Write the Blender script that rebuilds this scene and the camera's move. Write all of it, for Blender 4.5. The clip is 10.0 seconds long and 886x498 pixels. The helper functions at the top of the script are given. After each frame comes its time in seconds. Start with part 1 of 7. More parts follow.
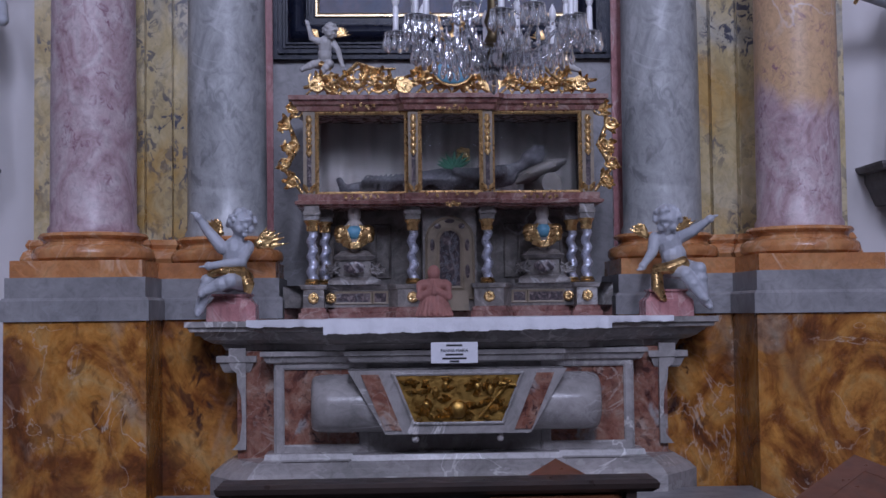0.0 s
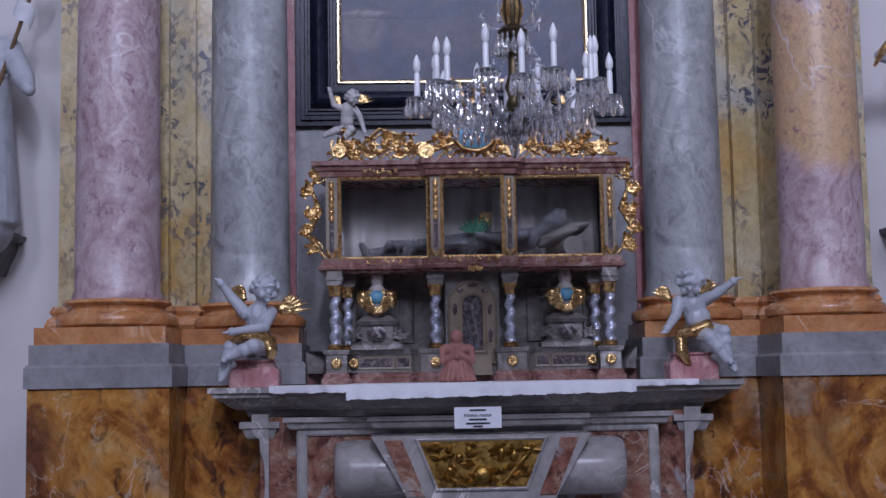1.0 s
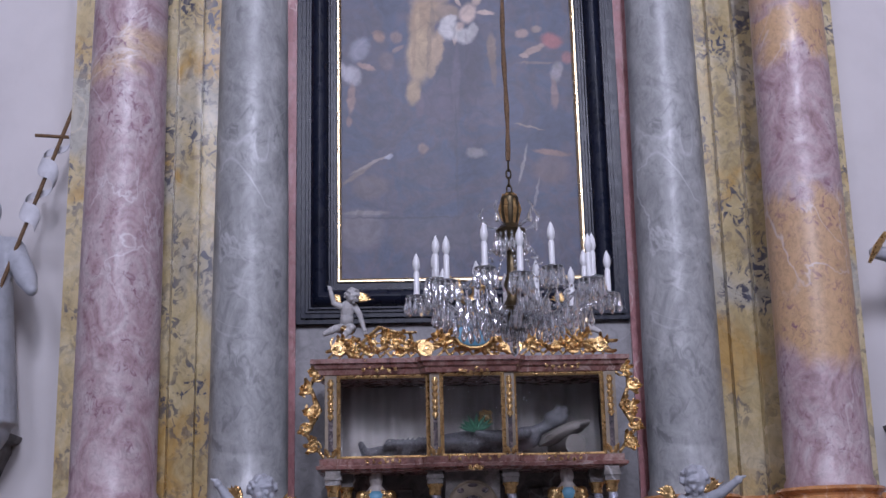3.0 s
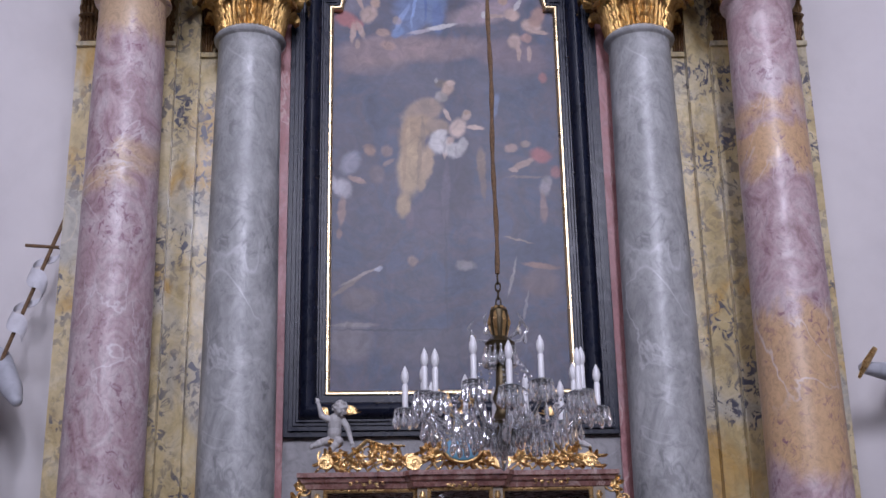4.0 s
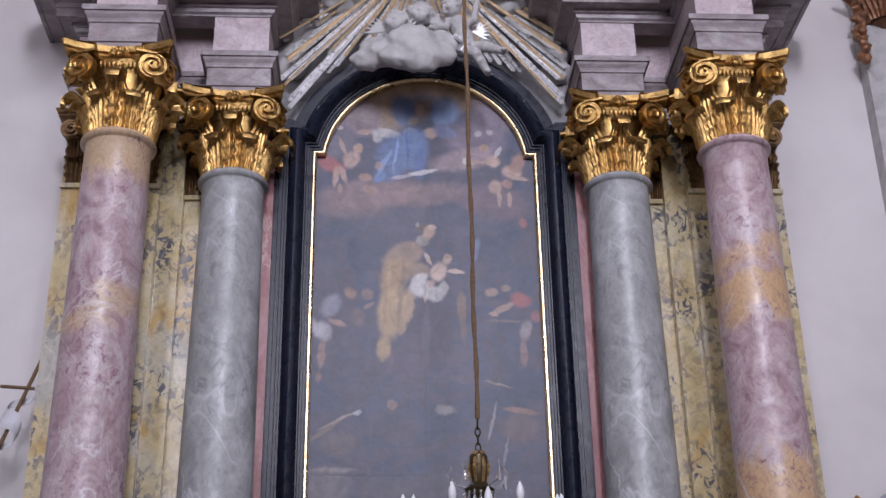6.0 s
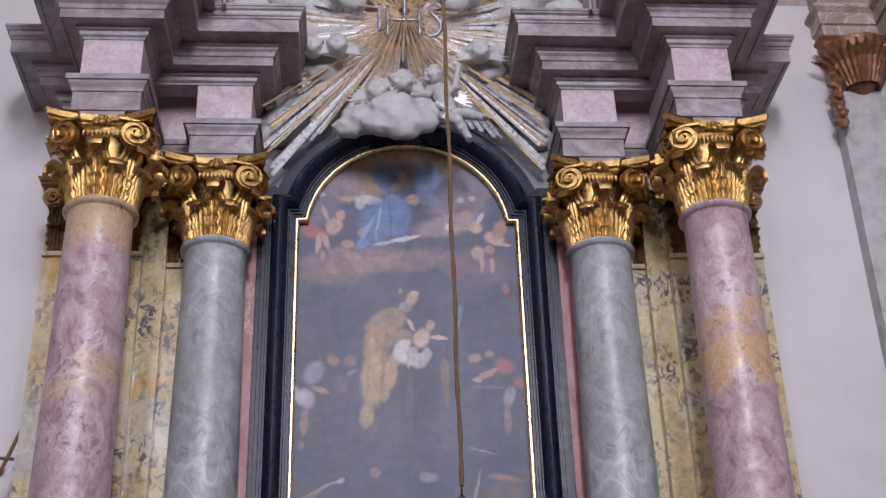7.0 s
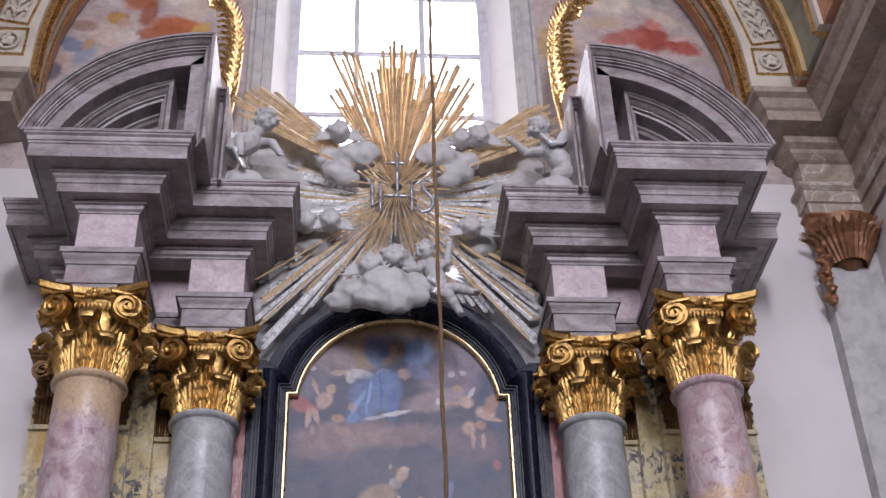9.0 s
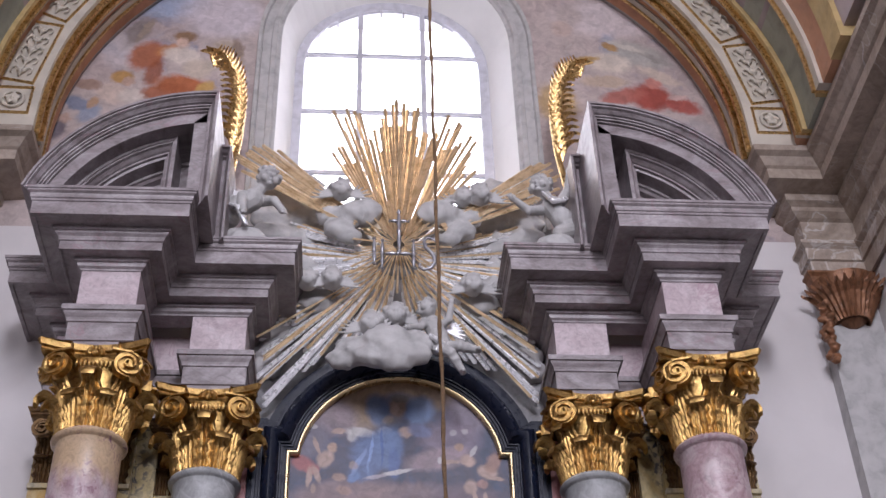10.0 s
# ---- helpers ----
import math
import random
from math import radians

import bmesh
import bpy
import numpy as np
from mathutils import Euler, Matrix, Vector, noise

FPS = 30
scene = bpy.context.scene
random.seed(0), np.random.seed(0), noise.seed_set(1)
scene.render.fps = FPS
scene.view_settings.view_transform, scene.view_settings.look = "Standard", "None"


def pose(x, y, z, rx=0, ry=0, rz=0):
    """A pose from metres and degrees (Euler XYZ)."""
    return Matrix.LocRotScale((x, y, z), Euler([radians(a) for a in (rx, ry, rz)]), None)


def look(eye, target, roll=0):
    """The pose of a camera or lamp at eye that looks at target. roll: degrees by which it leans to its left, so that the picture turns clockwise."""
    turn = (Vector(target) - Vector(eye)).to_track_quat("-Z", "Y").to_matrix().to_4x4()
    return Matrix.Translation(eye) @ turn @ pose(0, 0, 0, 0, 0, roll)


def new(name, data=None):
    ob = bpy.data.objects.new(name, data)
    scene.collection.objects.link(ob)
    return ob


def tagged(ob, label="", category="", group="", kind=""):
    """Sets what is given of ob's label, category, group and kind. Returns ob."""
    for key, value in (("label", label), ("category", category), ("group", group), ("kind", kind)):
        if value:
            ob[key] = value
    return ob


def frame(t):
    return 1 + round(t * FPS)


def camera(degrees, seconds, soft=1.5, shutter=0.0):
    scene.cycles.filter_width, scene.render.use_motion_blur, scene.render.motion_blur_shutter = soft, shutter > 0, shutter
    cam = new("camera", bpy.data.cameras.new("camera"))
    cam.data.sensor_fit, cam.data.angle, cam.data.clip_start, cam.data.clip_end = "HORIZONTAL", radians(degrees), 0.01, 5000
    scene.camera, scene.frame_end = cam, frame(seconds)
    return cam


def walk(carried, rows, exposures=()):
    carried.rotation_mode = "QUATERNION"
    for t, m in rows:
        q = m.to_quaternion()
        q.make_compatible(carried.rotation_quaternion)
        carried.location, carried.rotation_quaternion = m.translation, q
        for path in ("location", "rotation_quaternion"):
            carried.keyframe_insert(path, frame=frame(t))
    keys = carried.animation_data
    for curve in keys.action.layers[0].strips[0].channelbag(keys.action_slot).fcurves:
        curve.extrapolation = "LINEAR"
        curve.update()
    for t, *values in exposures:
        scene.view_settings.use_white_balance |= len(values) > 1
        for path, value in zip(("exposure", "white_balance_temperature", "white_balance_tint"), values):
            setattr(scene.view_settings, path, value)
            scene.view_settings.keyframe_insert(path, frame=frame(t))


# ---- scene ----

# camera: stands in the nave, turns upward
cam = camera(37.64, 10.0)
EYE = (-0.42, 0.0, 1.45)
TURNS = [
    (0.0, 92.717, 0.683, -2.365),
    (0.5, 93.873, 0.95, -1.727),
    (1.0, 95.568, 1.006, -1.348),
    (1.5, 97.424, 1.082, -1.186),
    (2.0, 99.789, 1.584, -1.055),
    (3.5, 106.647, 1.046, -1.558),
    (4.0, 109.21, 1.051, -1.874),
    (4.5, 111.117, 0.845, -2.111),
    (5.0, 112.332, 0.935, -2.272),
    (5.5, 113.981, 0.805, -2.564),
    (7.0, 118.417, 1.6, -3.37),
    (7.5, 120.213, 1.651, -3.662),
    (8.0, 122.065, 1.777, -3.835),
    (8.5, 123.644, 1.591, -3.874),
    (9.0, 126.073, 1.596, -3.825),
    (9.5, 127.684, 1.422, -3.927),
    (10.0, 128.612, 1.514, -3.785),
]
EXPOSURES = [(0.0, -0.85, 5400, 26), (2.0, -0.6, 5580, 25), (4.0, -0.55, 5950, 25), (5.5, -0.53, 6100, 23), (8.0, -0.46, 6400, 21), (10.0, -0.55, 6330, 21)]
walk(cam, [(t, pose(*EYE, rx, ry, rz)) for t, rx, ry, rz in TURNS], EXPOSURES)

# ---- light ----
world = bpy.data.worlds.new("sky")
scene.world = world
world.use_nodes = True
wn = world.node_tree.nodes
sky = wn.new("ShaderNodeTexSky")
sky.sky_type, sky.sun_disc = "NISHITA", False
sky.sun_elevation, sky.sun_rotation = radians(40), radians(200)
world.node_tree.links.new(sky.outputs[0], wn["Background"].inputs[0])
wn["Background"].inputs[1].default_value = 0.12


def window_light(name, m, sx, sy, watts, colour):
    """An area lamp for the sky's light in a window or in the added ceiling opening."""
    d = bpy.data.lights.new(name, "AREA")
    d.shape, d.size, d.size_y, d.energy, d.color = "RECTANGLE", sx, sy, watts, colour
    d.spread = radians(130)
    ob = new(name, d)
    ob.matrix_world = m
    return ob


DAY = (0.93, 0.95, 1.0)
for wx, wide, watts in ((-4.5, 2.0, 360), (0.6, 1.5, 1120), (4.5, 2.0, 360)):
    window_light("nave_window_light", look((wx, -7.9, 11.2), (wx * 0.5, 9, 7.5)), wide, 5.0, watts, DAY)
# added lamp high over the nave, no known source, for steeper light
window_light("lantern_light", look((0, -2.0, 16.1), (0, 8.6, 5.0)), 4.0, 2.2, 170, DAY)
window_light("altar_window_light", look((0, 10.75, 12.0), (0, 4, 8.5)), 2.0, 3.0, 110, DAY)


# ---- materials ----
def mat(name):
    m = bpy.data.materials.new(name)
    m.use_nodes = True
    nt = m.node_tree
    return m, nt, nt.nodes["Principled BSDF"]


def node(nt, kind, **kw):
    n = nt.nodes.new(kind)
    for k, v in kw.items():
        n.inputs[k.replace("_", " ")].default_value = v
    return n


def ramp(nt, src, stops):
    r = nt.nodes.new("ShaderNodeValToRGB")
    el = r.color_ramp.elements
    while len(el) < len(stops):
        el.new(0.5)
    for e, (p, c) in zip(el, stops):
        e.position = p
        e.color = (*c, 1) if isinstance(c, tuple) else (c, c, c, 1)
    nt.links.new(src, r.inputs[0])
    return r.outputs[0]


def mix(nt, fac, a, b, kind="MIX"):
    n = nt.nodes.new("ShaderNodeMix")
    n.data_type, n.blend_type = "RGBA", kind
    for sock, v in ((n.inputs[0], fac), (n.inputs[6], a), (n.inputs[7], b)):
        if isinstance(v, (int, float)):
            sock.default_value = v
        elif isinstance(v, tuple):
            sock.default_value = (*v, 1)
        else:
            nt.links.new(v, sock)
    return n.outputs[2]


def coords(nt, scale=(1, 1, 1), turn=(0, 0, 0)):
    tc = nt.nodes.new("ShaderNodeTexCoord")
    mp = nt.nodes.new("ShaderNodeMapping")
    mp.inputs["Scale"].default_value = scale
    mp.inputs["Rotation"].default_value = [radians(a) for a in turn]
    nt.links.new(tc.outputs["Object"], mp.inputs[0])
    return mp.outputs[0]


def noise_tex(nt, co, scale, detail=6.0, rough=0.55, distort=0.0):
    n = node(nt, "ShaderNodeTexNoise", Scale=scale, Detail=detail, Roughness=rough, Distortion=distort)
    nt.links.new(co, n.inputs["Vector"])
    return n.outputs["Fac"]


def bump(nt, bsdf, height, strength=0.2, dist=0.01):
    b = node(nt, "ShaderNodeBump", Strength=strength, Distance=dist)
    nt.links.new(height, b.inputs["Height"])
    nt.links.new(b.outputs[0], bsdf.inputs["Normal"])


def marble(name, stops, scale=2.0, stretch=(1, 1, 1), turn=(0, 0, 0), distort=1.2, patches=(), veins=((0.8, 0.8, 0.8), 1.5, 0.02, 0.5),
           spots=None, rough=0.25, bands=None, crisp=0.6):
    """Polished stone: cloudy ground, larger patches (colour, scale, from, to), thin veins (colour, scale, width, strength), dark spots."""
    m, nt, bs = mat(name)
    co = coords(nt, stretch, turn)
    col = ramp(nt, noise_tex(nt, co, scale, 9, 0.62, distort), stops)
    for c, sc, lo, hi in patches:
        f = ramp(nt, noise_tex(nt, co, sc, 4, 0.55, 0.8), [(lo, 0.0), (hi, 1.0)])
        col = mix(nt, f, col, c)
    if bands:
        c, stops_ = bands
        tcb = nt.nodes.new("ShaderNodeTexCoord")
        sep = nt.nodes.new("ShaderNodeSeparateXYZ")
        nt.links.new(tcb.outputs["Object"], sep.inputs[0])
        ma = nt.nodes.new("ShaderNodeMath")
        ma.operation = "MULTIPLY_ADD"
        nt.links.new(noise_tex(nt, co, 1.6, 6, 0.6, 0.6), ma.inputs[0])
        ma.inputs[1].default_value = 0.9
        nt.links.new(sep.outputs["Z"], ma.inputs[2])
        sc_ = nt.nodes.new("ShaderNodeMath")
        sc_.operation = "DIVIDE"
        nt.links.new(ma.outputs[0], sc_.inputs[0])
        sc_.inputs[1].default_value = 8.0
        col = mix(nt, ramp(nt, sc_.outputs[0], [((p + 0.45) / 8.0, v) for p, v in stops_]), col, c)
    fine = ramp(nt, noise_tex(nt, co, scale * 4.5, 7, 0.7, 1.8), [(0.3, 0.55), (0.5, 1.0), (0.72, 1.3)])
    col = mix(nt, crisp, col, mix(nt, 1.0, col, fine, "MULTIPLY"))
    if spots:
        c, sc, lo, hi = spots
        gate = ramp(nt, noise_tex(nt, co, sc * 0.16, 3, 0.5, 0.3), [(0.4, 0.0), (0.62, 1.0)])
        f = ramp(nt, noise_tex(nt, co, sc, 3, 0.6, 0.9), [(lo, 0.0), (hi, 1.0)])
        col = mix(nt, mix(nt, 1.0, f, gate, "MULTIPLY"), col, c)
    if veins:
        c, sc, w, s = veins
        n = noise_tex(nt, co, sc, 5, 0.5, 1.5)
        f = ramp(nt, n, [(0.5 - w, 0.0), (0.5, s), (0.5 + w, 0.0)])
        gate = ramp(nt, noise_tex(nt, co, sc * 0.9, 2, 0.5, 0.0), [(0.45, 0.0), (0.65, 1.0)])
        col = mix(nt, mix(nt, 1.0, f, gate, "MULTIPLY"), col, c)
    nt.links.new(col, bs.inputs["Base Color"])
    r = ramp(nt, noise_tex(nt, co, scale * 3, 4), [(0.3, rough * 0.8), (0.7, rough * 1.4)])
    nt.links.new(r, bs.inputs["Roughness"])
    bump(nt, bs, noise_tex(nt, co, 30, 4), 0.05, 0.004)
    return m


def plain(name, c, rough=0.6, metal=0.0, var=0.12, scale=8.0, bumps=0.15, dark=None):
    """Paint, gilding, metal, wood: one colour with grain and wear."""
    m, nt, bs = mat(name)
    co = coords(nt)
    lo = dark or tuple(v * (1 - var * 2) for v in c)
    hi = tuple(min(1.0, v * (1 + var)) for v in c)
    n = noise_tex(nt, co, scale, 8, 0.6, 0.4)
    col = ramp(nt, n, [(0.3, lo), (0.52, c), (0.75, hi)])
    nt.links.new(col, bs.inputs["Base Color"])
    bs.inputs["Metallic"].default_value = metal
    r = ramp(nt, noise_tex(nt, co, scale * 2.3, 4), [(0.3, rough * 0.75), (0.7, min(1, rough * 1.25))])
    nt.links.new(r, bs.inputs["Roughness"])
    bump(nt, bs, noise_tex(nt, co, scale * 4, 5), bumps, 0.01)
    return m


PINK_L = marble("rose_marble_left", [(0.28, (0.26, 0.155, 0.172)), (0.45, (0.43, 0.31, 0.328)), (0.6, (0.51, 0.42, 0.432)), (0.78, (0.61, 0.54, 0.55))],
                3.0, (1.15, 1.15, 0.9), (0, 38, 10), 2.2, [], ((0.74, 0.7, 0.72), 1.1, 0.013, 0.6),
                ((0.24, 0.12, 0.16), 19, 0.53, 0.66), 0.36, ((0.56, 0.4, 0.24), [(2.0, 0.0), (4.95, 0.0), (5.05, 0.8), (5.2, 0.0), (6.1, 0.0), (6.3, 0.9), (7.0, 0.9)]), 0.6)
PINK_R = marble("rose_marble_right", [(0.28, (0.27, 0.165, 0.172)), (0.45, (0.44, 0.31, 0.328)), (0.6, (0.53, 0.43, 0.442)), (0.78, (0.61, 0.54, 0.55))],
                3.0, (1.15, 1.15, 0.9), (0, -36, 30), 2.2, [], ((0.74, 0.7, 0.7), 1.1, 0.013, 0.6),
                ((0.24, 0.12, 0.16), 19, 0.54, 0.67), 0.36, ((0.58, 0.38, 0.2), [(2.75, 0.0), (2.95, 0.95), (3.9, 0.85), (4.0, 0.0), (5.0, 0.0), (5.1, 0.9), (5.35, 0.9), (5.42, 0.1), (5.58, 0.8), (5.68, 0.0)]), 0.6)
GREY = marble("grey_blue_marble", [(0.28, (0.225, 0.23, 0.235)), (0.5, (0.37, 0.378, 0.38)), (0.75, (0.54, 0.55, 0.555))], 2.4, (1, 1, 0.7), (0, 30, 0), 1.6,
              [], ((0.7, 0.71, 0.73), 1.1, 0.014, 0.7), ((0.195, 0.2, 0.205), 9, 0.54, 0.66), 0.36)
YELLOW = marble("yellow_breccia", [(0.3, (0.42, 0.32, 0.15)), (0.5, (0.56, 0.46, 0.25)), (0.7, (0.62, 0.56, 0.41))], 1.6, (1, 1, 0.8), (0, 20, 0), 1.0,
                [((0.44, 0.42, 0.36), 1.1, 0.55, 0.68), ((0.5, 0.33, 0.11), 1.7, 0.56, 0.68)], ((0.66, 0.58, 0.42), 1.2, 0.015, 0.5), ((0.085, 0.085, 0.11), 15, 0.51, 0.57))
OCHRE = marble("ochre_marble", [(0.3, (0.045, 0.018, 0.008)), (0.42, (0.2, 0.066, 0.014)), (0.54, (0.44, 0.195, 0.038)), (0.66, (0.46, 0.27, 0.09)), (0.78, (0.56, 0.47, 0.36))], 2.1,
               (1, 1, 0.8), (0, 0, 0), 1.5, [((0.36, 0.28, 0.2), 1.7, 0.57, 0.72), ((0.13, 0.05, 0.025), 1.5, 0.54, 0.7)],
               ((0.6, 0.5, 0.4), 2.4, 0.01, 0.6), ((0.05, 0.02, 0.015), 6, 0.56, 0.64), 0.22, None, 0.9)
ORANGE = marble("orange_base_marble", [(0.3, (0.33, 0.13, 0.05)), (0.5, (0.5, 0.22, 0.08)), (0.7, (0.58, 0.32, 0.14))], 2.5, (1, 1, 1), (0, 0, 0), 1.2,
                [], ((0.8, 0.65, 0.5), 2.0, 0.02, 0.7))
RED = marble("red_marble", [(0.3, (0.12, 0.05, 0.043)), (0.5, (0.24, 0.115, 0.095)), (0.7, (0.4, 0.27, 0.23))], 6, (1, 1, 1), (0, 0, 0), 1.5, [],
             ((0.6, 0.5, 0.45), 3.0, 0.02, 0.5))
PINKSTRIP = marble("pink_strip_marble", [(0.3, (0.3, 0.13, 0.13)), (0.5, (0.43, 0.2, 0.2)), (0.7, (0.5, 0.3, 0.3))], 3, (1, 1, 0.5), (0, 20, 0), 1.0, [],
                   ((0.7, 0.55, 0.5), 2.0, 0.02, 0.7))
STONE = marble("grey_stone", [(0.3, (0.165, 0.16, 0.165)), (0.5, (0.24, 0.235, 0.24)), (0.72, (0.33, 0.32, 0.325))], 2.0, (1, 1, 1), (0, 0, 0), 0.8, [],
               ((0.45, 0.46, 0.5), 1.5, 0.02, 0.3), None, 0.4)
ALTAR = marble("altar_grey_marble", [(0.3, (0.23, 0.22, 0.21)), (0.5, (0.33, 0.31, 0.3)), (0.72, (0.43, 0.4, 0.39))], 1.8, (1, 1, 1), (0, 0, 0), 1.0, [],
               ((0.75, 0.72, 0.7), 1.4, 0.012, 0.8), None, 0.22)
ENTAB = marble("violet_grey_marble", [(0.3, (0.16, 0.13, 0.133)), (0.5, (0.28, 0.245, 0.252)), (0.72, (0.42, 0.38, 0.395))], 2.2, (1, 1, 1.6), (0, 10, 0), 1.6, [],
               ((0.3, 0.17, 0.2), 2.0, 0.02, 0.6), None, 0.35)
FRIEZE = marble("rose_frieze_marble", [(0.3, (0.4, 0.31, 0.33)), (0.5, (0.5, 0.41, 0.43)), (0.72, (0.6, 0.53, 0.55))], 3.0, (1, 1, 1), (0, 10, 0), 1.4, [],
                ((0.32, 0.18, 0.22), 2.4, 0.02, 0.6), None, 0.35)
PLASTER = plain("white_plaster", (0.64, 0.61, 0.61), 0.9, 0, 0.04, 1.2, 0.1)
STUCCO = plain("grey_white_stucco", (0.47, 0.46, 0.455), 0.7, 0, 0.14, 6, 0.3)
GOLD = plain("gilding", (0.68, 0.46, 0.2), 0.3, 1.0, 0.15, 16, 0.35, (0.34, 0.19, 0.07))
EDGEGOLD = plain("bright_gilding", (0.8, 0.62, 0.36), 0.3, 1.0, 0.06, 4, 0.04)
# gilding with the shade behind the columns in its colour
SHADEGOLD = plain("shaded_gilding", (0.2, 0.12, 0.055), 0.45, 0.8, 0.2, 14, 0.3, (0.1, 0.055, 0.03))
GILT = plain("gilt_wood", (0.8, 0.62, 0.4), 0.36, 0.7, 0.15, 12, 0.25, (0.55, 0.38, 0.2))
SILVER = plain("silver_leaf", (0.9, 0.9, 0.92), 0.3, 0.45, 0.12, 9, 0.3)
BLACK = plain("black_lacquer", (0.008, 0.011, 0.024), 0.3, 0, 0.2, 6, 0.03)
BLACK.node_tree.nodes["Principled BSDF"].inputs["Specular IOR Level"].default_value = 0.3
WOOD = plain("pew_wood", (0.13, 0.045, 0.02), 0.35, 0, 0.2, 6, 0.1)
DARKWOOD = plain("dark_wood", (0.03, 0.018, 0.014), 0.35, 0, 0.2, 6, 0.1)
CLOTH = plain("altar_linen", (0.76, 0.76, 0.8), 0.9, 0, 0.05, 12, 0.3)
FLOORM = marble("floor_stone", [(0.3, (0.04, 0.034, 0.03)), (0.7, (0.09, 0.078, 0.07))], 1.5, rough=0.4)
# unseen nave surfaces: colour set dark so that less light bounces onto the altar
NAVE = plain("nave_low_bounce", (0.17, 0.155, 0.145), 0.9, 0, 0.05, 1.2, 0.1)


# ---- mesh helpers ----
def obj(name, bm, material, parent=None, label="", smooth=False):
    me = bpy.data.meshes.new(name)
    bmesh.ops.recalc_face_normals(bm, faces=bm.faces)
    bm.to_mesh(me)
    bm.free()
    me.materials.append(material)
    if smooth:
        for p in me.polygons:
            p.use_smooth = True
        me.set_sharp_from_angle(angle=radians(40))
    ob = new(name, me)
    if parent:
        ob.parent = parent
    if label:
        ob["label"] = label
    return ob


def part(name, bm, material, parent, label="", smooth=False):
    return obj(name, bm, material, parent, label, smooth)


def thing(name, label, category, group="", at=(0, 0, 0), kind=""):
    e = new(name)
    e.location = at
    return tagged(e, label, category, group, kind)


def box(bm, x0, x1, y0, y1, z0, z1):
    v = [bm.verts.new((x, y, z)) for z in (z0, z1) for x, y in ((x0, y0), (x1, y0), (x1, y1), (x0, y1))]
    for f in ((0, 1, 2, 3), (4, 5, 6, 7), (0, 1, 5, 4), (1, 2, 6, 5), (2, 3, 7, 6), (3, 0, 4, 7)):
        bm.faces.new([v[i] for i in f])
    return v


def boxbm(*a):
    bm = bmesh.new()
    box(bm, *a)
    return bm


def lathe(bm, prof, seg=32, at=(0, 0, 0), wave=None):
    """A turned body from (radius, z) rows."""
    rings = []
    for r, z in prof:
        ring = []
        for i in range(seg):
            a = 2 * math.pi * i / seg
            k = wave(a, z) if wave else 1.0
            ring.append(bm.verts.new((at[0] + r * k * math.cos(a), at[1] + r * k * math.sin(a), at[2] + z)))
        rings.append(ring)
    for a, b in zip(rings, rings[1:]):
        for i in range(seg):
            bm.faces.new((a[i], a[(i + 1) % seg], b[(i + 1) % seg], b[i]))
    bm.faces.new(rings[0])
    bm.faces.new(rings[-1])
    return bm


def miters(path, closed):
    out, n = [], len(path)
    for i in range(n):
        ds = []
        for a, b in ((i - 1, i), (i, i + 1)):
            if closed or (0 <= a and b < n):
                p, q = Vector(path[a % n]), Vector(path[b % n])
                d = (q - p).normalized()
                ds.append(Vector((d.y, -d.x)))
        m = ds[0] if len(ds) == 1 else (ds[0] + ds[1]) / max(0.2, 1 + ds[0].dot(ds[1]))
        out.append(m)
    return out


def run(bm, path, prof, place=lambda u, v, w: (u, v, w), closed=False):
    """A moulding: the closed profile (out, w) carried along a path (u, v), with mitred corners."""
    ms, rings = miters(path, closed), []
    for p, m in zip(path, ms):
        rings.append([bm.verts.new(place(p[0] + m.x * o, p[1] + m.y * o, w)) for o, w in prof])
    k = len(prof)
    pairs = list(zip(rings, rings[1:])) + ([(rings[-1], rings[0])] if closed else [])
    for a, b in pairs:
        for j in range(k):
            bm.faces.new((a[j], a[(j + 1) % k], b[(j + 1) % k], b[j]))
    if not closed:
        bm.faces.new(rings[0])
        bm.faces.new(rings[-1])
    return bm


def mirror_path(left):
    return left + [(-x, y) for x, y in reversed(left)]


def curve_prof(rows, back):
    """Closes (out, z) rows with a back edge."""
    return [(back, rows[0][1])] + rows + [(back, rows[-1][1])]


def tube(bm, pts, radii, seg=8):
    """A round limb along points."""
    pts = [Vector(p) for p in pts]
    if isinstance(radii, (int, float)):
        radii = [radii] * len(pts)
    rings, up = [], None
    for i, p in enumerate(pts):
        d = (pts[min(i + 1, len(pts) - 1)] - pts[max(i - 1, 0)]).normalized()
        if up is None:
            up = Vector((0, 0, 1)) if abs(d.z) < 0.9 else Vector((1, 0, 0))
        a = d.cross(up).normalized()
        b = a.cross(d).normalized()
        up = b
        rings.append([bm.verts.new(p + (a * math.cos(t) + b * math.sin(t)) * radii[i]) for t in [2 * math.pi * k / seg for k in range(seg)]])
    for a, b in zip(rings, rings[1:]):
        for i in range(seg):
            bm.faces.new((a[i], a[(i + 1) % seg], b[(i + 1) % seg], b[i]))
    bm.faces.new(rings[0])
    bm.faces.new(rings[-1])
    return bm


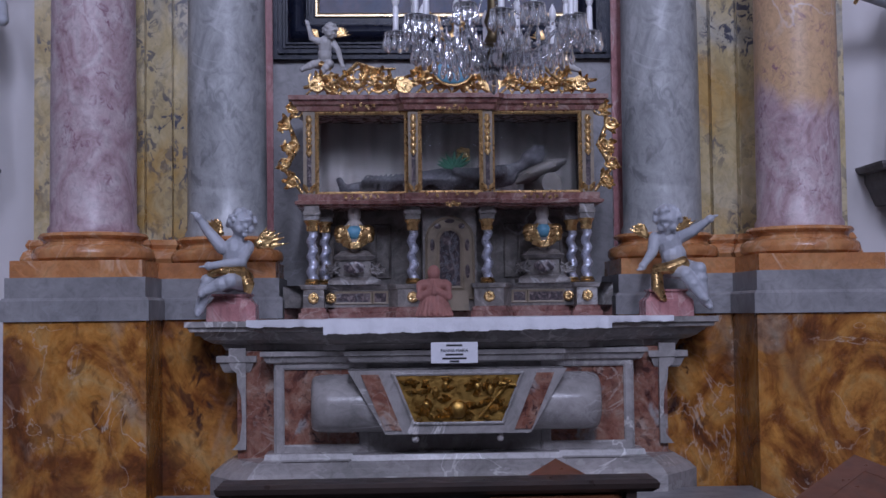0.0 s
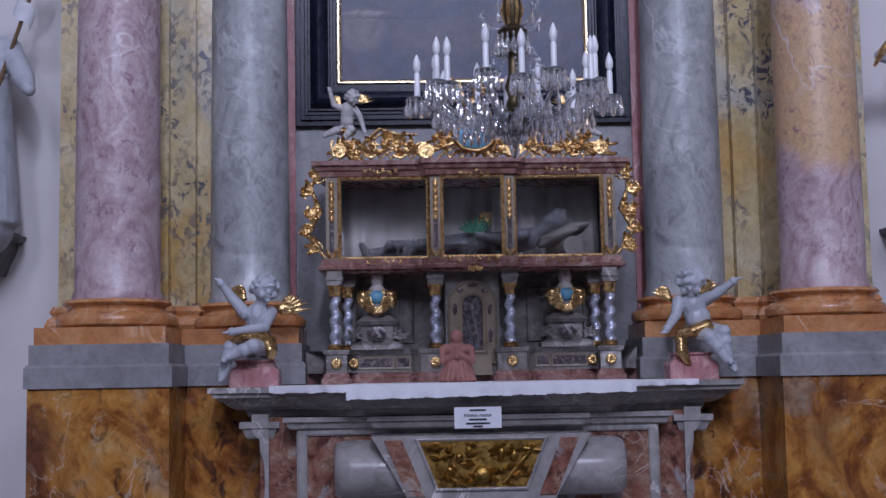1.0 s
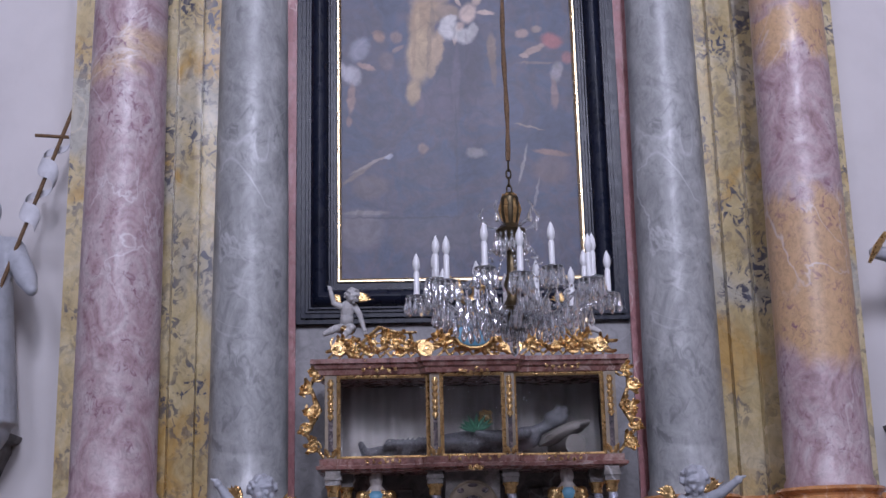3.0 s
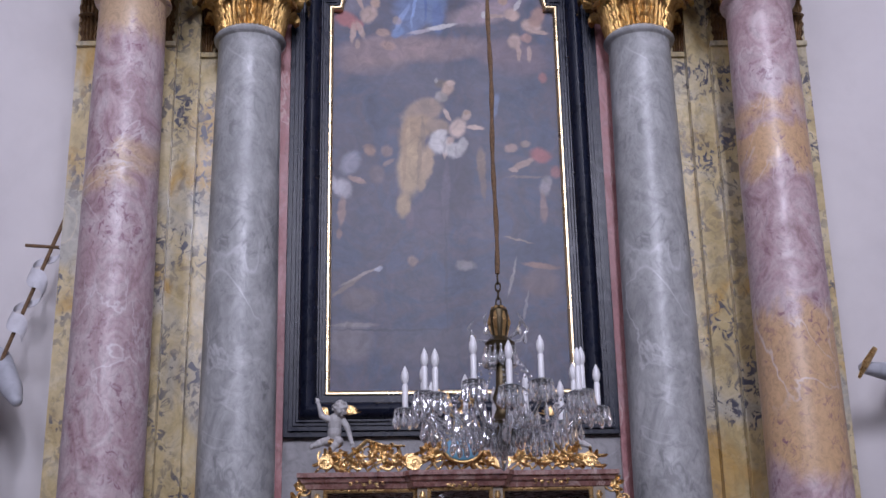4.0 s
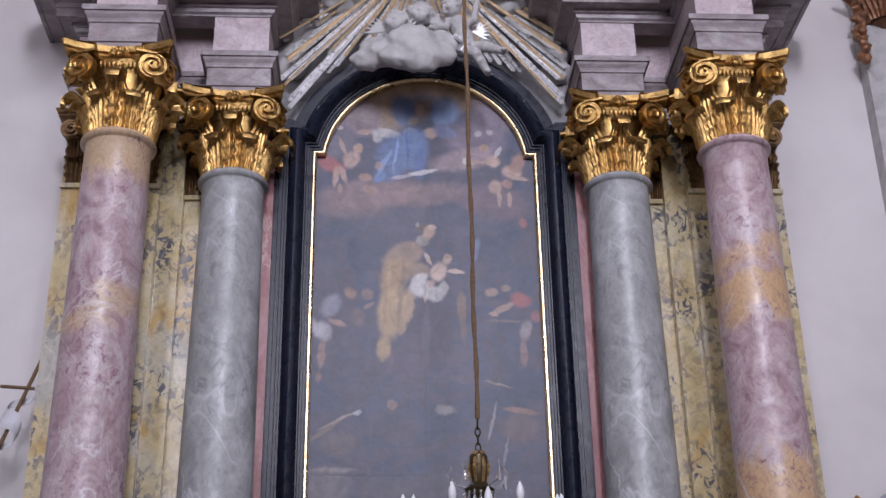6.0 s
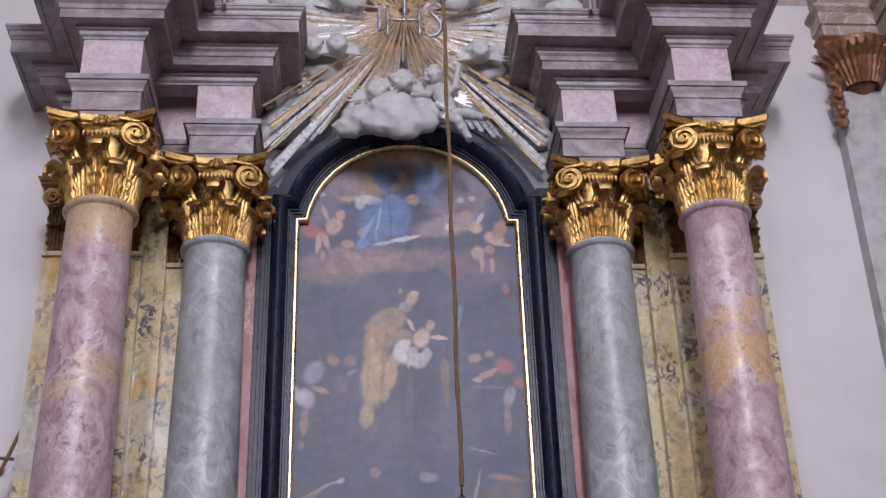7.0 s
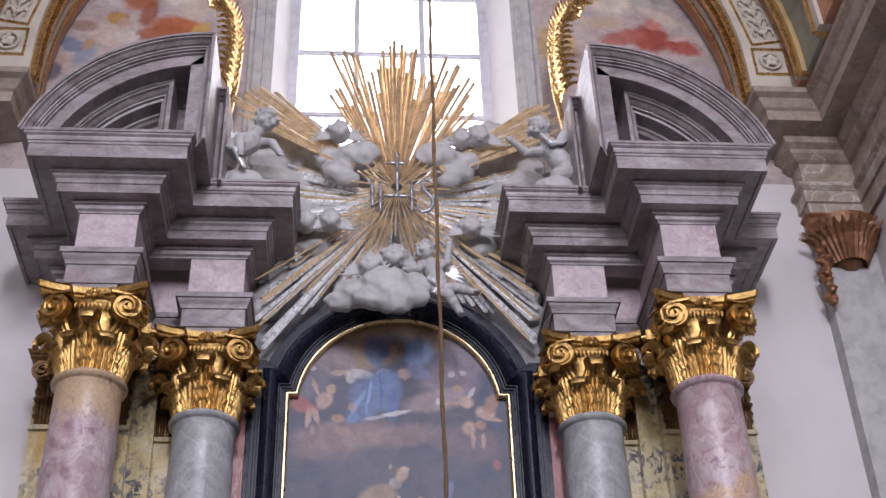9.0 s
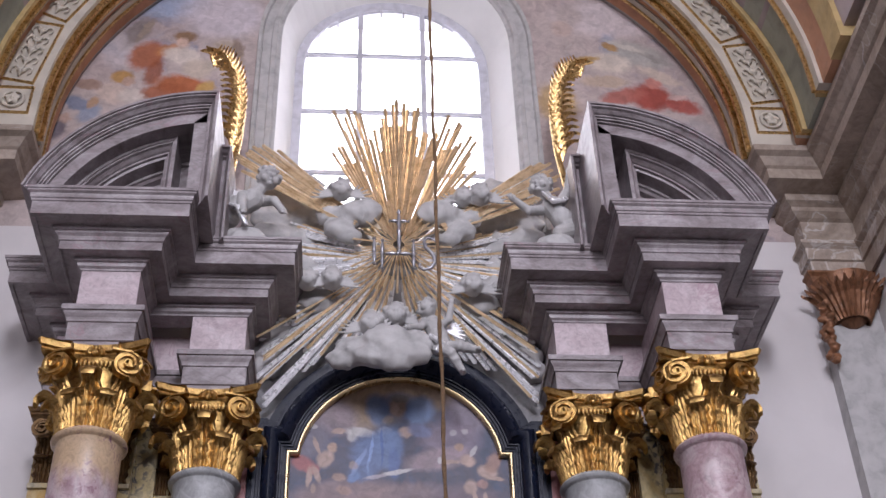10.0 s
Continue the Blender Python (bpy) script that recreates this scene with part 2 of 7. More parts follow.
def blob(bm, c, r, seg=12, rings=8, turn=None, rough=0.0, seed=0.0):
    """An ellipsoid with an uneven skin."""
    c, m = Vector(c), (turn or Matrix.Identity(3))
    if isinstance(r, (int, float)):
        r = (r, r, r)
    rows = []
    for j in range(1, rings):
        t = math.pi * j / rings
        row = []
        for i in range(seg):
            a = 2 * math.pi * i / seg
            d = Vector((math.sin(t) * math.cos(a), math.sin(t) * math.sin(a), math.cos(t)))
            k = 1 + rough * noise.noise(d * 2.2 + Vector((seed, seed * 1.7, 0)))
            row.append(bm.verts.new(c + m @ Vector((d.x * r[0] * k, d.y * r[1] * k, d.z * r[2] * k))))
        rows.append(row)
    top, bot = bm.verts.new(c + m @ Vector((0, 0, r[2]))), bm.verts.new(c + m @ Vector((0, 0, -r[2])))
    for a, b in zip(rows, rows[1:]):
        for i in range(seg):
            bm.faces.new((a[i], a[(i + 1) % seg], b[(i + 1) % seg], b[i]))
    for i in range(seg):
        bm.faces.new((top, rows[0][(i + 1) % seg], rows[0][i]))
        bm.faces.new((bot, rows[-1][i], rows[-1][(i + 1) % seg]))
    return bm


# ---- setting ----
tagged(obj("floor", boxbm(-9, 9, -8, 10.1, -0.2, 0.0), FLOORM), "worn grey-brown stone church floor", "floor", kind="structure")
# unseen nave shell, in the dark colour that holds back bounced light
tagged(obj("wall_south", boxbm(-9, 9, -8.2, -8, 0, 8.5), NAVE), "plain unseen nave wall, darkened to cut bounce light", "wall", kind="structure")
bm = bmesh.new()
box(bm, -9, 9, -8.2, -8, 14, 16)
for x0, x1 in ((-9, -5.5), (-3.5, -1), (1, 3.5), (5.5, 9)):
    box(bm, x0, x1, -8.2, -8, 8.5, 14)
tagged(obj("wall_south_upper", bm, NAVE), "unseen nave wall with three tall openings, darkened to cut bounce light", "wall", kind="structure")
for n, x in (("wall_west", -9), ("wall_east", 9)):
    tagged(obj(n, boxbm(x - 0.1, x + 0.1, -8, 2.2, 0, 16), NAVE), "plain unseen nave wall, darkened to cut bounce light", "wall", kind="structure")
for n, s in (("wall_pier_west", -1), ("wall_pier_east", 1)):
    x0, x1 = sorted((s * 4.6, s * 9.0))
    tagged(obj(n, boxbm(x0, x1, 2.2, 10.1, 0, 16), PLASTER), "white plaster side wall of the chapel", "wall", kind="structure")


def arch_pts(w, zs, zb, n=24, r=None):
    """An arched outline: from the foot on one side over the arch to the other foot."""
    return [(-w, zb)] + [(-w * math.cos(math.pi * i / n), zs + (r or w) * math.sin(math.pi * i / n)) for i in range(n + 1)] + [(w, zb)]


def arched_plate(bm, inner, x1, z0, z1, y0, y1, taper=1.0):
    """A wall with an arched hole: inner is the hole's outline at y0; taper widens the hole at y1."""
    n = len(inner)
    outer = []
    for i, (x, z) in enumerate(inner):
        if i == 0 or i == n - 1:
            outer.append((math.copysign(x1, x), z))
        else:
            t = i / (n - 1)
            a = math.pi * (1 - (i - 1) / (n - 3))
            c, s = math.cos(a), math.sin(a)
            cz = inner[1][1]
            k = min(x1 / abs(c) if abs(c) > 1e-6 else 1e9, (z1 - cz) / s if s > 1e-6 else 1e9)
            outer.append((c * k, cz + s * k))
    vi = [bm.verts.new((x, y0, z)) for x, z in inner]
    vo = [bm.verts.new((x, y0, z)) for x, z in outer]
    wi = [bm.verts.new((x * taper, y1, z * taper + (1 - taper) * inner[1][1])) for x, z in inner]
    wo = [bm.verts.new((x, y1, z)) for x, z in outer]
    for i in range(n - 1):
        bm.faces.new((vi[i], vi[i + 1], vo[i + 1], vo[i]))
        bm.faces.new((wi[i], wi[i + 1], wo[i + 1], wo[i]))
        bm.faces.new((vi[i], vi[i + 1], wi[i + 1], wi[i]))
    zb = inner[0][1]
    box(bm, -x1, x1, y0, y1, z0, zb - 0.002)
    return bm


# back wall of the chapel, with the window in its upper part
tagged(obj("wall_north", boxbm(-4.7, 4.7, 9.95, 10.3, 0, 9.6), PLASTER), "white plaster back wall of the chapel", "wall", kind="structure")
FRESCO = plain("fresco_ground", (0.42, 0.36, 0.36), 0.85, 0, 0.2, 1.5, 0.1)
bm = bmesh.new()
arched_plate(bm, arch_pts(1.32, 12.3, 9.6), 4.7, 9.598, 16.0, 9.95, 10.3, 1.0)
wall_upper = tagged(obj("wall_north_upper", bm, FRESCO), "frescoed lunette wall round the arched window", "wall", kind="structure")
SKYGLOW, nt, bs = mat("bright_sky")
bs.inputs["Emission Color"].default_value = (0.95, 0.97, 1.0, 1)
bs.inputs["Emission Strength"].default_value = 2.2
tagged(obj("backdrop", boxbm(-3, 3, 11.6, 11.62, 8, 16), SKYGLOW), "bright white overcast sky outside the window", "sky", kind="structure")

# vault
bm = bmesh.new()
run(bm, [(4.02 * math.cos(math.pi * i / 32), 10.4 + 4.02 * math.sin(math.pi * i / 32)) for i in range(33)],
    [(0, 2.2), (0.9, 2.2), (0.9, 10.3), (0, 10.3)], lambda u, v, w: (u, w, v))
tagged(obj("ceiling", bm, FRESCO), "painted barrel vault with gilded bands", "ceiling", kind="structure")
# unseen wall added above the arch to stop the sky leaking in
bm = bmesh.new()
arched_plate(bm, arch_pts(3.8, 10.3, 10.0, 32), 4.7, 9.999, 16.0, 2.2, 2.4)
bm.faces.ensure_lookup_table()
bmesh.ops.delete(bm, geom=[f for f in bm.faces if f.calc_center_median().z < 9.9995], context="FACES")
tagged(obj("wall_arch", bm, PLASTER), "unseen white plaster wall over the chapel arch, added to block sky light", "wall", kind="structure")
# unseen ceiling; the hole is made only for the added top lamp
bm = bmesh.new()
box(bm, -9, -2.1, -8, 2.4, 16, 16.2)
box(bm, 2.1, 9, -8, 2.4, 16, 16.2)
box(bm, -2.1, 2.1, -8, -3.3, 16, 16.2)
box(bm, -2.1, 2.1, -0.7, 2.4, 16, 16.2)
tagged(obj("ceiling_nave", bm, NAVE), "plain unseen nave ceiling, darkened, with an opening for the added lamp", "ceiling", kind="structure")

# pedestals
PED = mirror_path([(-2.87, 9.95), (-2.87, 8.37), (-1.97, 8.37), (-1.97, 8.97), (-1.17, 8.97), (-1.17, 9.7)])


def moulding(name, path, rows, material, label, back=-0.3, category="moulding"):
    bm = bmesh.new()
    run(bm, path, curve_prof(rows, back))
    return tagged(obj(name, bm, material), label, category, kind="structure")


moulding("pedestal_die", PED, [(0, 0), (0, 1.41)], OCHRE, "polished ochre and brown marble pedestal panels", category="pedestal")
moulding("pedestal_band", PED, [(0.02, 1.41), (0.02, 1.54), (0.005, 1.56), (-0.005, 1.56), (-0.005, 1.69)], STONE, "stepped grey stone band over the pedestals")
moulding("pedestal_plinth", PED, [(-0.03, 1.69), (-0.03, 1.80)], ORANGE, "orange marble plinth under the columns")
# pilasters behind the columns
PILL = [(-2.97, 9.95), (-2.97, 9.45), (-2.18, 9.45), (-2.18, 9.55), (-2.0, 9.55), (-2.0, 9.65), (-1.37, 9.65)]
for s, path in ((-1, PILL), (1, [(-x, y) for x, y in reversed(PILL)])):
    side = "west" if s < 0 else "east"
    moulding("pilaster_" + side, path, [(0, 1.80), (0, 7.15)], YELLOW, "yellow breccia marble pilasters with dark spots", -0.05, "pilaster")
    moulding("pilaster_base_" + side, path, [(0.06, 1.80), (0.08, 1.85), (0.06, 1.9), (0.03, 1.92), (0.05, 1.95), (0.03, 1.99)], ORANGE,
             "orange marble moulded pilaster base", -0.02)
    x0, x1 = sorted((s * 1.37, s * 1.27))
    tagged(obj("trim_" + side, boxbm(x0, x1, 9.66, 9.95, 1.8, 7.3), PINKSTRIP), "narrow strip of pink marble", "trim", kind="structure")
tagged(obj("wall_niche", boxbm(-1.27, 1.27, 9.7, 9.95, 0, 9.2), STONE), "grey stone wall behind the altar", "wall", kind="structure")

# columns
SHAFT = [(0.30, 1.99), (0.30, 2.02), (0.283, 2.05)] + [(0.283 - 0.035 * (i / 12) ** 1.6, 2.05 + 4.4 * i / 12) for i in range(1, 13)] + [(0.252, 6.455), (0.265, 6.46), (0.284, 6.475), (0.288, 6.49), (0.28, 6.505), (0.26, 6.515), (0.255, 6.53)]
BASE = [(0.37, 1.80), (0.395, 1.82), (0.4, 1.85), (0.39, 1.88), (0.36, 1.9), (0.335, 1.905), (0.32, 1.925), (0.33, 1.945), (0.345, 1.95), (0.36, 1.965), (0.345, 1.985), (0.30, 1.99)]
COLS = [(-2.39, 8.77, PINK_L, "rose and violet veined marble"), (-1.575, 9.38, GREY, "grey-blue veined marble"),
        (1.575, 9.38, GREY, "grey-blue veined marble"), (2.39, 8.77, PINK_R, "rose marble with orange bands")]
columns = []
for x, y, m, say in COLS:
    c = thing("column", f"tall {say} column with gilded capital", "column", "altar columns", (x, y, 0))
    part("shaft", lathe(bmesh.new(), SHAFT, 48), m, c, smooth=True)
    part("base", lathe(bmesh.new(), BASE, 48), ORANGE, c, "orange marble torus base", True)
    columns.append(c)

# entablature
ARC = [(-3.0, 9.95), (-3.0, 9.42), (-2.65, 9.42), (-2.65, 8.49), (-2.12, 8.49), (-2.12, 9.42), (-1.81, 9.42), (-1.81, 9.1), (-1.29, 9.1), (-1.29, 9.8)]
COR = [(-3.0, 9.95), (-3.0, 9.42), (-2.65, 9.42), (-2.65, 8.49), (-2.12, 8.49), (-2.12, 9.1), (-1.29, 9.1), (-1.29, 9.95)]
for s in (-1, 1):
    side = "west" if s < 0 else "east"
    flip = (lambda p: p) if s < 0 else (lambda p: [(-x, y) for x, y in reversed(p)])
    moulding("architrave_" + side, flip(ARC), [(-0.015, 7.15), (-0.015, 7.27), (0, 7.275), (0, 7.44), (0.012, 7.445), (0.012, 7.462), (0.018, 7.48), (0.035, 7.51), (0.042, 7.53), (0.058, 7.532), (0.058, 7.58)], ENTAB, "grey marble architrave blocks", -0.1)
    moulding("frieze_" + side, flip(ARC), [(-0.03, 7.58), (-0.03, 7.97)], FRIEZE, "rose marble frieze", -0.1)
    moulding("cornice_" + side, flip(COR), [(-0.02, 7.97), (-0.015, 7.985), (0.005, 8.0), (0.012, 8.03), (0.035, 8.035), (0.035, 8.065), (0.13, 8.07), (0.13, 8.06), (0.145, 8.06), (0.145, 8.14), (0.157, 8.145), (0.157, 8.16),
             (0.165, 8.18), (0.185, 8.2), (0.19, 8.215), (0.21, 8.22), (0.21, 8.25), (0.33, 8.255), (0.33, 8.245), (0.365, 8.245), (0.365, 8.37), (0.375, 8.375), (0.375, 8.395), (0.385, 8.4), (0.385, 8.42), (0.39, 8.44), (0.41, 8.455), (0.41, 8.47), (0.42, 8.475), (0.42, 8.5)],
             ENTAB, "projecting violet-grey marble cornice", -0.2)
    # broken pediment: its curved cornice turns down at the inner end
    def half_arc(r, ex, y0, prof, low=16):
        a = [radians(low + (90 - low) * i / 30) for i in range(31)]
        pts = [(-ex - r * math.cos(t), 8.083 + r * math.sin(t)) for t in a] + [(-ex, 8.44)]
        if s > 0:
            pts = [(-x, z) for x, z in reversed(pts)]
        return run(bmesh.new(), pts, [(o, y0 + w) for o, w in prof], lambda u, v, w: (u, w, v)), pts
    CURVE = [(0.0, 1.2), (0.0, 0.0), (0.022, 0.0), (0.024, 0.02), (0.032, 0.022), (0.04, 0.05), (0.062, 0.08), (0.066, 0.1), (0.078, 0.102), (0.08, 0.12), (0.09, 0.122), (0.092, 0.15), (0.1, 0.152), (0.102, 0.18), (0.21, 0.18), (0.212, 0.2), (0.2, 0.205), (0.2, 1.2)]
    BED = [(-0.01, 0.9), (-0.01, 0.33), (0.015, 0.335), (0.018, 0.35), (0.03, 0.352), (0.035, 0.38), (0.055, 0.41), (0.062, 0.43), (0.075, 0.432), (0.078, 0.46), (0.1, 0.465), (0.1, 0.6), (0.12, 0.605), (0.125, 0.63), (0.145, 0.65), (0.15, 0.7), (0.15, 0.9)]
    ped = thing("pediment_" + side, "half of a broken segmental marble pediment", "pediment", kind="structure")
    bm, pts = half_arc(1.567, 1.62, 8.09, CURVE)
    part("curved_cornice", bm, ENTAB, ped)
    arc = [radians(14 + 60 * i / 24) for i in range(25)]
    pts = [(-1.62 - 1.36 * math.cos(t), 8.083 + 1.36 * math.sin(t)) for t in arc] + [(-1.62 - 1.36 * math.cos(arc[-1]), 8.44)]
    bm = run(bmesh.new(), pts if s < 0 else [(-x, z) for x, z in reversed(pts)], [(o, 8.09 + w) for o, w in BED], lambda u, v, w: (u, w, v))
    part("bed_moulding", bm, ENTAB, ped)
    back = [(-1.62 - 1.45 * math.cos(radians(15 + 75 * i / 20)), 8.083 + 1.45 * math.sin(radians(15 + 75 * i / 20))) for i in range(21)] + [(-1.66, 8.45), (-3.02, 8.45)]
    bm = bmesh.new()
    va, vb = ([bm.verts.new((-s * x, yy, z)) for x, z in back] for yy in (8.8, 9.28))
    bm.faces.new(va)
    bm.faces.new(vb)
    part("tympanum", bm, ENTAB, ped)
    pts = [(-2.1, 9.5), (-1.53, 9.5), (-1.53, 8.44)]
    bm = run(bmesh.new(), pts if s < 0 else [(-x, z) for x, z in reversed(pts)], [(0.0, 9.4), (0.0, 8.62), (0.02, 8.62), (0.024, 8.65), (0.04, 8.68), (0.045, 8.71), (0.055, 8.72), (0.06, 8.76), (0.12, 8.77), (0.12, 9.4)], lambda u, v, w: (u, w, v))
    part("back_cornice", bm, ENTAB, ped)

# altar painting in its black frame
def arch_loop(w, z0, zsh, wa, cz, n=32):
    r = math.hypot(wa, zsh - cz)
    a = math.atan2(zsh - cz, wa)
    arc = [(r * math.cos(t), cz + r * math.sin(t)) for t in [a + (math.pi - 2 * a) * i / n for i in range(n + 1)]]
    return [(-w, z0), (w, z0), (w, zsh)] + arc + [(-w, zsh)]


LOOP = arch_loop(0.94, 3.66, 6.96, 0.86, 6.84)
frame_ = thing("altar_painting", "large arched altar painting in a black moulded frame", "painting")
front = lambda yc: (lambda u, v, w: (u, yc - w, v))
bm = bmesh.new()
run(bm, LOOP, [(0.0, 0.0), (0.0, 0.05), (0.02, 0.05), (0.022, 0.065), (0.04, 0.065), (0.042, 0.08), (0.06, 0.08), (0.065, 0.1), (0.075, 0.1), (0.09, 0.14), (0.115, 0.18), (0.145, 0.195), (0.175, 0.18), (0.2, 0.14), (0.21, 0.12), (0.225, 0.12), (0.23, 0.1), (0.25, 0.1), (0.255, 0.085), (0.285, 0.085), (0.29, 0.06), (0.325, 0.06), (0.325, 0.0)], front(9.7), True)
part("picture_frame", bm, BLACK, frame_, smooth=True)
bm = bmesh.new()
run(bm, LOOP, [(-0.02, 0.0), (-0.02, 0.06), (-0.006, 0.072), (0.006, 0.072), (0.012, 0.06), (0.012, 0.0)], front(9.7), True)
part("gilt_edge", bm, EDGEGOLD, frame_, "thin gilded inner edge")
bm = bmesh.new()
bm.faces.new([bm.verts.new((x, 9.69, z)) for x, z in LOOP])
CUTS = (6.42, 5.9, 5.45)
for cut in CUTS:
    bmesh.ops.bisect_plane(bm, geom=bm.verts[:] + bm.edges[:] + bm.faces[:], plane_co=(0, 9.69, cut), plane_no=(0, 0, 1))
PAINT = plain("canvas", (0.06, 0.06, 0.09), 0.4, 0, 0.2, 2, 0.1)
canvas = part("canvas", bm, PAINT, frame_)


# ---- carved ornament helpers ----
def leaf(bm, base, out, up, h, w, curl=0.5, lobes=3, thick=0.012, rows=9):
    """An acanthus leaf: a lobed, ridged blade that rises and rolls outward at its tip."""
    base, out, up = Vector(base), Vector(out).normalized(), Vector(up).normalized()
    side = out.cross(up).normalized()
    pos, ang, rings = base.copy(), 0.0, []
    for i in range(rows):
        t = i / (rows - 1)
        k = w * (0.62 + 0.38 * math.sin(math.pi * min(1, t * 1.15))) * (1 - 0.75 * max(0, t - 0.75) / 0.25)
        k *= 1 + 0.22 * math.cos(2 * math.pi * lobes * t)
        d = up * math.cos(ang) + out * math.sin(ang)
        n = out * math.cos(ang) - up * math.sin(ang)
        rings.append([bm.verts.new(pos + side * k * 0.5 - n * thick), bm.verts.new(pos + side * k * 0.22 + n * thick * 0.2), bm.verts.new(pos + n * thick),
                      bm.verts.new(pos - side * k * 0.22 + n * thick * 0.2), bm.verts.new(pos - side * k * 0.5 - n * thick), bm.verts.new(pos - n * thick * 1.4)])
        step = h / (rows - 1)
        pos = pos + d * step
        ang = curl * math.pi * max(0, t - 0.3) / 0.7
    for a, b in zip(rings, rings[1:]):
        for j in range(6):
            bm.faces.new((a[j], a[(j + 1) % 6], b[(j + 1) % 6], b[j]))
    bm.faces.new(rings[0])
    bm.faces.new(rings[-1])
    return bm


def spiral(bm, m, r=0.1, turns=2.2, depth=0.05, wide=0.35, hand=1, tail=0.0, ground=True):
    """A volute: a band that coils inward, in the plane x-z of the pose m, its face towards -y; tail: a straight run at its start."""
    rings, n = [], int(turns * 18)
    pts = []
    if tail:
        pts += [(-hand * tail * (1 - k / 3), r, r * wide) for k in range(3)]
    for i in range(n + 1):
        t = i / n
        a = math.pi / 2 - hand * 2 * math.pi * turns * t
        rr = r * (1 - 0.86 * t)
        pts.append((rr * math.cos(a), rr * math.sin(a), r * wide * (1 - 0.6 * t)))
    for i, (x, z, wd) in enumerate(pts):
        p = pts[max(0, i - 1)], pts[min(len(pts) - 1, i + 1)]
        d = Vector((p[1][0] - p[0][0], 0, p[1][1] - p[0][1])).normalized()
        nrm = Vector((-d.z, 0, d.x)) * wd * 0.5
        c = Vector((x, 0, z))
        lift = Vector((0, -depth * (0.6 + 0.5 * i / len(pts)), 0))
        rings.append([bm.verts.new(m @ (c + nrm)), bm.verts.new(m @ (c + nrm * 0.9 + lift)), bm.verts.new(m @ (c - nrm * 0.9 + lift)), bm.verts.new(m @ (c - nrm))])
    for a, b in zip(rings, rings[1:]):
        for j in range(4):
            bm.faces.new((a[j], a[(j + 1) % 4], b[(j + 1) % 4], b[j]))
    bm.faces.new(rings[0])
    bm.faces.new(rings[-1])
    if not ground:
        return bm
    # the ground behind the coil
    c0 = [bm.verts.new(m @ Vector((r * 0.95 * math.cos(2 * math.pi * k / 20), -depth * 0.45, r * 0.95 * math.sin(2 * math.pi * k / 20)))) for k in range(20)]
    c1 = [bm.verts.new(m @ Vector((r * 0.95 * math.cos(2 * math.pi * k / 20), depth * 0.5, r * 0.95 * math.sin(2 * math.pi * k / 20)))) for k in range(20)]
    bm.faces.new(c0)
    bm.faces.new(c1)
    for k in range(20):
        bm.faces.new((c0[k], c0[(k + 1) % 20], c1[(k + 1) % 20], c1[k]))
    return bm


def fuse(bm, voxel=0.012, smooth=4):
    """Melts overlapping bodies into one skin."""
    me = bpy.data.meshes.new("melt")
    bm.to_mesh(me)
    bm.free()
    ob = bpy.data.objects.new("melt", me)
    scene.collection.objects.link(ob)
    r = ob.modifiers.new("melt", "REMESH")
    r.mode, r.voxel_size = "VOXEL", voxel
    s = ob.modifiers.new("soft", "SMOOTH")
    s.factor, s.iterations = 0.5, smooth
    dg = bpy.context.evaluated_depsgraph_get()
    made = bpy.data.meshes.new_from_object(ob.evaluated_get(dg))
    out = bmesh.new()
    out.from_mesh(made)
    for d in (ob, me, made):
        (bpy.data.objects if d is ob else bpy.data.meshes).remove(d)
    return out


def add_bm(dst, src, index):
    """Adds src to dst with the material slot index."""
    vs = [dst.verts.new(v.co) for v in src.verts]
    src.verts.index_update()
    for f in src.faces:
        nf = dst.faces.new([vs[v.index] for v in f.verts])
        nf.material_index = index
        nf.smooth = True
    src.free()
    return dst


# ---- column capitals ----
CAPGOLD = plain("aged_gilding", (0.56, 0.36, 0.13), 0.36, 1.0, 0.2, 22, 0.4, (0.24, 0.12, 0.04))


def acanthus(bm, base, out, up, h, w, curl=0.9, thick=0.022, rows=16, lobes=4):
    """A broad ribbed leaf that clings to the bell and rolls outward at its tip."""
    base, out, up = Vector(base), Vector(out).normalized(), Vector(up).normalized()
    side = out.cross(up).normalized()
    pos, rings = base.copy(), []
    for i in range(rows):
        t = i / (rows - 1)
        ang = 0.12 + curl * math.pi * max(0, t - 0.56) / 0.44
        k = w * (0.86 + 0.2 * math.sin(math.pi * t)) * (1 - 0.4 * max(0, t - 0.82) / 0.18) * (1 + 0.14 * math.cos(2 * math.pi * lobes * t))
        d, n = up * math.cos(ang) + out * math.sin(ang), out * math.cos(ang) - up * math.sin(ang)
        row = []
        for j in range(25):
            q = -1 + j / 12
            row.append(bm.verts.new(pos + side * k * 0.5 * q + n * thick * (0.8 * (1 - q * q) + 0.4 * math.cos(q * math.pi * 5))))
        row.append(bm.verts.new(pos - n * thick))
        rings.append(row)
        pos = pos + d * h / (rows - 1)
    for a, b in zip(rings, rings[1:]):
        for j in range(26):
            bm.faces.new((a[j], a[(j + 1) % 26], b[(j + 1) % 26], b[j]))
    bm.faces.new(rings[0])
    bm.faces.new(rings[-1])
    return bm


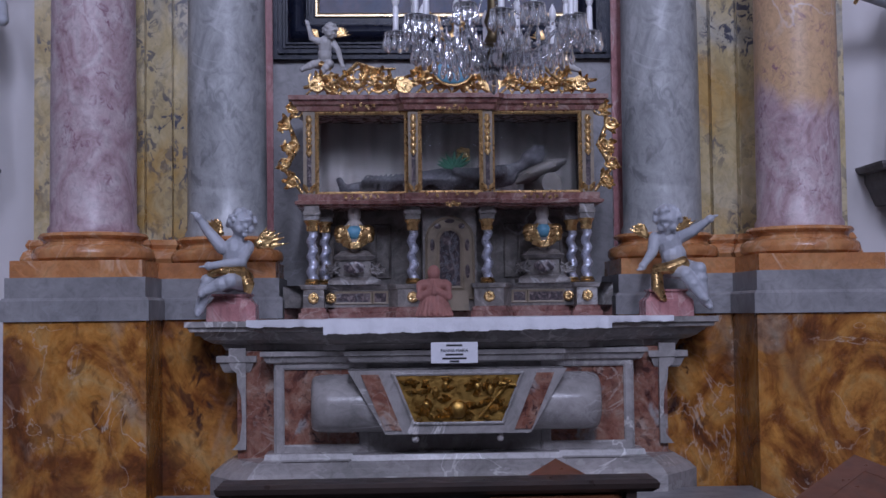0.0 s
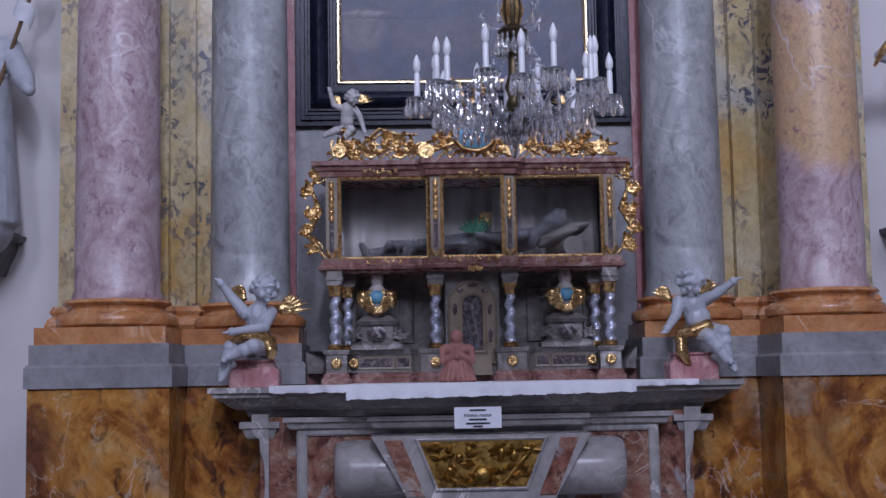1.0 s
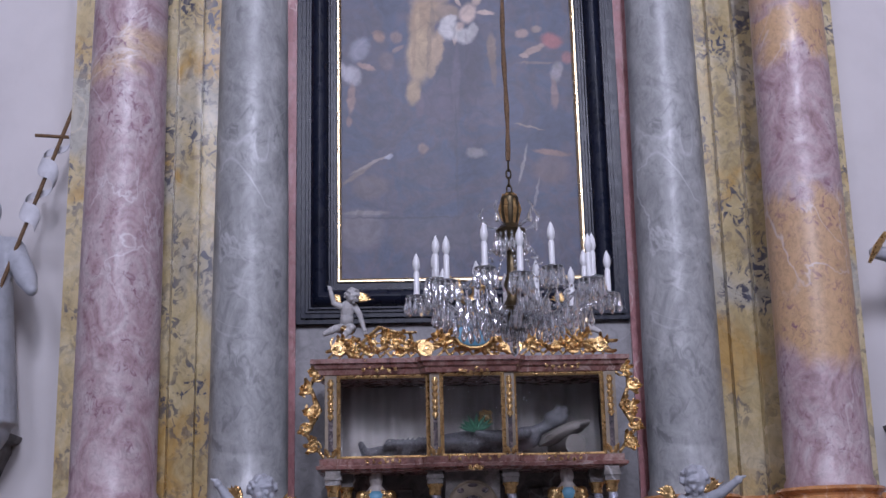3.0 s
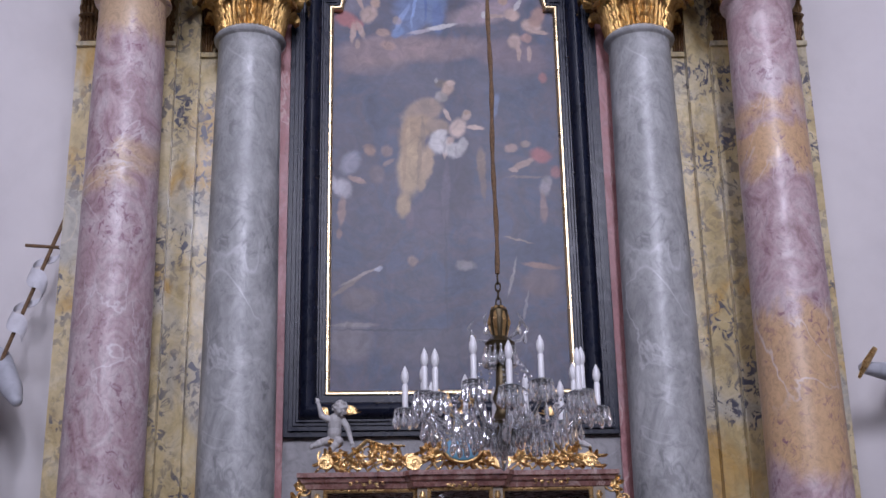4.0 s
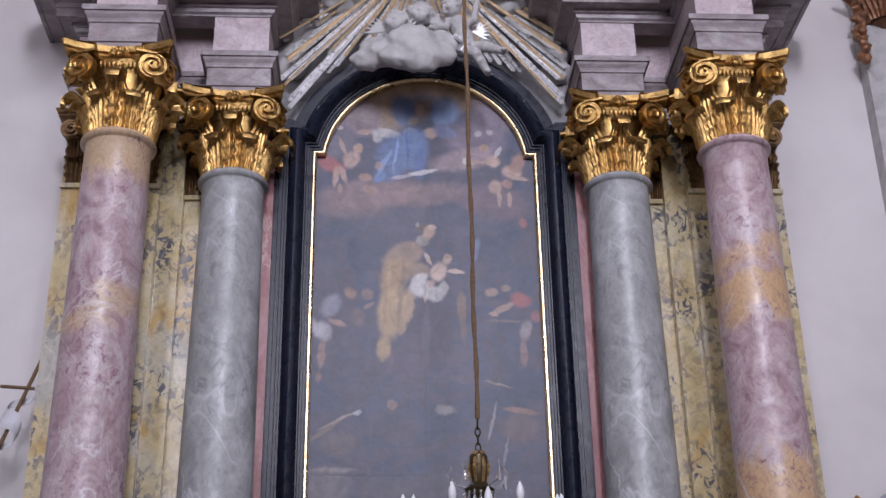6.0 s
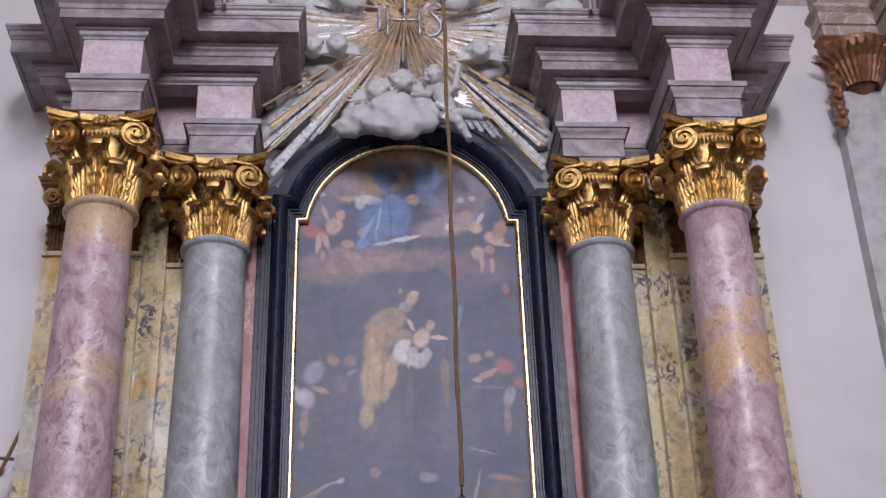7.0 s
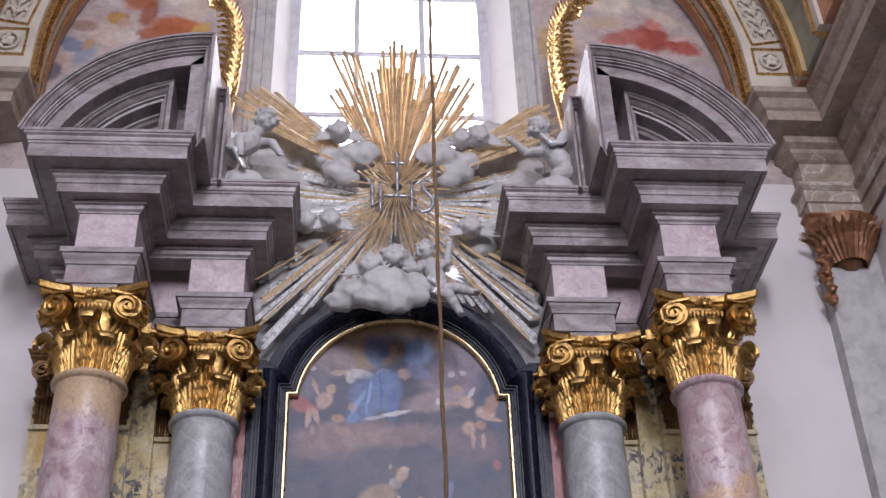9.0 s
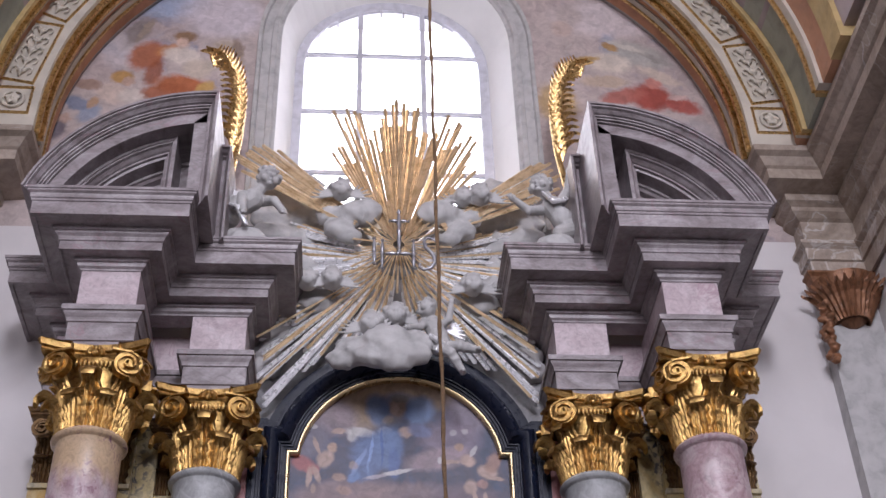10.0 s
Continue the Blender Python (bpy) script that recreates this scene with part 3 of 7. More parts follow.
def capital(c):
    bell = lathe(bmesh.new(), [(0.235, 6.52), (0.235, 6.75), (0.25, 6.92), (0.29, 7.05), (0.31, 7.1)], 32)
    part("bell", bell, CAPGOLD, c, smooth=True)
    for row, (n, h, w, r) in enumerate(((8, 0.37, 0.18, 0.243), (8, 0.58, 0.16, 0.236))):
        for i in range(n):
            a = 2 * math.pi * (i + (0.0 if row else 0.5)) / n
            o = (math.cos(a), math.sin(a), 0)
            part("leaf", acanthus(bmesh.new(), (r * o[0], r * o[1], 6.525), o, (o[0] * 0.1, o[1] * 0.1, 1), h, w, 1.05, 0.02, 20), CAPGOLD, c, smooth=True)
    for q in range(4):
        turn = Matrix.Rotation(q * math.pi / 2, 4, "Z")
        for s in (-1, 1):
            m = turn @ Matrix.Translation((s * 0.26, -0.34, 6.995)) @ Matrix.Rotation(s * radians(20), 4, "Z")
            part("volute", spiral(bmesh.new(), m, 0.112, 2.0, 0.07, 0.19, s, 0.13), CAPGOLD, c)
            tip = turn @ Vector((s * 0.3, -0.3, 6.88))
            part("corner_leaf", leaf(bmesh.new(), tip - Vector((tip.x * 0.3, tip.y * 0.3, 0.06)), (tip.x, tip.y, 0), (tip.x * 0.5, tip.y * 0.5, 0.3), 0.15, 0.11, 1.1), CAPGOLD, c, smooth=True)
        bm = bmesh.new()
        for k in range(7):
            a = math.pi * k / 6
            blob(bm, turn @ Vector((0.05 * math.cos(a), -0.315, 7.13 + 0.04 * math.sin(a))), (0.028, 0.03, 0.028), 8, 6, None, 0.4, k)
        blob(bm, turn @ Vector((0, -0.33, 7.12)), (0.03, 0.03, 0.03), 8, 6)
        part("flower", bm, CAPGOLD, c, smooth=True)
        bm = bmesh.new()
        for k in range(9):
            blob(bm, turn @ Vector((-0.13 + k * 0.0325, -0.3, 7.045)), (0.015, 0.022, 0.032), 6, 5)
        part("egg_band", bm, CAPGOLD, c)
    # abacus with hollowed sides
    pts = []
    for q in range(4):
        turn = Matrix.Rotation(q * math.pi / 2, 4, "Z")
        for k in range(9):
            t = (-1 + k / 4) * 0.94
            p = turn @ Vector((0.425 * t, -0.425 + 0.12 * (1 - t * t), 0))
            pts.append((p.x, p.y))
    bm = bmesh.new()
    run(bm, pts, [(-0.2, 7.1), (-0.035, 7.1), (-0.015, 7.125), (-0.02, 7.145), (0.0, 7.155), (0.015, 7.2), (-0.2, 7.2)], closed=True)
    part("abacus", bm, CAPGOLD, c)


for c in columns:
    if c is columns[0]:
        capital(c)
    else:
        for o in list(columns[0].children):
            if not o.name.startswith(("shaft", "base")):
                d = o.copy()
                scene.collection.objects.link(d)
                d.parent = c

# pilaster capitals behind the columns; their shade is put into the gilding's colour
def pilaster_capital(x, y, w, group="pilaster capitals"):
    p = thing("pilaster_capital", "gilded leafy capital on a yellow pilaster, shade put into its colour", "capital", group, (x, y, 0))
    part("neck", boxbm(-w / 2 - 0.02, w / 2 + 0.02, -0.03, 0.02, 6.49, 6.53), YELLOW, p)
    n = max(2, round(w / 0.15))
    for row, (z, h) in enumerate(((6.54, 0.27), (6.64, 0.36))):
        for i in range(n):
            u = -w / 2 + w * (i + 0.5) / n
            part("leaf", acanthus(bmesh.new(), (u, -0.015, z), (0, -1, 0), (0, -0.1, 1), h, w / n * 0.95, 0.95, 0.016), SHADEGOLD, p, smooth=True)
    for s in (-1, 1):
        part("volute", spiral(bmesh.new(), Matrix.Translation((s * (w / 2 - 0.04), -0.09, 6.98)), 0.085, 2.2, 0.05, 0.34, s, 0.08), SHADEGOLD, p)
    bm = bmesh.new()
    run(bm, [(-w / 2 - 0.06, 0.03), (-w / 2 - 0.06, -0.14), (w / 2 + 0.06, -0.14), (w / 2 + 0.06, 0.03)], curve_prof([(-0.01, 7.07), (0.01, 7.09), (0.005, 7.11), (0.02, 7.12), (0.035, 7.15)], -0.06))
    part("abacus", bm, SHADEGOLD, p)
    return p


for s in (-1, 1):
    pilaster_capital(s * 2.575, 9.45, 0.76)
    pilaster_capital(s * 1.9, 9.65, 0.22)

# ---- altar ----
INLAY = marble("red_brown_breccia", [(0.3, (0.07, 0.025, 0.02)), (0.45, (0.22, 0.09, 0.06)), (0.58, (0.3, 0.17, 0.12)), (0.72, (0.42, 0.36, 0.31))], 5, (1, 1, 1), (0, 0, 0), 1.6,
               [((0.3, 0.27, 0.26), 3.0, 0.58, 0.64)], ((0.5, 0.42, 0.36), 4.0, 0.02, 0.6), ((0.05, 0.02, 0.02), 16, 0.55, 0.63))
altar = thing("altar", "grey marble altar with curved slab, inlaid panels and sarcophagus front", "altar")
MENSA = mirror_path([(-1.75, 9.0), (-1.75, 8.5), (-1.5, 8.47), (-1.28, 8.4), (-1.08, 8.24), (-0.95, 8.14), (-0.8, 8.1)])
bm = bmesh.new()
run(bm, MENSA, curve_prof([(-0.3, 1.2), (-0.24, 1.205), (-0.22, 1.24), (-0.17, 1.25), (-0.12, 1.275), (-0.07, 1.32), (-0.03, 1.33), (-0.02, 1.355), (0, 1.36), (0, 1.395)], -0.55))
part("slab", bm, ALTAR, altar, "thick grey marble slab with moulded edge")
part("slab_top", boxbm(-1.15, 1.15, 8.5, 9.65, 1.3, 1.393), ALTAR, altar)
for s in (-1, 1):
    x0, x1 = sorted((s * 1.2, s * 0.6))
    part("slab_corner", boxbm(*sorted((s * 1.72, s * 1.1)), 8.75, 9.2, 1.3, 1.394), ALTAR, altar)
# necking under the slab
bm = bmesh.new()
run(bm, mirror_path([(-1.2, 9.2), (-1.2, 8.42), (-0.66, 8.42), (-0.66, 8.36)]), curve_prof([(0, 1.12), (0.015, 1.13), (0.03, 1.165), (0.05, 1.17), (0.05, 1.2)], -0.3))
part("necking", bm, ALTAR, altar)
# block with framed inlaid panels
part("block", boxbm(-1.17, 1.17, 8.46, 9.2, 0.53, 1.13), ALTAR, altar)
for s in (-1, 1):
    x0, x1 = sorted((s * 1.1, s * 0.62))
    part("inlay", boxbm(x0, x1, 8.452, 8.5, 0.6, 1.08), INLAY, altar, "mottled red marble inlay")
    bm = bmesh.new()
    run(bm, [(x0, 0.6), (x1, 0.6), (x1, 1.08), (x0, 1.08)], [(0.0, 0.0), (0.0, 0.022), (0.012, 0.03), (0.05, 0.03), (0.062, 0.02), (0.062, 0.0)], front(8.46), True)
    part("inlay_frame", bm, ALTAR, altar)
    # side wings with scroll brackets
    x0, x1 = sorted((s * 1.42, s * 1.17))
    part("wing", boxbm(x0, x1, 8.6, 9.2, 0.5, 1.2), INLAY, altar, "mottled red marble side panel")
    bm = bmesh.new()
    prof = [(1.36, 1.22), (1.47, 1.22), (1.47, 1.12), (1.45, 1.08), (1.42, 1.06), (1.415, 0.98), (1.39, 0.9), (1.385, 0.75), (1.40, 0.62), (1.45, 0.56), (1.36, 0.56)]
    run_pts = [(s * a, b) for a, b in prof]
    v0 = [bm.verts.new((a, 8.56, b)) for a, b in run_pts]
    v1 = [bm.verts.new((a, 9.1, b)) for a, b in run_pts]
    bm.faces.new(v0)
    bm.faces.new(v1)
    for i in range(len(v0)):
        j = (i + 1) % len(v0)
        bm.faces.new((v0[i], v0[j], v1[j], v1[i]))
    part("bracket", bm, ALTAR, altar)
    bm = bmesh.new()
    run(bm, [(s * 1.34, 9.1), (s * 1.34, 8.6), (s * 1.5, 8.6), (s * 1.5, 9.1)][:: (1 if s > 0 else -1)], curve_prof([(0, 1.06), (0.01, 1.07), (0.03, 1.12), (0.05, 1.13), (0.05, 1.17)], -0.05))
    part("bracket_cap", bm, ALTAR, altar)
# sarcophagus belly
bm = bmesh.new()
prof = []
for i in range(13):
    a = -math.pi / 2 + math.pi * i / 12
    prof.append((8.4 - 0.3 * max(0.0, math.cos(a)) ** 0.8, 0.865 + 0.185 * math.sin(a)))
for k, x in enumerate([-0.92, -0.915, -0.9, -0.86, -0.8, -0.6, 0, 0.6, 0.8, 0.86, 0.9, 0.915, 0.92]):
    sc = [0.5, 0.72, 0.86, 0.96, 1.0, 1.0, 1.0, 1.0, 1.0, 0.96, 0.86, 0.72, 0.5][k]
    ring = [bm.verts.new((x, 8.42 + (y - 8.42) * sc, 0.865 + (z - 0.865) * (0.6 + 0.4 * sc))) for y, z in prof]
    if k:
        for i in range(12):
            bm.faces.new((last[i], last[i + 1], ring[i + 1], ring[i]))
    last = ring
part("belly", bm, ALTAR, altar, "rounded grey marble sarcophagus front", True)
# tapered front panel with gilded relief
TRAP = lambda a, b, z0, z1: [(-b, z0), (b, z0), (a, z1), (-a, z1)]


def plate(bm, pts, y0, y1):
    v0 = [bm.verts.new((x, y0, z)) for x, z in pts]
    v1 = [bm.verts.new((x, y1, z)) for x, z in pts]
    bm.faces.new(v0)
    bm.faces.new(v1)
    for i in range(len(pts)):
        j = (i + 1) % len(pts)
        bm.faces.new((v0[i], v0[j], v1[j], v1[i]))
    return bm


part("front_panel", plate(bmesh.new(), TRAP(0.68, 0.45, 0.69, 1.085), 8.07, 8.4), ALTAR, altar, "tapered grey marble front panel")
for s in (-1, 1):
    part("front_inlay", plate(bmesh.new(), [(s * 0.455, 0.715), (s * 0.35, 0.715), (s * 0.49, 1.06), (s * 0.6, 1.06)], 8.06, 8.1), INLAY, altar, "dark red marble inlay strip")
bm = bmesh.new()
run(bm, TRAP(0.385, 0.27, 0.765, 1.05), [(0, 0), (0, 0.012), (0.01, 0.018), (0.02, 0.012), (0.02, 0)], front(8.07), True)
part("relief_frame", bm, ALTAR, altar)
BRASS = plain("old_gilding", (0.4, 0.24, 0.06), 0.38, 1.0, 0.2, 14, 0.35, (0.14, 0.07, 0.015))
part("relief_ground", plate(bmesh.new(), TRAP(0.385, 0.27, 0.765, 1.05), 8.064, 8.1), BRASS, altar, "dull gilded relief panel")
bm = bmesh.new()
rng = random.Random(4)
for i in range(62):
    z = rng.uniform(0.785, 1.03)
    lim = 0.25 + (z - 0.765) * 0.36
    x = rng.uniform(-lim, lim)
    if abs(x) < 0.05 and z > 0.9:
        continue
    a = rng.uniform(0, math.pi)
    tube(bm, [(x - 0.035 * math.cos(a), 8.062, z - 0.025 * math.sin(a)), (x, 8.04, z), (x + 0.035 * math.cos(a), 8.062, z + 0.025 * math.sin(a))],
         [0.006, rng.uniform(0.012, 0.022), 0.006], 6)
blob(bm, (0, 8.05, 0.84), (0.058, 0.035, 0.058), 14, 8)
tube(bm, [(0.13, 8.045, 0.79), (0.33, 8.045, 1.02)], 0.011, 6)
tube(bm, [(0.25, 8.045, 1.0), (0.36, 8.045, 0.985)], 0.011, 6)
for x, z in ((-0.14, 0.95), (-0.2, 0.87), (-0.08, 0.99), (0.12, 0.98), (0.2, 0.96)):
    blob(bm, (x, 8.04, z), (0.025, 0.02, 0.032), 8, 6, None, 0.3, x)
part("relief", bm, BRASS, altar, "gilded relief of small figures and a cross", True)
for s in (-1, 1):
    part("peg", lathe(bmesh.new(), [(0.012, 0), (0.022, 0.01), (0.022, 0.03), (0.01, 0.04), (0.018, 0.055)], 12, (s * 0.265 + 0.0, 8.12, 0.635)), ALTAR, altar)
# stepped foot
bm = bmesh.new()
FOOT = mirror_path([(-1.2, 9.2), (-1.2, 8.4), (-0.64, 8.4), (-0.64, 8.3)])
run(bm, FOOT, curve_prof([(0.05, 0.47), (0.05, 0.5), (0.03, 0.51), (0.02, 0.545), (0, 0.55)], -0.4))
part("foot_moulding", bm, ALTAR, altar)
bm = bmesh.new()
run(bm, mirror_path([(-1.55, 9.2), (-1.55, 8.55), (-1.3, 8.2)]), curve_prof([(0.04, 0.0), (0.04, 0.4), (0.02, 0.42), (0, 0.44), (-0.1, 0.5)], -0.7))
part("foot", bm, ALTAR, altar, "broad sloping grey marble foot")
part("foot_core", boxbm(-1.1, 1.1, 8.3, 9.2, 0.05, 0.5), ALTAR, altar)
tagged(obj("predella", boxbm(-1.9, 1.9, 7.35, 8.36, 0.0, 0.3), STONE), "grey stone altar step", "step", kind="structure")

# linen cloth over the slab
bm = bmesh.new()
rng = random.Random(7)
us = [-1.38 + 2.78 * i / 160 for i in range(161)]


def mensa_front(x):
    x = abs(x)
    pts = [(0.0, 8.1), (0.8, 8.1), (0.95, 8.14), (1.08, 8.24), (1.28, 8.4), (1.5, 8.47), (1.75, 8.5)]
    for (a, b), (c, d) in zip(pts, pts[1:]):
        if x <= c:
            return b + (d - b) * (x - a) / (c - a)
    return 8.5


def cloth_strip(bm, x0, x1, drop0, drop1, lift, n=110):
    prev = None
    for i in range(n + 1):
        t = i / n
        x = x0 + (x1 - x0) * t
        d = drop0 + (drop1 - drop0) * t
        y = mensa_front(x)
        wob = 0.006 * math.sin(x * 31) + 0.004 * math.sin(x * 57 + 1)
        scal = 0.006 * abs(math.sin(x * 75))
        rows = [(9.0, 1.4 + lift), (y + 0.03, 1.4 + lift), (y - 0.006 - lift, 1.398 + lift), (y - 0.012 - lift + wob * 0.5, 1.39 - d * 0.5), (y - 0.012 - lift + wob, 1.39 - d - scal + wob * 0.4),
                (y - 0.009 - lift + wob, 1.39 - d - scal + wob * 0.4), (y - 0.004 - lift, 1.395), (y + 0.03, 1.397 + lift), (9.0, 1.397 + lift)]
        cur = [bm.verts.new((x, a, b)) for a, b in rows]
        if prev:
            for j in range(len(cur) - 1):
                bm.faces.new((prev[j], prev[j + 1], cur[j + 1], cur[j]))
        prev = cur
    return bm


cl = thing("altar_cloth", "white linen altar cloth with scalloped lace edge", "cloth")
part("under_cloth", cloth_strip(bmesh.new(), -1.34, 1.44, 0.03, 0.02, 0.003), CLOTH, cl, smooth=True)
part("over_cloth", cloth_strip(bmesh.new(), -0.83, 0.98, 0.075, 0.055, 0.007), CLOTH, cl, smooth=True)

# notice on the slab's edge
PAPER = plain("white_paper", (0.75, 0.75, 0.8), 0.8, 0, 0.03, 20, 0.05)
INK = plain("black_ink", (0.02, 0.02, 0.025), 0.6, 0, 0.1, 20, 0.0)


def text_mesh(s, size, place, material, parent, name="writing", extrude=0.001, label=""):
    cu = bpy.data.curves.new("text", "FONT")
    cu.body, cu.size, cu.extrude, cu.align_x, cu.align_y = s, size, extrude, "CENTER", "CENTER"
    cu.bevel_depth = extrude * 0.5
    ob = bpy.data.objects.new("text", cu)
    scene.collection.objects.link(ob)
    me = bpy.data.meshes.new_from_object(ob.evaluated_get(bpy.context.evaluated_depsgraph_get()))
    bpy.data.objects.remove(ob)
    me.transform(place)
    me.materials.clear()
    me.materials.append(material)
    o = new(name, me)
    o.parent = parent
    if label:
        o["label"] = label
    return o


note = thing("notice", "white paper notice with black lettering on the altar's edge", "notice", at=(-0.02, 8.06, 1.19))
part("sheet", boxbm(-0.145, 0.145, -0.004, 0.0, -0.065, 0.065), PAPER, note)
tagm = Matrix.Translation((0, -0.006, 0.012)) @ Matrix.Rotation(radians(90), 4, "X")
text_mesh("PANNA MARIA", 0.026, tagm, INK, note)
for z, w in ((0.045, 0.05), (-0.012, 0.055), (-0.036, 0.075), (-0.054, 0.03)):
    part("line", boxbm(-w, w, -0.006, -0.004, z - 0.006, z + 0.006), INK, note)

# ---- reliquary shrine on the altar ----
DARKM = marble("dark_marble_inlay", [(0.35, (0.03, 0.025, 0.03)), (0.5, (0.07, 0.05, 0.055)), (0.65, (0.25, 0.2, 0.19))], 22, rough=0.3)
GREYM = marble("greyish_marble", [(0.3, (0.09, 0.08, 0.074)), (0.5, (0.2, 0.18, 0.165)), (0.7, (0.34, 0.31, 0.28))], 7, rough=0.35)
BEIGE = plain("beige_paint", (0.25, 0.2, 0.14), 0.5, 0, 0.15, 10, 0.1)
SILVBL = plain("blue_silver_paint", (0.5, 0.52, 0.62), 0.3, 0.5, 0.15, 20, 0.1)
sh = thing("reliquary_shrine", "red and grey marble shrine with twisted columns and glazed case", "shrine")
YF = 8.86
BASEP = mirror_path([(-1.0, 9.5), (-1.0, 8.82), (-0.86, 8.82), (-0.86, 8.96), (-0.42, 8.96), (-0.36, 8.82), (-0.16, 8.82), (-0.16, 8.95)])
bm = bmesh.new()
run(bm, BASEP, curve_prof([(0.03, 1.397), (0.03, 1.44), (0.015, 1.45), (0.015, 1.47), (0, 1.48)], -0.3))
part("plinth", bm, RED, sh, "red marble plinth")
bm = bmesh.new()
run(bm, BASEP, curve_prof([(0, 1.48), (0, 1.6), (0.012, 1.605), (0.02, 1.625), (0.02, 1.635)], -0.3))
part("dado", bm, GREYM, sh)
part("core", boxbm(-0.98, 0.98, 9.26, 9.5, 1.4, 2.17), GREYM, sh)
for s in (-1, 1):
    for x0, x1 in ((0.55, 0.78), (0.44, 0.52)):
        a, b = sorted((s * x0, s * x1))
        part("dark_inlay", boxbm(a, b, 8.952, 8.97, 1.515, 1.575), DARKM, sh)
        bm = bmesh.new()
        run(bm, [(a, 1.515), (b, 1.515), (b, 1.575), (a, 1.575)], [(0, 0), (0, 0.008), (0.012, 0.012), (0.016, 0)], front(8.96), True)
        part("inlay_edge", bm, BEIGE, sh)
    for x in (0.93, 0.26, 0.82):
        bm = bmesh.new()
        y = 8.8 if x != 0.82 else 8.93
        for k in range(8):
            a = 2 * math.pi * k / 8
            blob(bm, (s * x + 0.022 * math.cos(a), y + 0.005, 1.545 + 0.022 * math.sin(a)), (0.017, 0.014, 0.017), 6, 5)
        blob(bm, (s * x, y, 1.545), 0.017, 8, 6)
        part("rosette", bm, GOLD, sh, "small gilded rosette", True)
    # wall panels behind the busts
    for x0, x1 in ((0.42, 0.5), (0.82, 0.9), (0.52, 0.8)):
        a, b = sorted((s * x0, s * x1))
        bm = bmesh.new()
        run(bm, [(a, 1.7), (b, 1.7), (b, 2.05), (a, 2.05)], [(0, 0), (0, 0.01), (0.012, 0.018), (0.02, 0.008), (0.02, 0)], front(9.26), True)
        part("panel_edge", bm, GREYM, sh)

# twisted columns
def twisted(bm, x, y, z0, z1, r=0.034, turns=3.2, seg=14, n=44):
    rings = []
    for i in range(n + 1):
        t = i / n
        a = 2 * math.pi * turns * t
        cx, cy = x + 0.009 * math.cos(a), y + 0.009 * math.sin(a)
        k = r * (1 - 0.12 * t)
        rings.append([bm.verts.new((cx + k * math.cos(2 * math.pi * j / seg), cy + k * math.sin(2 * math.pi * j / seg), z0 + (z1 - z0) * t)) for j in range(seg)])
    for a, b in zip(rings, rings[1:]):
        for j in range(seg):
            bm.faces.new((a[j], a[(j + 1) % seg], b[(j + 1) % seg], b[j]))
    bm.faces.new(rings[0])
    bm.faces.new(rings[-1])
    return bm


for x, y in ((-0.94, 8.88), (-0.255, 8.88), (0.255, 8.88), (0.94, 8.88), (0.86, 9.04), (-0.86, 9.04)):
    col = part("twisted_column", twisted(bmesh.new(), x, y, 1.67, 2.0), SILVBL, sh, "silver-blue twisted column", True)
    part("foot_ring", lathe(bmesh.new(), [(0.045, 1.635), (0.055, 1.645), (0.045, 1.655), (0.05, 1.665), (0.038, 1.675)], 16, (x, y, 0)), GOLD, col)
    bm = lathe(bmesh.new(), [(0.034, 2.0), (0.036, 2.03), (0.05, 2.07), (0.055, 2.075)], 14, (x, y, 0))
    for k in range(8):
        a = 2 * math.pi * k / 8
        o = (math.cos(a), math.sin(a), 0)
        leaf(bm, (x + 0.034 * o[0], y + 0.034 * o[1], 2.005), o, (0, 0, 1), 0.07, 0.03, 0.9, 2, 0.005, 6)
    part("gilt_capital", bm, GOLD, col)
    bm = boxbm(x - 0.05, x + 0.05, y - 0.05, y + 0.05, 2.075, 2.18)
    box(bm, x - 0.058, x + 0.058, y - 0.058, y + 0.058, 2.11, 2.135)
    part("impost", bm, GREYM, col)

# tabernacle
tb = part("tabernacle", boxbm(-0.185, 0.185, 8.93, 9.3, 1.45, 2.17), GREYM, sh)
ARCHL = [(-0.07, 1.62), (0.07, 1.62), (0.07, 1.93)] + [(0.07 * math.cos(math.pi * i / 12), 1.93 + 0.07 * math.sin(math.pi * i / 12)) for i in range(1, 12)] + [(-0.07, 1.93)]
bm = bmesh.new()
run(bm, ARCHL, [(0.0, 0.0), (0.0, 0.02), (0.015, 0.028), (0.03, 0.02), (0.08, 0.02), (0.09, 0.03), (0.1, 0.02), (0.1, 0.0)], front(8.93), True)
part("arch_frame", bm, BEIGE, tb, "pale moulded arch")
bm = bmesh.new()
bmf = [(x, z) for x, z in ARCHL]
part("door", plate(bmesh.new(), bmf, 8.925, 8.95), DARKM, tb, "dark door with silver filigree")
FILI = plain("dull_silver", (0.2, 0.2, 0.22), 0.4, 0.7, 0.2, 20, 0.2)
bm = bmesh.new()
rng = random.Random(3)
for i in range(34):
    s = rng.choice((-1, 1))
    z = 1.62 + 0.36 * (i + rng.random()) / 34
    x = rng.uniform(0.008, 0.05)
    spiral(bm, Matrix.Translation((x * s, 8.922, z)), rng.uniform(0.012, 0.02), 1.5, 0.008, 0.3, s, 0.0, False)
part("filigree", bm, FILI, tb, "tarnished silver filigree")
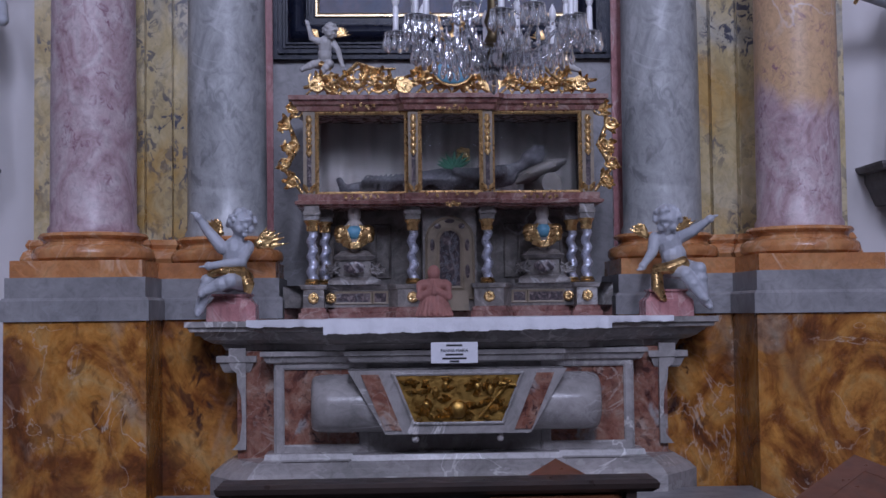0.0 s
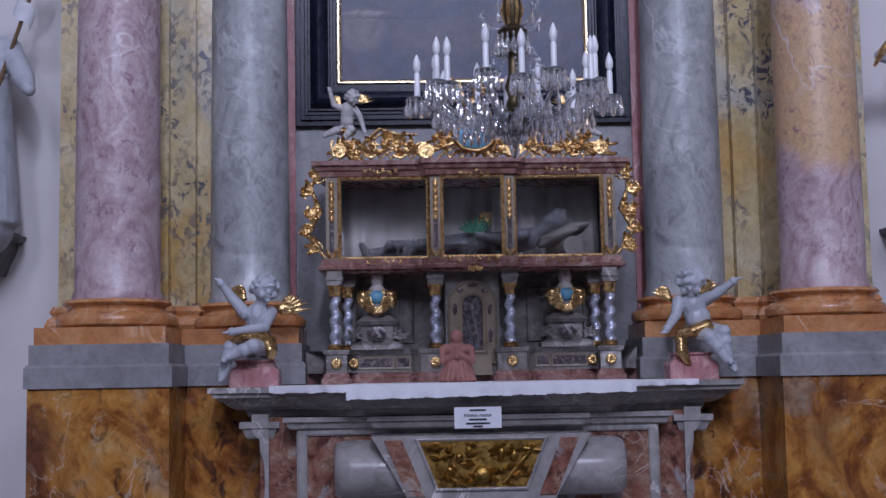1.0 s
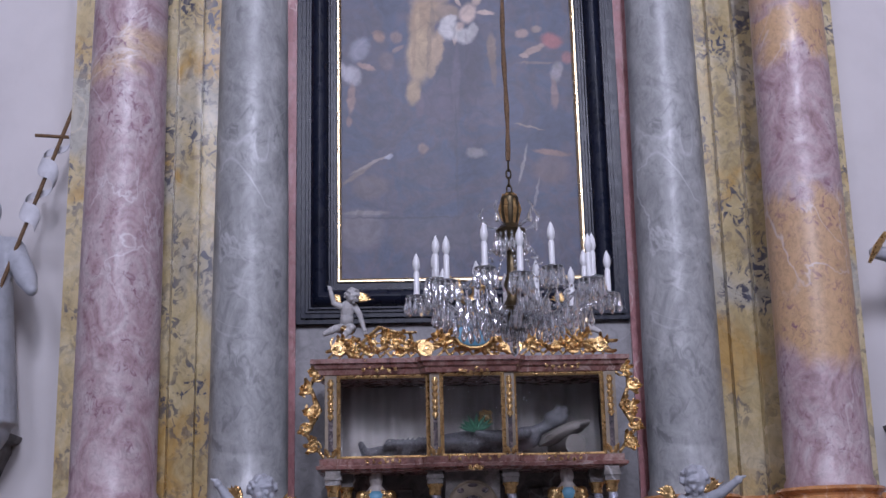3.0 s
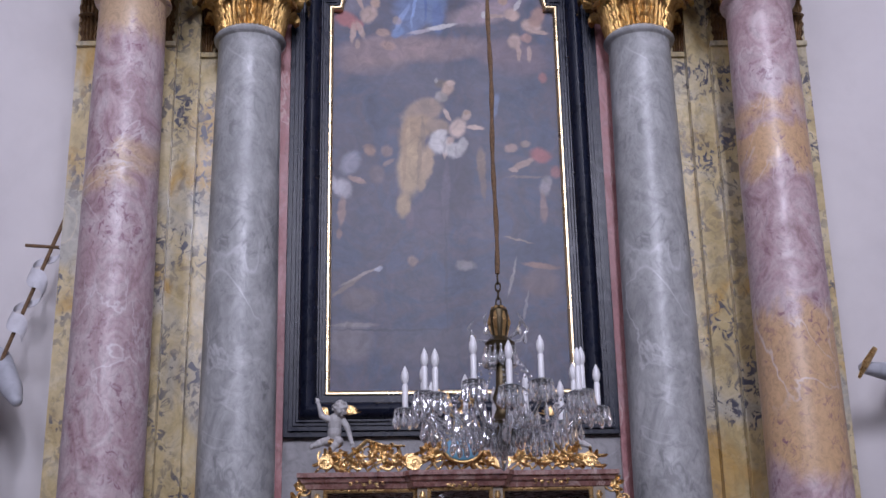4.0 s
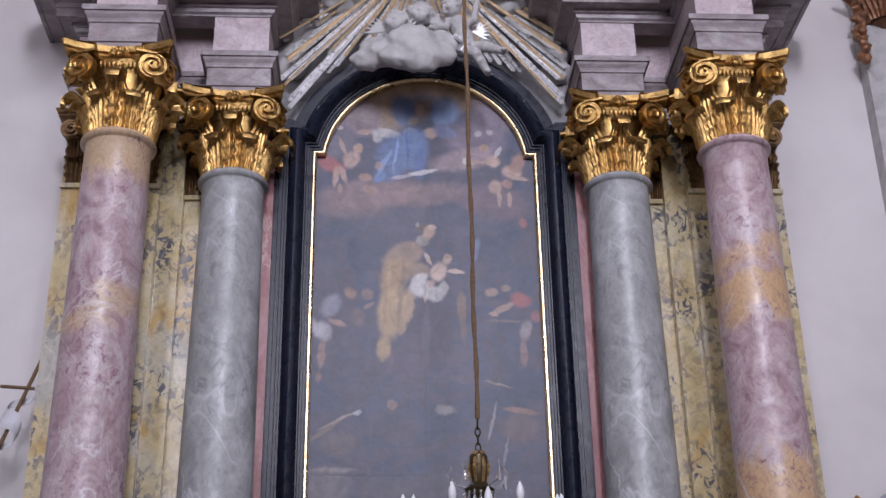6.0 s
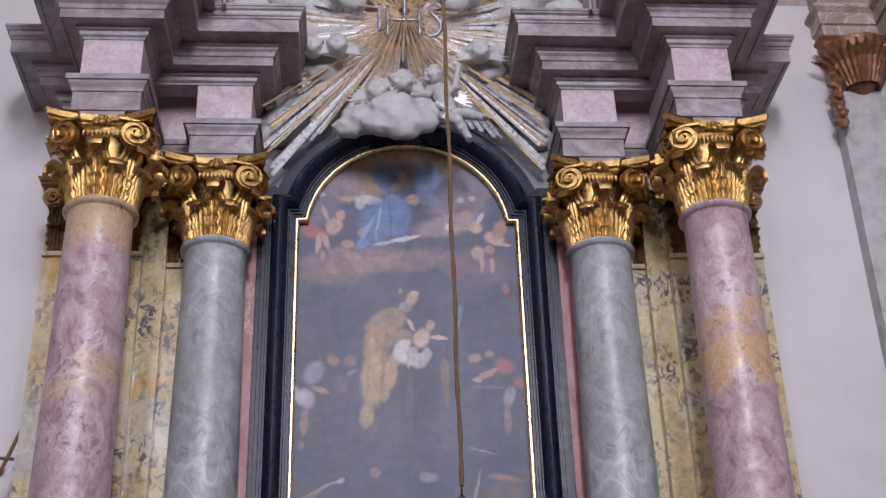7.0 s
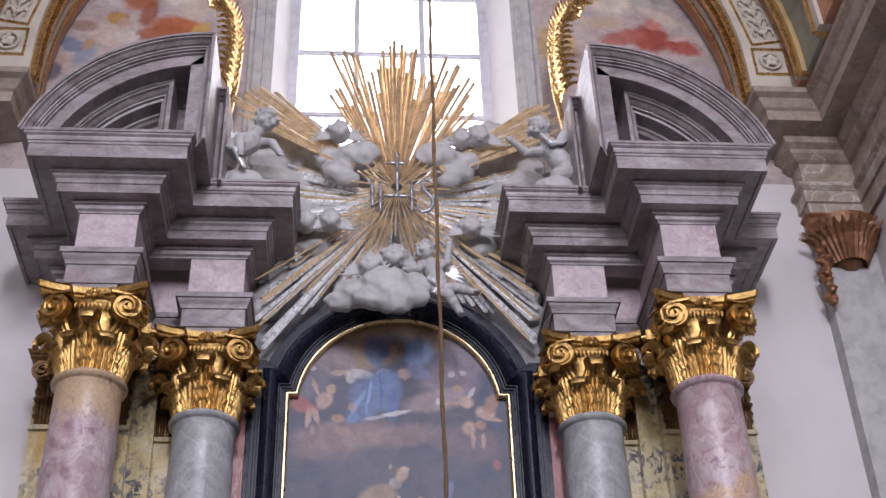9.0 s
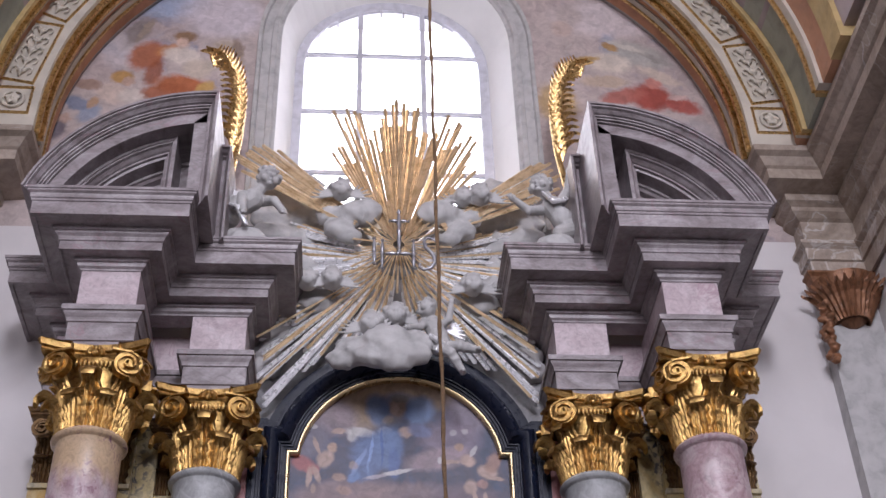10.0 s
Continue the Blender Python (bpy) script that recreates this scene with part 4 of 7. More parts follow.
for x, z, w, h in ((-0.12, 1.72, 0.02, 0.08), (0.12, 1.72, 0.02, 0.08), (-0.12, 1.9, 0.02, 0.07), (0.12, 1.9, 0.02, 0.07), (-0.083, 2.03, 0.03, 0.03), (0.083, 2.03, 0.03, 0.03),
                   (0, 2.065, 0.045, 0.022), (0, 1.565, 0.075, 0.025)):
    bm = bmesh.new()
    blob(bm, (x, 8.908, z), (w * 0.8, 0.006, h * 0.62), 14, 6)
    part("dark_cabochon", bm, DARKM, tb, smooth=True)
part("step", boxbm(-0.12, 0.12, 8.82, 8.95, 1.45, 1.58), BEIGE, tb)

# glazed case above
CASEP = mirror_path([(-1.02, 9.5), (-1.02, 8.84), (-0.34, 8.84), (-0.3, 8.78)])
bm = bmesh.new()
run(bm, CASEP, curve_prof([(-0.03, 2.16), (0.0, 2.165), (0.0, 2.175), (0.03, 2.18), (0.035, 2.2), (0.01, 2.21), (0.01, 2.25)], -0.2))
part("case_sill", bm, RED, sh, "red marble sill")
bm = bmesh.new()
run(bm, CASEP, curve_prof([(0.0, 2.815), (0.01, 2.82), (0.02, 2.85), (0.04, 2.86), (0.05, 2.885), (0.07, 2.89), (0.07, 2.92)], -0.2))
part("case_cornice", bm, RED, sh, "red marble cornice")
part("case_floor", boxbm(-0.95, 0.95, 8.9, 9.5, 2.165, 2.245), RED, sh)
part("case_roof", boxbm(-0.95, 0.95, 8.9, 9.5, 2.82, 2.918), RED, sh)
DRAPE = plain("faded_cloth", (0.33, 0.3, 0.28), 0.85, 0, 0.15, 4, 0.2)
bm = bmesh.new()
prev = None
for i in range(121):
    x = -0.95 + 1.9 * i / 120
    y = 9.42 + 0.025 * math.sin(x * 26) + 0.02 * math.sin(x * 11 + 1) + 0.012 * math.sin(x * 61)
    cur = [bm.verts.new((x, y - 0.05 * (1 - k), 2.245 + 0.57 * k)) for k in (0, 0.5, 1)] + [bm.verts.new((x, y + 0.02, 2.245 + 0.57 * k)) for k in (1, 0)]
    if prev:
        for j in range(4):
            bm.faces.new((prev[j], prev[j + 1], cur[j + 1], cur[j]))
    prev = cur
part("inner_drape", bm, DRAPE, sh, "draped faded cloth inside the case", True)
part("case_back", boxbm(-0.98, 0.98, 9.48, 9.5, 2.25, 2.82), DARKM, sh)
for s in (-1, 1):
    part("case_side", boxbm(*sorted((s * 0.96, s * 0.985)), 8.9, 9.48, 2.245, 2.82), DARKM, sh)
GLASS, nt, bs = mat("case_glass")
bs.inputs["Transmission Weight"].default_value = 1.0
bs.inputs["Roughness"].default_value = 0.02
bs.inputs["IOR"].default_value = 1.45
bs.inputs["Base Color"].default_value = (0.9, 0.93, 0.95, 1)
for x0, x1, y in ((-0.9, -0.295, 8.86), (-0.2, 0.215, 8.81), (0.3, 0.9, 8.86)):
    bm = bmesh.new()
    run(bm, [(x0, 2.255), (x1, 2.255), (x1, 2.805), (x0, 2.805)], [(-0.012, 0), (-0.012, 0.018), (0.0, 0.025), (0.014, 0.018), (0.014, 0)], front(y), True)
    part("bay_frame", bm, GOLD, sh, "slim gilded glazing frame")
    p = part("pane", boxbm(x0, x1, y - 0.002, y + 0.002, 2.255, 2.805), GLASS, sh)
    p.visible_shadow = False
for x, w in ((-0.245, 0.035), (0.26, 0.035), (-0.955, 0.04), (0.955, 0.04)):
    y = 8.8 if abs(x) < 0.5 else 8.84
    post = part("case_post", boxbm(x - w, x + w, y, y + 0.08, 2.25, 2.82), BEIGE, sh, "post with gilded drops")
    part("post_inlay", boxbm(x - w * 0.4, x + w * 0.4, y - 0.004, y + 0.01, 2.3, 2.55), DARKM, post)
    bm = bmesh.new()
    for k in range(6):
        leaf(bm, (x, y - 0.005, 2.79 - k * 0.045), (0, -1, 0), (0, -0.15, -1), 0.06, 0.05, 0.5, 2, 0.006, 6)
    for dx in (-1, 1):
        leaf(bm, (x + dx * 0.01, y - 0.005, 2.26), (0, -1, 0), (dx * 0.5, -0.15, 1), 0.07, 0.04, 0.6, 2, 0.006, 6)
    part("post_drop", fuse(bm, 0.004, 1), GOLD, post)


def scrollwork(bm, x0, x1, z, h, y, seed, n=10, dense=1.0):
    """Leafy gilded scrolls between two ends."""
    rng = random.Random(seed)
    for i in range(n):
        t = (i + 0.5) / n
        x = x0 + (x1 - x0) * t
        r = h * rng.uniform(0.2, 0.3)
        zz = z + h * rng.uniform(0.22, 0.6)
        s = 1 if i % 2 else -1
        spiral(bm, Matrix.Translation((x, y, zz)) @ Matrix.Rotation(rng.uniform(0, 6), 4, "Y"), r, 1.6, h * 0.11, 0.26, s, 0.0, False)
        for k in range(int(5 * dense)):
            a = rng.uniform(-2.2, 2.2)
            leaf(bm, (x + rng.uniform(-r, r), y - 0.012, zz + rng.uniform(-r, r * 0.6)), (0, -1, 0), (math.sin(a), -0.25, math.cos(a)), h * rng.uniform(0.26, 0.46), h * 0.13, rng.uniform(0.5, 1.1), 3, h * 0.028, 8)
        tube(bm, [(x - h * 0.3, y, z + 0.01), (x - h * 0.1, y, z + h * 0.22), (x + h * 0.12, y, z + h * 0.3), (x + h * 0.3, y, z + 0.01)], [h * 0.03, h * 0.04, h * 0.035, h * 0.03], 6)
    return bm


crest = thing("gilded_crest", "gilded openwork crest of leafy scrolls on the shrine", "ornament")
part("crest_scroll", fuse(scrollwork(bmesh.new(), -0.93, -0.3, 2.92, 0.25, 8.82, 11, 9, 1.2), 0.004, 0), GOLD, crest)
part("crest_scroll", fuse(scrollwork(bmesh.new(), 0.33, 0.95, 2.92, 0.25, 8.82, 12, 9, 1.2), 0.004, 0), GOLD, crest)
part("crest_middle", fuse(scrollwork(bmesh.new(), -0.26, 0.3, 2.92, 0.28, 8.8, 13, 7, 1.0), 0.004, 0), GOLD, crest)
for s in (-1, 1):
    bm = bmesh.new()
    spiral(bm, Matrix.Translation((s * 0.9, 8.8, 2.99)), 0.05, 1.8, 0.03, 0.4, -s)
    spiral(bm, Matrix.Translation((s * 0.3, 8.78, 2.98)), 0.055, 1.8, 0.03, 0.4, s)
    tube(bm, [(s * 0.9, 8.8, 2.95), (s * 0.75, 8.8, 3.02), (s * 0.62, 8.8, 3.14), (s * 0.5, 8.8, 3.1), (s * 0.36, 8.8, 3.1)], [0.01, 0.014, 0.015, 0.012, 0.008], 8)
    part("crest_rail", bm, GOLD, crest)
BLUE = plain("blue_enamel", (0.12, 0.3, 0.42), 0.4, 0, 0.15, 12, 0.1)
bm = bmesh.new()
blob(bm, (0.03, 8.74, 3.07), (0.12, 0.02, 0.085), 24, 10)
cart = part("cartouche", bm, BLUE, crest, "oval blue cartouche with worn dark writing", True)
bm = bmesh.new()
run(bm, [(0.03 + 0.122 * math.cos(2 * math.pi * i / 24), 3.07 + 0.087 * math.sin(2 * math.pi * i / 24)) for i in range(24)], [(0, 0), (0.0, 0.02), (0.012, 0.025), (0.02, 0.012), (0.02, 0)], front(8.75), True)
part("cartouche_rim", bm, GOLD, cart)
for z, w in ((3.115, 0.03), (3.075, 0.085), (3.03, 0.035)):
    for k in range(int(w / 0.011)):
        part("letter_bar", boxbm(0.03 - w + k * 0.022, 0.03 - w + k * 0.022 + 0.012, 8.715, 8.728, z - 0.014, z + 0.014), INK, cart)
for s in (-1, 1):
    bm = bmesh.new()
    rng = random.Random(20 + s)
    for k, (dx, z, r, h) in enumerate(((0.0, 2.83, 0.055, 1), (0.075, 2.72, 0.05, -1), (0.03, 2.58, 0.06, 1), (0.08, 2.46, 0.05, -1), (0.03, 2.33, 0.05, 1))):
        spiral(bm, Matrix.Translation((s * (1.04 + dx), 8.86, z)) @ Matrix.Rotation(rng.uniform(0, 6), 4, "Y"), r, 1.7, 0.03, 0.28, s * h, 0.0, False)
        for j in range(7):
            a = rng.uniform(-2.4, 2.4)
            leaf(bm, (s * (1.03 + dx * 0.7), 8.85, z), (0, -1, 0), (s * abs(math.sin(a)), -0.2, math.cos(a)), rng.uniform(0.07, 0.13), 0.035, 0.9, 3, 0.008, 8)
    tube(bm, [(s * 1.0, 8.86, 2.9), (s * 1.1, 8.86, 2.75), (s * 1.03, 8.86, 2.58), (s * 1.12, 8.86, 2.42), (s * 1.0, 8.86, 2.26)], [0.012, 0.016, 0.018, 0.016, 0.012], 8)
    part("side_scroll", fuse(bm, 0.0045, 0), GOLD, sh, "gilded scrolling side bracket")
for x, z, w in ((-0.62, 2.845, 0.13), (0.02, 2.82, 0.11), (0.63, 2.84, 0.13), (-0.6, 2.225, 0.13), (0.62, 2.22, 0.13), (0.01, 2.235, 0.2), (0.02, 2.165, 0.05)):
    part("garland", fuse(scrollwork(bmesh.new(), x - w, x + w, z - 0.02, 0.06, 8.8 if abs(x) > 0.3 else 8.74, int(x * 100) + 300 + int(z * 10), 6, 1.0), 0.004, 1), GOLD, sh)

# effigy and what lies with it
def limbs(bm, rows):
    for pts, radii in rows:
        tube(bm, pts, radii, 10)
        for p, r in zip(pts, radii):
            blob(bm, p, r * 0.98, 10, 8)
    return bm


EFF = plain("faded_effigy", (0.085, 0.08, 0.085), 0.7, 0, 0.3, 40, 0.9)
bm = bmesh.new()
limbs(bm, [([(-0.72, 9.12, 2.3), (-0.4, 9.12, 2.34), (-0.05, 9.12, 2.37), (0.25, 9.12, 2.37), (0.42, 9.12, 2.4)], [0.045, 0.06, 0.085, 0.09, 0.08]),
           ([(0.42, 9.1, 2.42), (0.55, 9.1, 2.48)], [0.05, 0.04]), ([(-0.72, 9.1, 2.29), (-0.76, 9.08, 2.37)], [0.035, 0.025]),
           ([(0.38, 8.98, 2.42), (0.2, 8.96, 2.38), (0.05, 9.0, 2.42)], [0.045, 0.04, 0.03])])
blob(bm, (0.6, 9.1, 2.52), (0.085, 0.07, 0.065), 14, 10)
for k in range(12):
    blob(bm, (0.62 + 0.05 * math.cos(k), 9.08 + 0.03 * math.sin(k * 2.1), 2.54 + 0.045 * math.sin(k * 1.3)), 0.026, 8, 6)
for k in range(26):
    x = -0.62 + k * 0.035
    tube(bm, [(x, 9.04, 2.3 + 0.03 * math.sin(k)), (x + 0.03, 9.0, 2.36), (x + 0.05, 9.06, 2.43 - 0.04 * abs(x - 0.1))], [0.012, 0.014, 0.01], 6)
tagged(obj("effigy", fuse(bm, 0.011, 3), EFF, smooth=True), "grey lying effigy in draped robe inside the glazed case", "statue")
CUSH = plain("beige_cushion", (0.115, 0.1, 0.088), 0.85, 0, 0.12, 8, 0.2)
bm = bmesh.new()
tube(bm, [(0.62, 9.3, 2.33), (0.68, 9.14, 2.33), (0.72, 8.98, 2.33)], [0.07, 0.085, 0.075], 18)
tagged(obj("bolster", bm, CUSH, smooth=True), "beige rolled bolster under the effigy's shoulders", "cushion")
bm = bmesh.new()
blob(bm, (0.66, 9.14, 2.43), (0.2, 0.16, 0.055), 18, 10, Matrix.Rotation(radians(-22), 3, "Y"), 0.15)
tagged(obj("cushion", bm, CUSH, smooth=True), "beige cushion under the effigy's head", "cushion")
GREEN = plain("green_leaf_cloth", (0.04, 0.14, 0.08), 0.6, 0, 0.2, 20, 0.2)
bm = bmesh.new()
for k in range(8):
    a = -1.2 + 0.3 * k
    leaf(bm, (0.04, 9.0, 2.44), (0, -1, 0), (math.sin(a), -0.3, 0.5 * math.cos(a)), 0.13, 0.03, 0.4, 2, 0.004, 6)
tagged(obj("palm_spray", bm, GREEN), "small green palm spray on the effigy", "ornament")
bm = bmesh.new()
blob(bm, (0.11, 9.02, 2.53), (0.05, 0.04, 0.055), 14, 10, None, 0.5, 3)
tube(bm, [(0.1, 9.02, 2.5), (0.07, 9.03, 2.42)], 0.01, 6)
tagged(obj("gilded_flower", bm, GOLD, smooth=True), "gilded flower held above the effigy", "ornament")

# busts on small reliquary boxes
BUSTM = plain("brown_grey_bust", (0.45, 0.41, 0.38), 0.6, 0, 0.15, 14, 0.2)


def bust(x):
    st = thing("bust_pedestal", "grey marble reliquary box with a dark oval window", "pedestal", "bust pedestals", (x, 9.02, 1.635))
    bm = bmesh.new()
    run(bm, [(-0.15, -0.1), (0.15, -0.1), (0.15, 0.1), (-0.15, 0.1)], [(-0.1, 0), (0.03, 0), (0.03, 0.03), (0.0, 0.045), (-0.03, 0.06), (-0.04, 0.075), (-0.04, 0.16), (-0.02, 0.17), (0.0, 0.195), (-0.02, 0.2), (-0.06, 0.235), (-0.1, 0.24)], closed=True)
    box(bm, -0.06, 0.06, -0.04, 0.04, 0, 0.24)
    part("box", bm, GREYM, st)
    bm = bmesh.new()
    blob(bm, (0, -0.142, 0.118), (0.075, 0.008, 0.042), 18, 8)
    part("oval_window", bm, DARKM, st, smooth=True)
    for s in (-1, 1):
        part("side_scroll", scrollwork(bmesh.new(), s * 0.13, s * 0.18, 0.06, 0.12, -0.1, int(40 + s), 3), GREYM, st)
    bm = limbs(bmesh.new(), [([(0, 0, 0.02), (0, 0, 0.08)], [0.045, 0.05]), ([(0, 0, 0.1), (0, 0, 0.19)], [0.075, 0.085]), ([(-0.1, 0, 0.18), (0.1, 0, 0.18)], [0.04, 0.04]), ([(0, 0, 0.2), (0, 0, 0.25)], [0.035, 0.03])])
    blob(bm, (0, -0.005, 0.315), (0.06, 0.066, 0.08), 12, 10)
    blob(bm, (0, -0.07, 0.305), (0.012, 0.014, 0.02), 8, 6)
    dst = bmesh.new()
    add_bm(dst, fuse(bm, 0.008, 3), 0)
    g = bmesh.new()
    for s in (-1, 1):
        blob(g, (s * 0.115, 0.0, 0.175), (0.06, 0.06, 0.05), 10, 8)
        for k in range(6):
            u = 0.045 + 0.022 * k
            tube(g, [(s * u, -0.06 + 0.008 * k, 0.225 - 0.006 * k), (s * (u + 0.012), -0.085 + 0.012 * k, 0.14), (s * u * 0.72, -0.09 + 0.01 * k, 0.07), (s * u * 0.3, -0.07, 0.015)], [0.008, 0.014, 0.013, 0.01], 7)
        blob(g, (s * 0.135, -0.03, 0.11), (0.035, 0.04, 0.05), 8, 6)
    for k in range(3):
        tube(g, [(-0.1, -0.06, 0.08 - 0.02 * k), (-0.03, -0.1, 0.055 - 0.02 * k), (0.04, -0.1, 0.06 - 0.02 * k), (0.1, -0.06, 0.09 - 0.02 * k)], [0.009, 0.014, 0.014, 0.009], 6)
    blob(g, (0, -0.02, 0.03), (0.06, 0.06, 0.03), 10, 6)
    add_bm(dst, fuse(g, 0.006, 1), 1)
    ch = bmesh.new()
    blob(ch, (0, -0.045, 0.155), (0.085, 0.06, 0.068), 14, 10)
    add_bm(dst, ch, 2)
    b = obj("bust", dst, BUSTM, smooth=True)
    b.data.materials.append(GOLD)
    b.data.materials.append(BLUE)
    b.location, b.scale = (x, 8.99, 1.875), (0.8, 0.8, 0.78)
    return tagged(b, "dark bust with gilded mantle and blue breast", "statue", "busts")


bust(-0.655)
bust(0.65)

# small kneeling terracotta figure
TERRA = plain("terracotta", (0.32, 0.145, 0.12), 0.75, 0, 0.15, 16, 0.25)
bm = limbs(bmesh.new(), [([(0, 0.02, 0.03), (0, 0.02, 0.12), (0, 0.01, 0.22)], [0.1, 0.085, 0.055]), ([(-0.07, 0, 0.215), (0.07, 0, 0.215)], [0.035, 0.035]),
                         ([(-0.085, 0, 0.21), (-0.09, -0.03, 0.14), (0, -0.07, 0.18)], [0.032, 0.03, 0.02]), ([(0.085, 0, 0.21), (0.09, -0.03, 0.14), (0, -0.07, 0.18)], [0.032, 0.03, 0.02]),
                         ([(0, -0.075, 0.16), (0, -0.08, 0.235)], [0.018, 0.012])])
blob(bm, (0, -0.005, 0.29), (0.042, 0.042, 0.052), 12, 10)
for k in range(9):
    a = math.pi * (1.08 + 0.84 * k / 8)
    tube(bm, [(0.06 * math.cos(a), 0.02 + 0.07 * math.sin(a), 0.16), (0.1 * math.cos(a), 0.02 + 0.1 * math.sin(a), 0.05), (0.12 * math.cos(a), 0.02 + 0.11 * math.sin(a), 0.01)], [0.013, 0.017, 0.013], 6)
blob(bm, (0, 0.02, 0.01), (0.125, 0.11, 0.02), 16, 6)
kn = tagged(obj("kneeling_figure", fuse(bm, 0.005, 1), TERRA, smooth=True), "small kneeling terracotta figurine with joined arms on the altar", "figurine")
kn.location = (-0.13, 8.4, 1.405)


# ---- putti ----
MARW = plain("white_stucco_figure", (0.43, 0.445, 0.49), 0.45, 0, 0.1, 9, 0.1)


def putto_body(j, s=1.0, seed=0):
    """A chubby child figure as one skin from its joints (metres)."""
    bm = bmesh.new()
    V = lambda k: Vector(j[k])
    hip, chest, head = V("hip"), V("chest"), V("head")
    limbs(bm, [([hip, hip.lerp(chest, 0.5), chest], [0.085 * s, 0.08 * s, 0.085 * s]), ([chest, chest.lerp(head, 0.6)], [0.05 * s, 0.04 * s])])
    blob(bm, hip.lerp(chest, 0.35) + Vector((0, -0.03 * s, 0)), (0.085 * s, 0.07 * s, 0.085 * s), 12, 10)
    side = Vector(j.get("side", (1, 0, 0))).normalized()
    for a in ("l", "r"):
        k = -1 if a == "l" else 1
        sh = chest + side * k * 0.085 * s + Vector((0, 0, 0.01 * s))
        limbs(bm, [([sh, V("elbow_" + a), V("hand_" + a)], [0.045 * s, 0.036 * s, 0.026 * s])])
        e = (V("hand_" + a) - V("elbow_" + a)).normalized()
        blob(bm, V("hand_" + a) + e * 0.03 * s, 0.03 * s, 8, 6)
        for f in (-1, 0, 1):
            tube(bm, [V("hand_" + a) + e * 0.03 * s, V("hand_" + a) + e * 0.075 * s + side * f * 0.02 * s], [0.012 * s, 0.008 * s], 6)
        hp = hip + side * k * 0.05 * s - Vector((0, 0, 0.03 * s))
        limbs(bm, [([hp, V("knee_" + a), V("foot_" + a)], [0.068 * s, 0.05 * s, 0.032 * s])])
        kn_, ft = V("knee_" + a), V("foot_" + a)
        blob(bm, kn_.lerp(ft, 0.35), 0.048 * s, 8, 6)
        limbs(bm, [([ft, ft + Vector(j.get("toe_" + a, (0, -0.06, -0.02))) * s], [0.03 * s, 0.02 * s])])
    blob(bm, head, (0.078 * s, 0.082 * s, 0.088 * s), 14, 12)
    face = Vector(j.get("face", (0, -1, 0))).normalized()
    across = face.cross(Vector((0, 0, 1))).normalized()
    upf = across.cross(face).normalized()
    at = lambda u, f, v: head + across * u * s + face * f * s + upf * v * s
    blob(bm, at(0, 0.083, -0.008), (0.013 * s, 0.013 * s, 0.018 * s), 8, 6)
    blob(bm, at(0, 0.06, 0.035), (0.05 * s, 0.03 * s, 0.022 * s), 8, 6)
    blob(bm, at(0, 0.06, -0.065), (0.022 * s, 0.02 * s, 0.018 * s), 8, 6)
    blob(bm, at(0, 0.076, -0.04), (0.017 * s, 0.01 * s, 0.007 * s), 8, 6)
    for k in (-1, 1):
        blob(bm, at(k * 0.042, 0.056, -0.03), 0.027 * s, 8, 6)
        blob(bm, at(k * 0.03, 0.073, 0.012), 0.009 * s, 6, 5)
        blob(bm, at(k * 0.03, 0.072, 0.027), (0.02 * s, 0.012 * s, 0.006 * s), 6, 5)
        blob(bm, at(k * 0.078, 0.0, -0.01), 0.018 * s, 6, 5)
    rng = random.Random(seed)
    for i in range(60):
        a, t = rng.uniform(0, 6.28), rng.uniform(0.1, 1.7)
        d = Vector((math.sin(t) * math.cos(a), math.sin(t) * math.sin(a), math.cos(t)))
        if d.dot(face) < 0.45:
            blob(bm, head + d * 0.088 * s, rng.uniform(0.014, 0.024) * s, 6, 5)
    return fuse(bm, 0.0055 * max(0.7, s), 1)


def wing(bm, at, out, up, size, n=6):
    at, out, up = Vector(at), Vector(out).normalized(), Vector(up).normalized()
    for i in range(n):
        d = (out * math.cos(i * 0.24) + up * math.sin(i * 0.24)).normalized()
        leaf(bm, at + d * size * 0.12, (0, -1, 0), d, size * (1.0 - 0.07 * i), size * 0.2, 0.15, 2, 0.008, 7)
    blob(bm, at + (out + up) * size * 0.12, (size * 0.18, size * 0.06, size * 0.14), 8, 6)
    return bm


def putto(name, j, at, label, s=1.0, wings=(), drape=(), skin=MARW, trim=GOLD, group="", seed=0, clouds=(), scale=1.0):
    dst = bmesh.new()
    add_bm(dst, putto_body(j, s, seed), 0)
    g = bmesh.new()
    for w in wings:
        wing(g, *w)
    for pts, r in drape:
        tube(g, pts, r, 8)
        for k in range(3):
            off = Vector((0.012 * math.sin(k * 2.1), -0.012 * k, 0.014 * math.cos(k * 2.3)))
            tube(g, [Vector(p) + off for p in pts], [q * 0.75 for q in r], 6)
    if g.verts:
        g = fuse(g, 0.008, 1)
    add_bm(dst, g, 1)
    c = bmesh.new()
    for p, r in clouds:
        blob(c, p, r, 14, 10, None, 0.25, p[0] * 7)
    if clouds:
        add_bm(dst, c, 0)
    ob = obj(name, dst, skin, smooth=True)
    ob.data.materials.append(trim)
    ob.location, ob.scale = at, (scale, scale, scale)
    return tagged(ob, label, "statue", group)


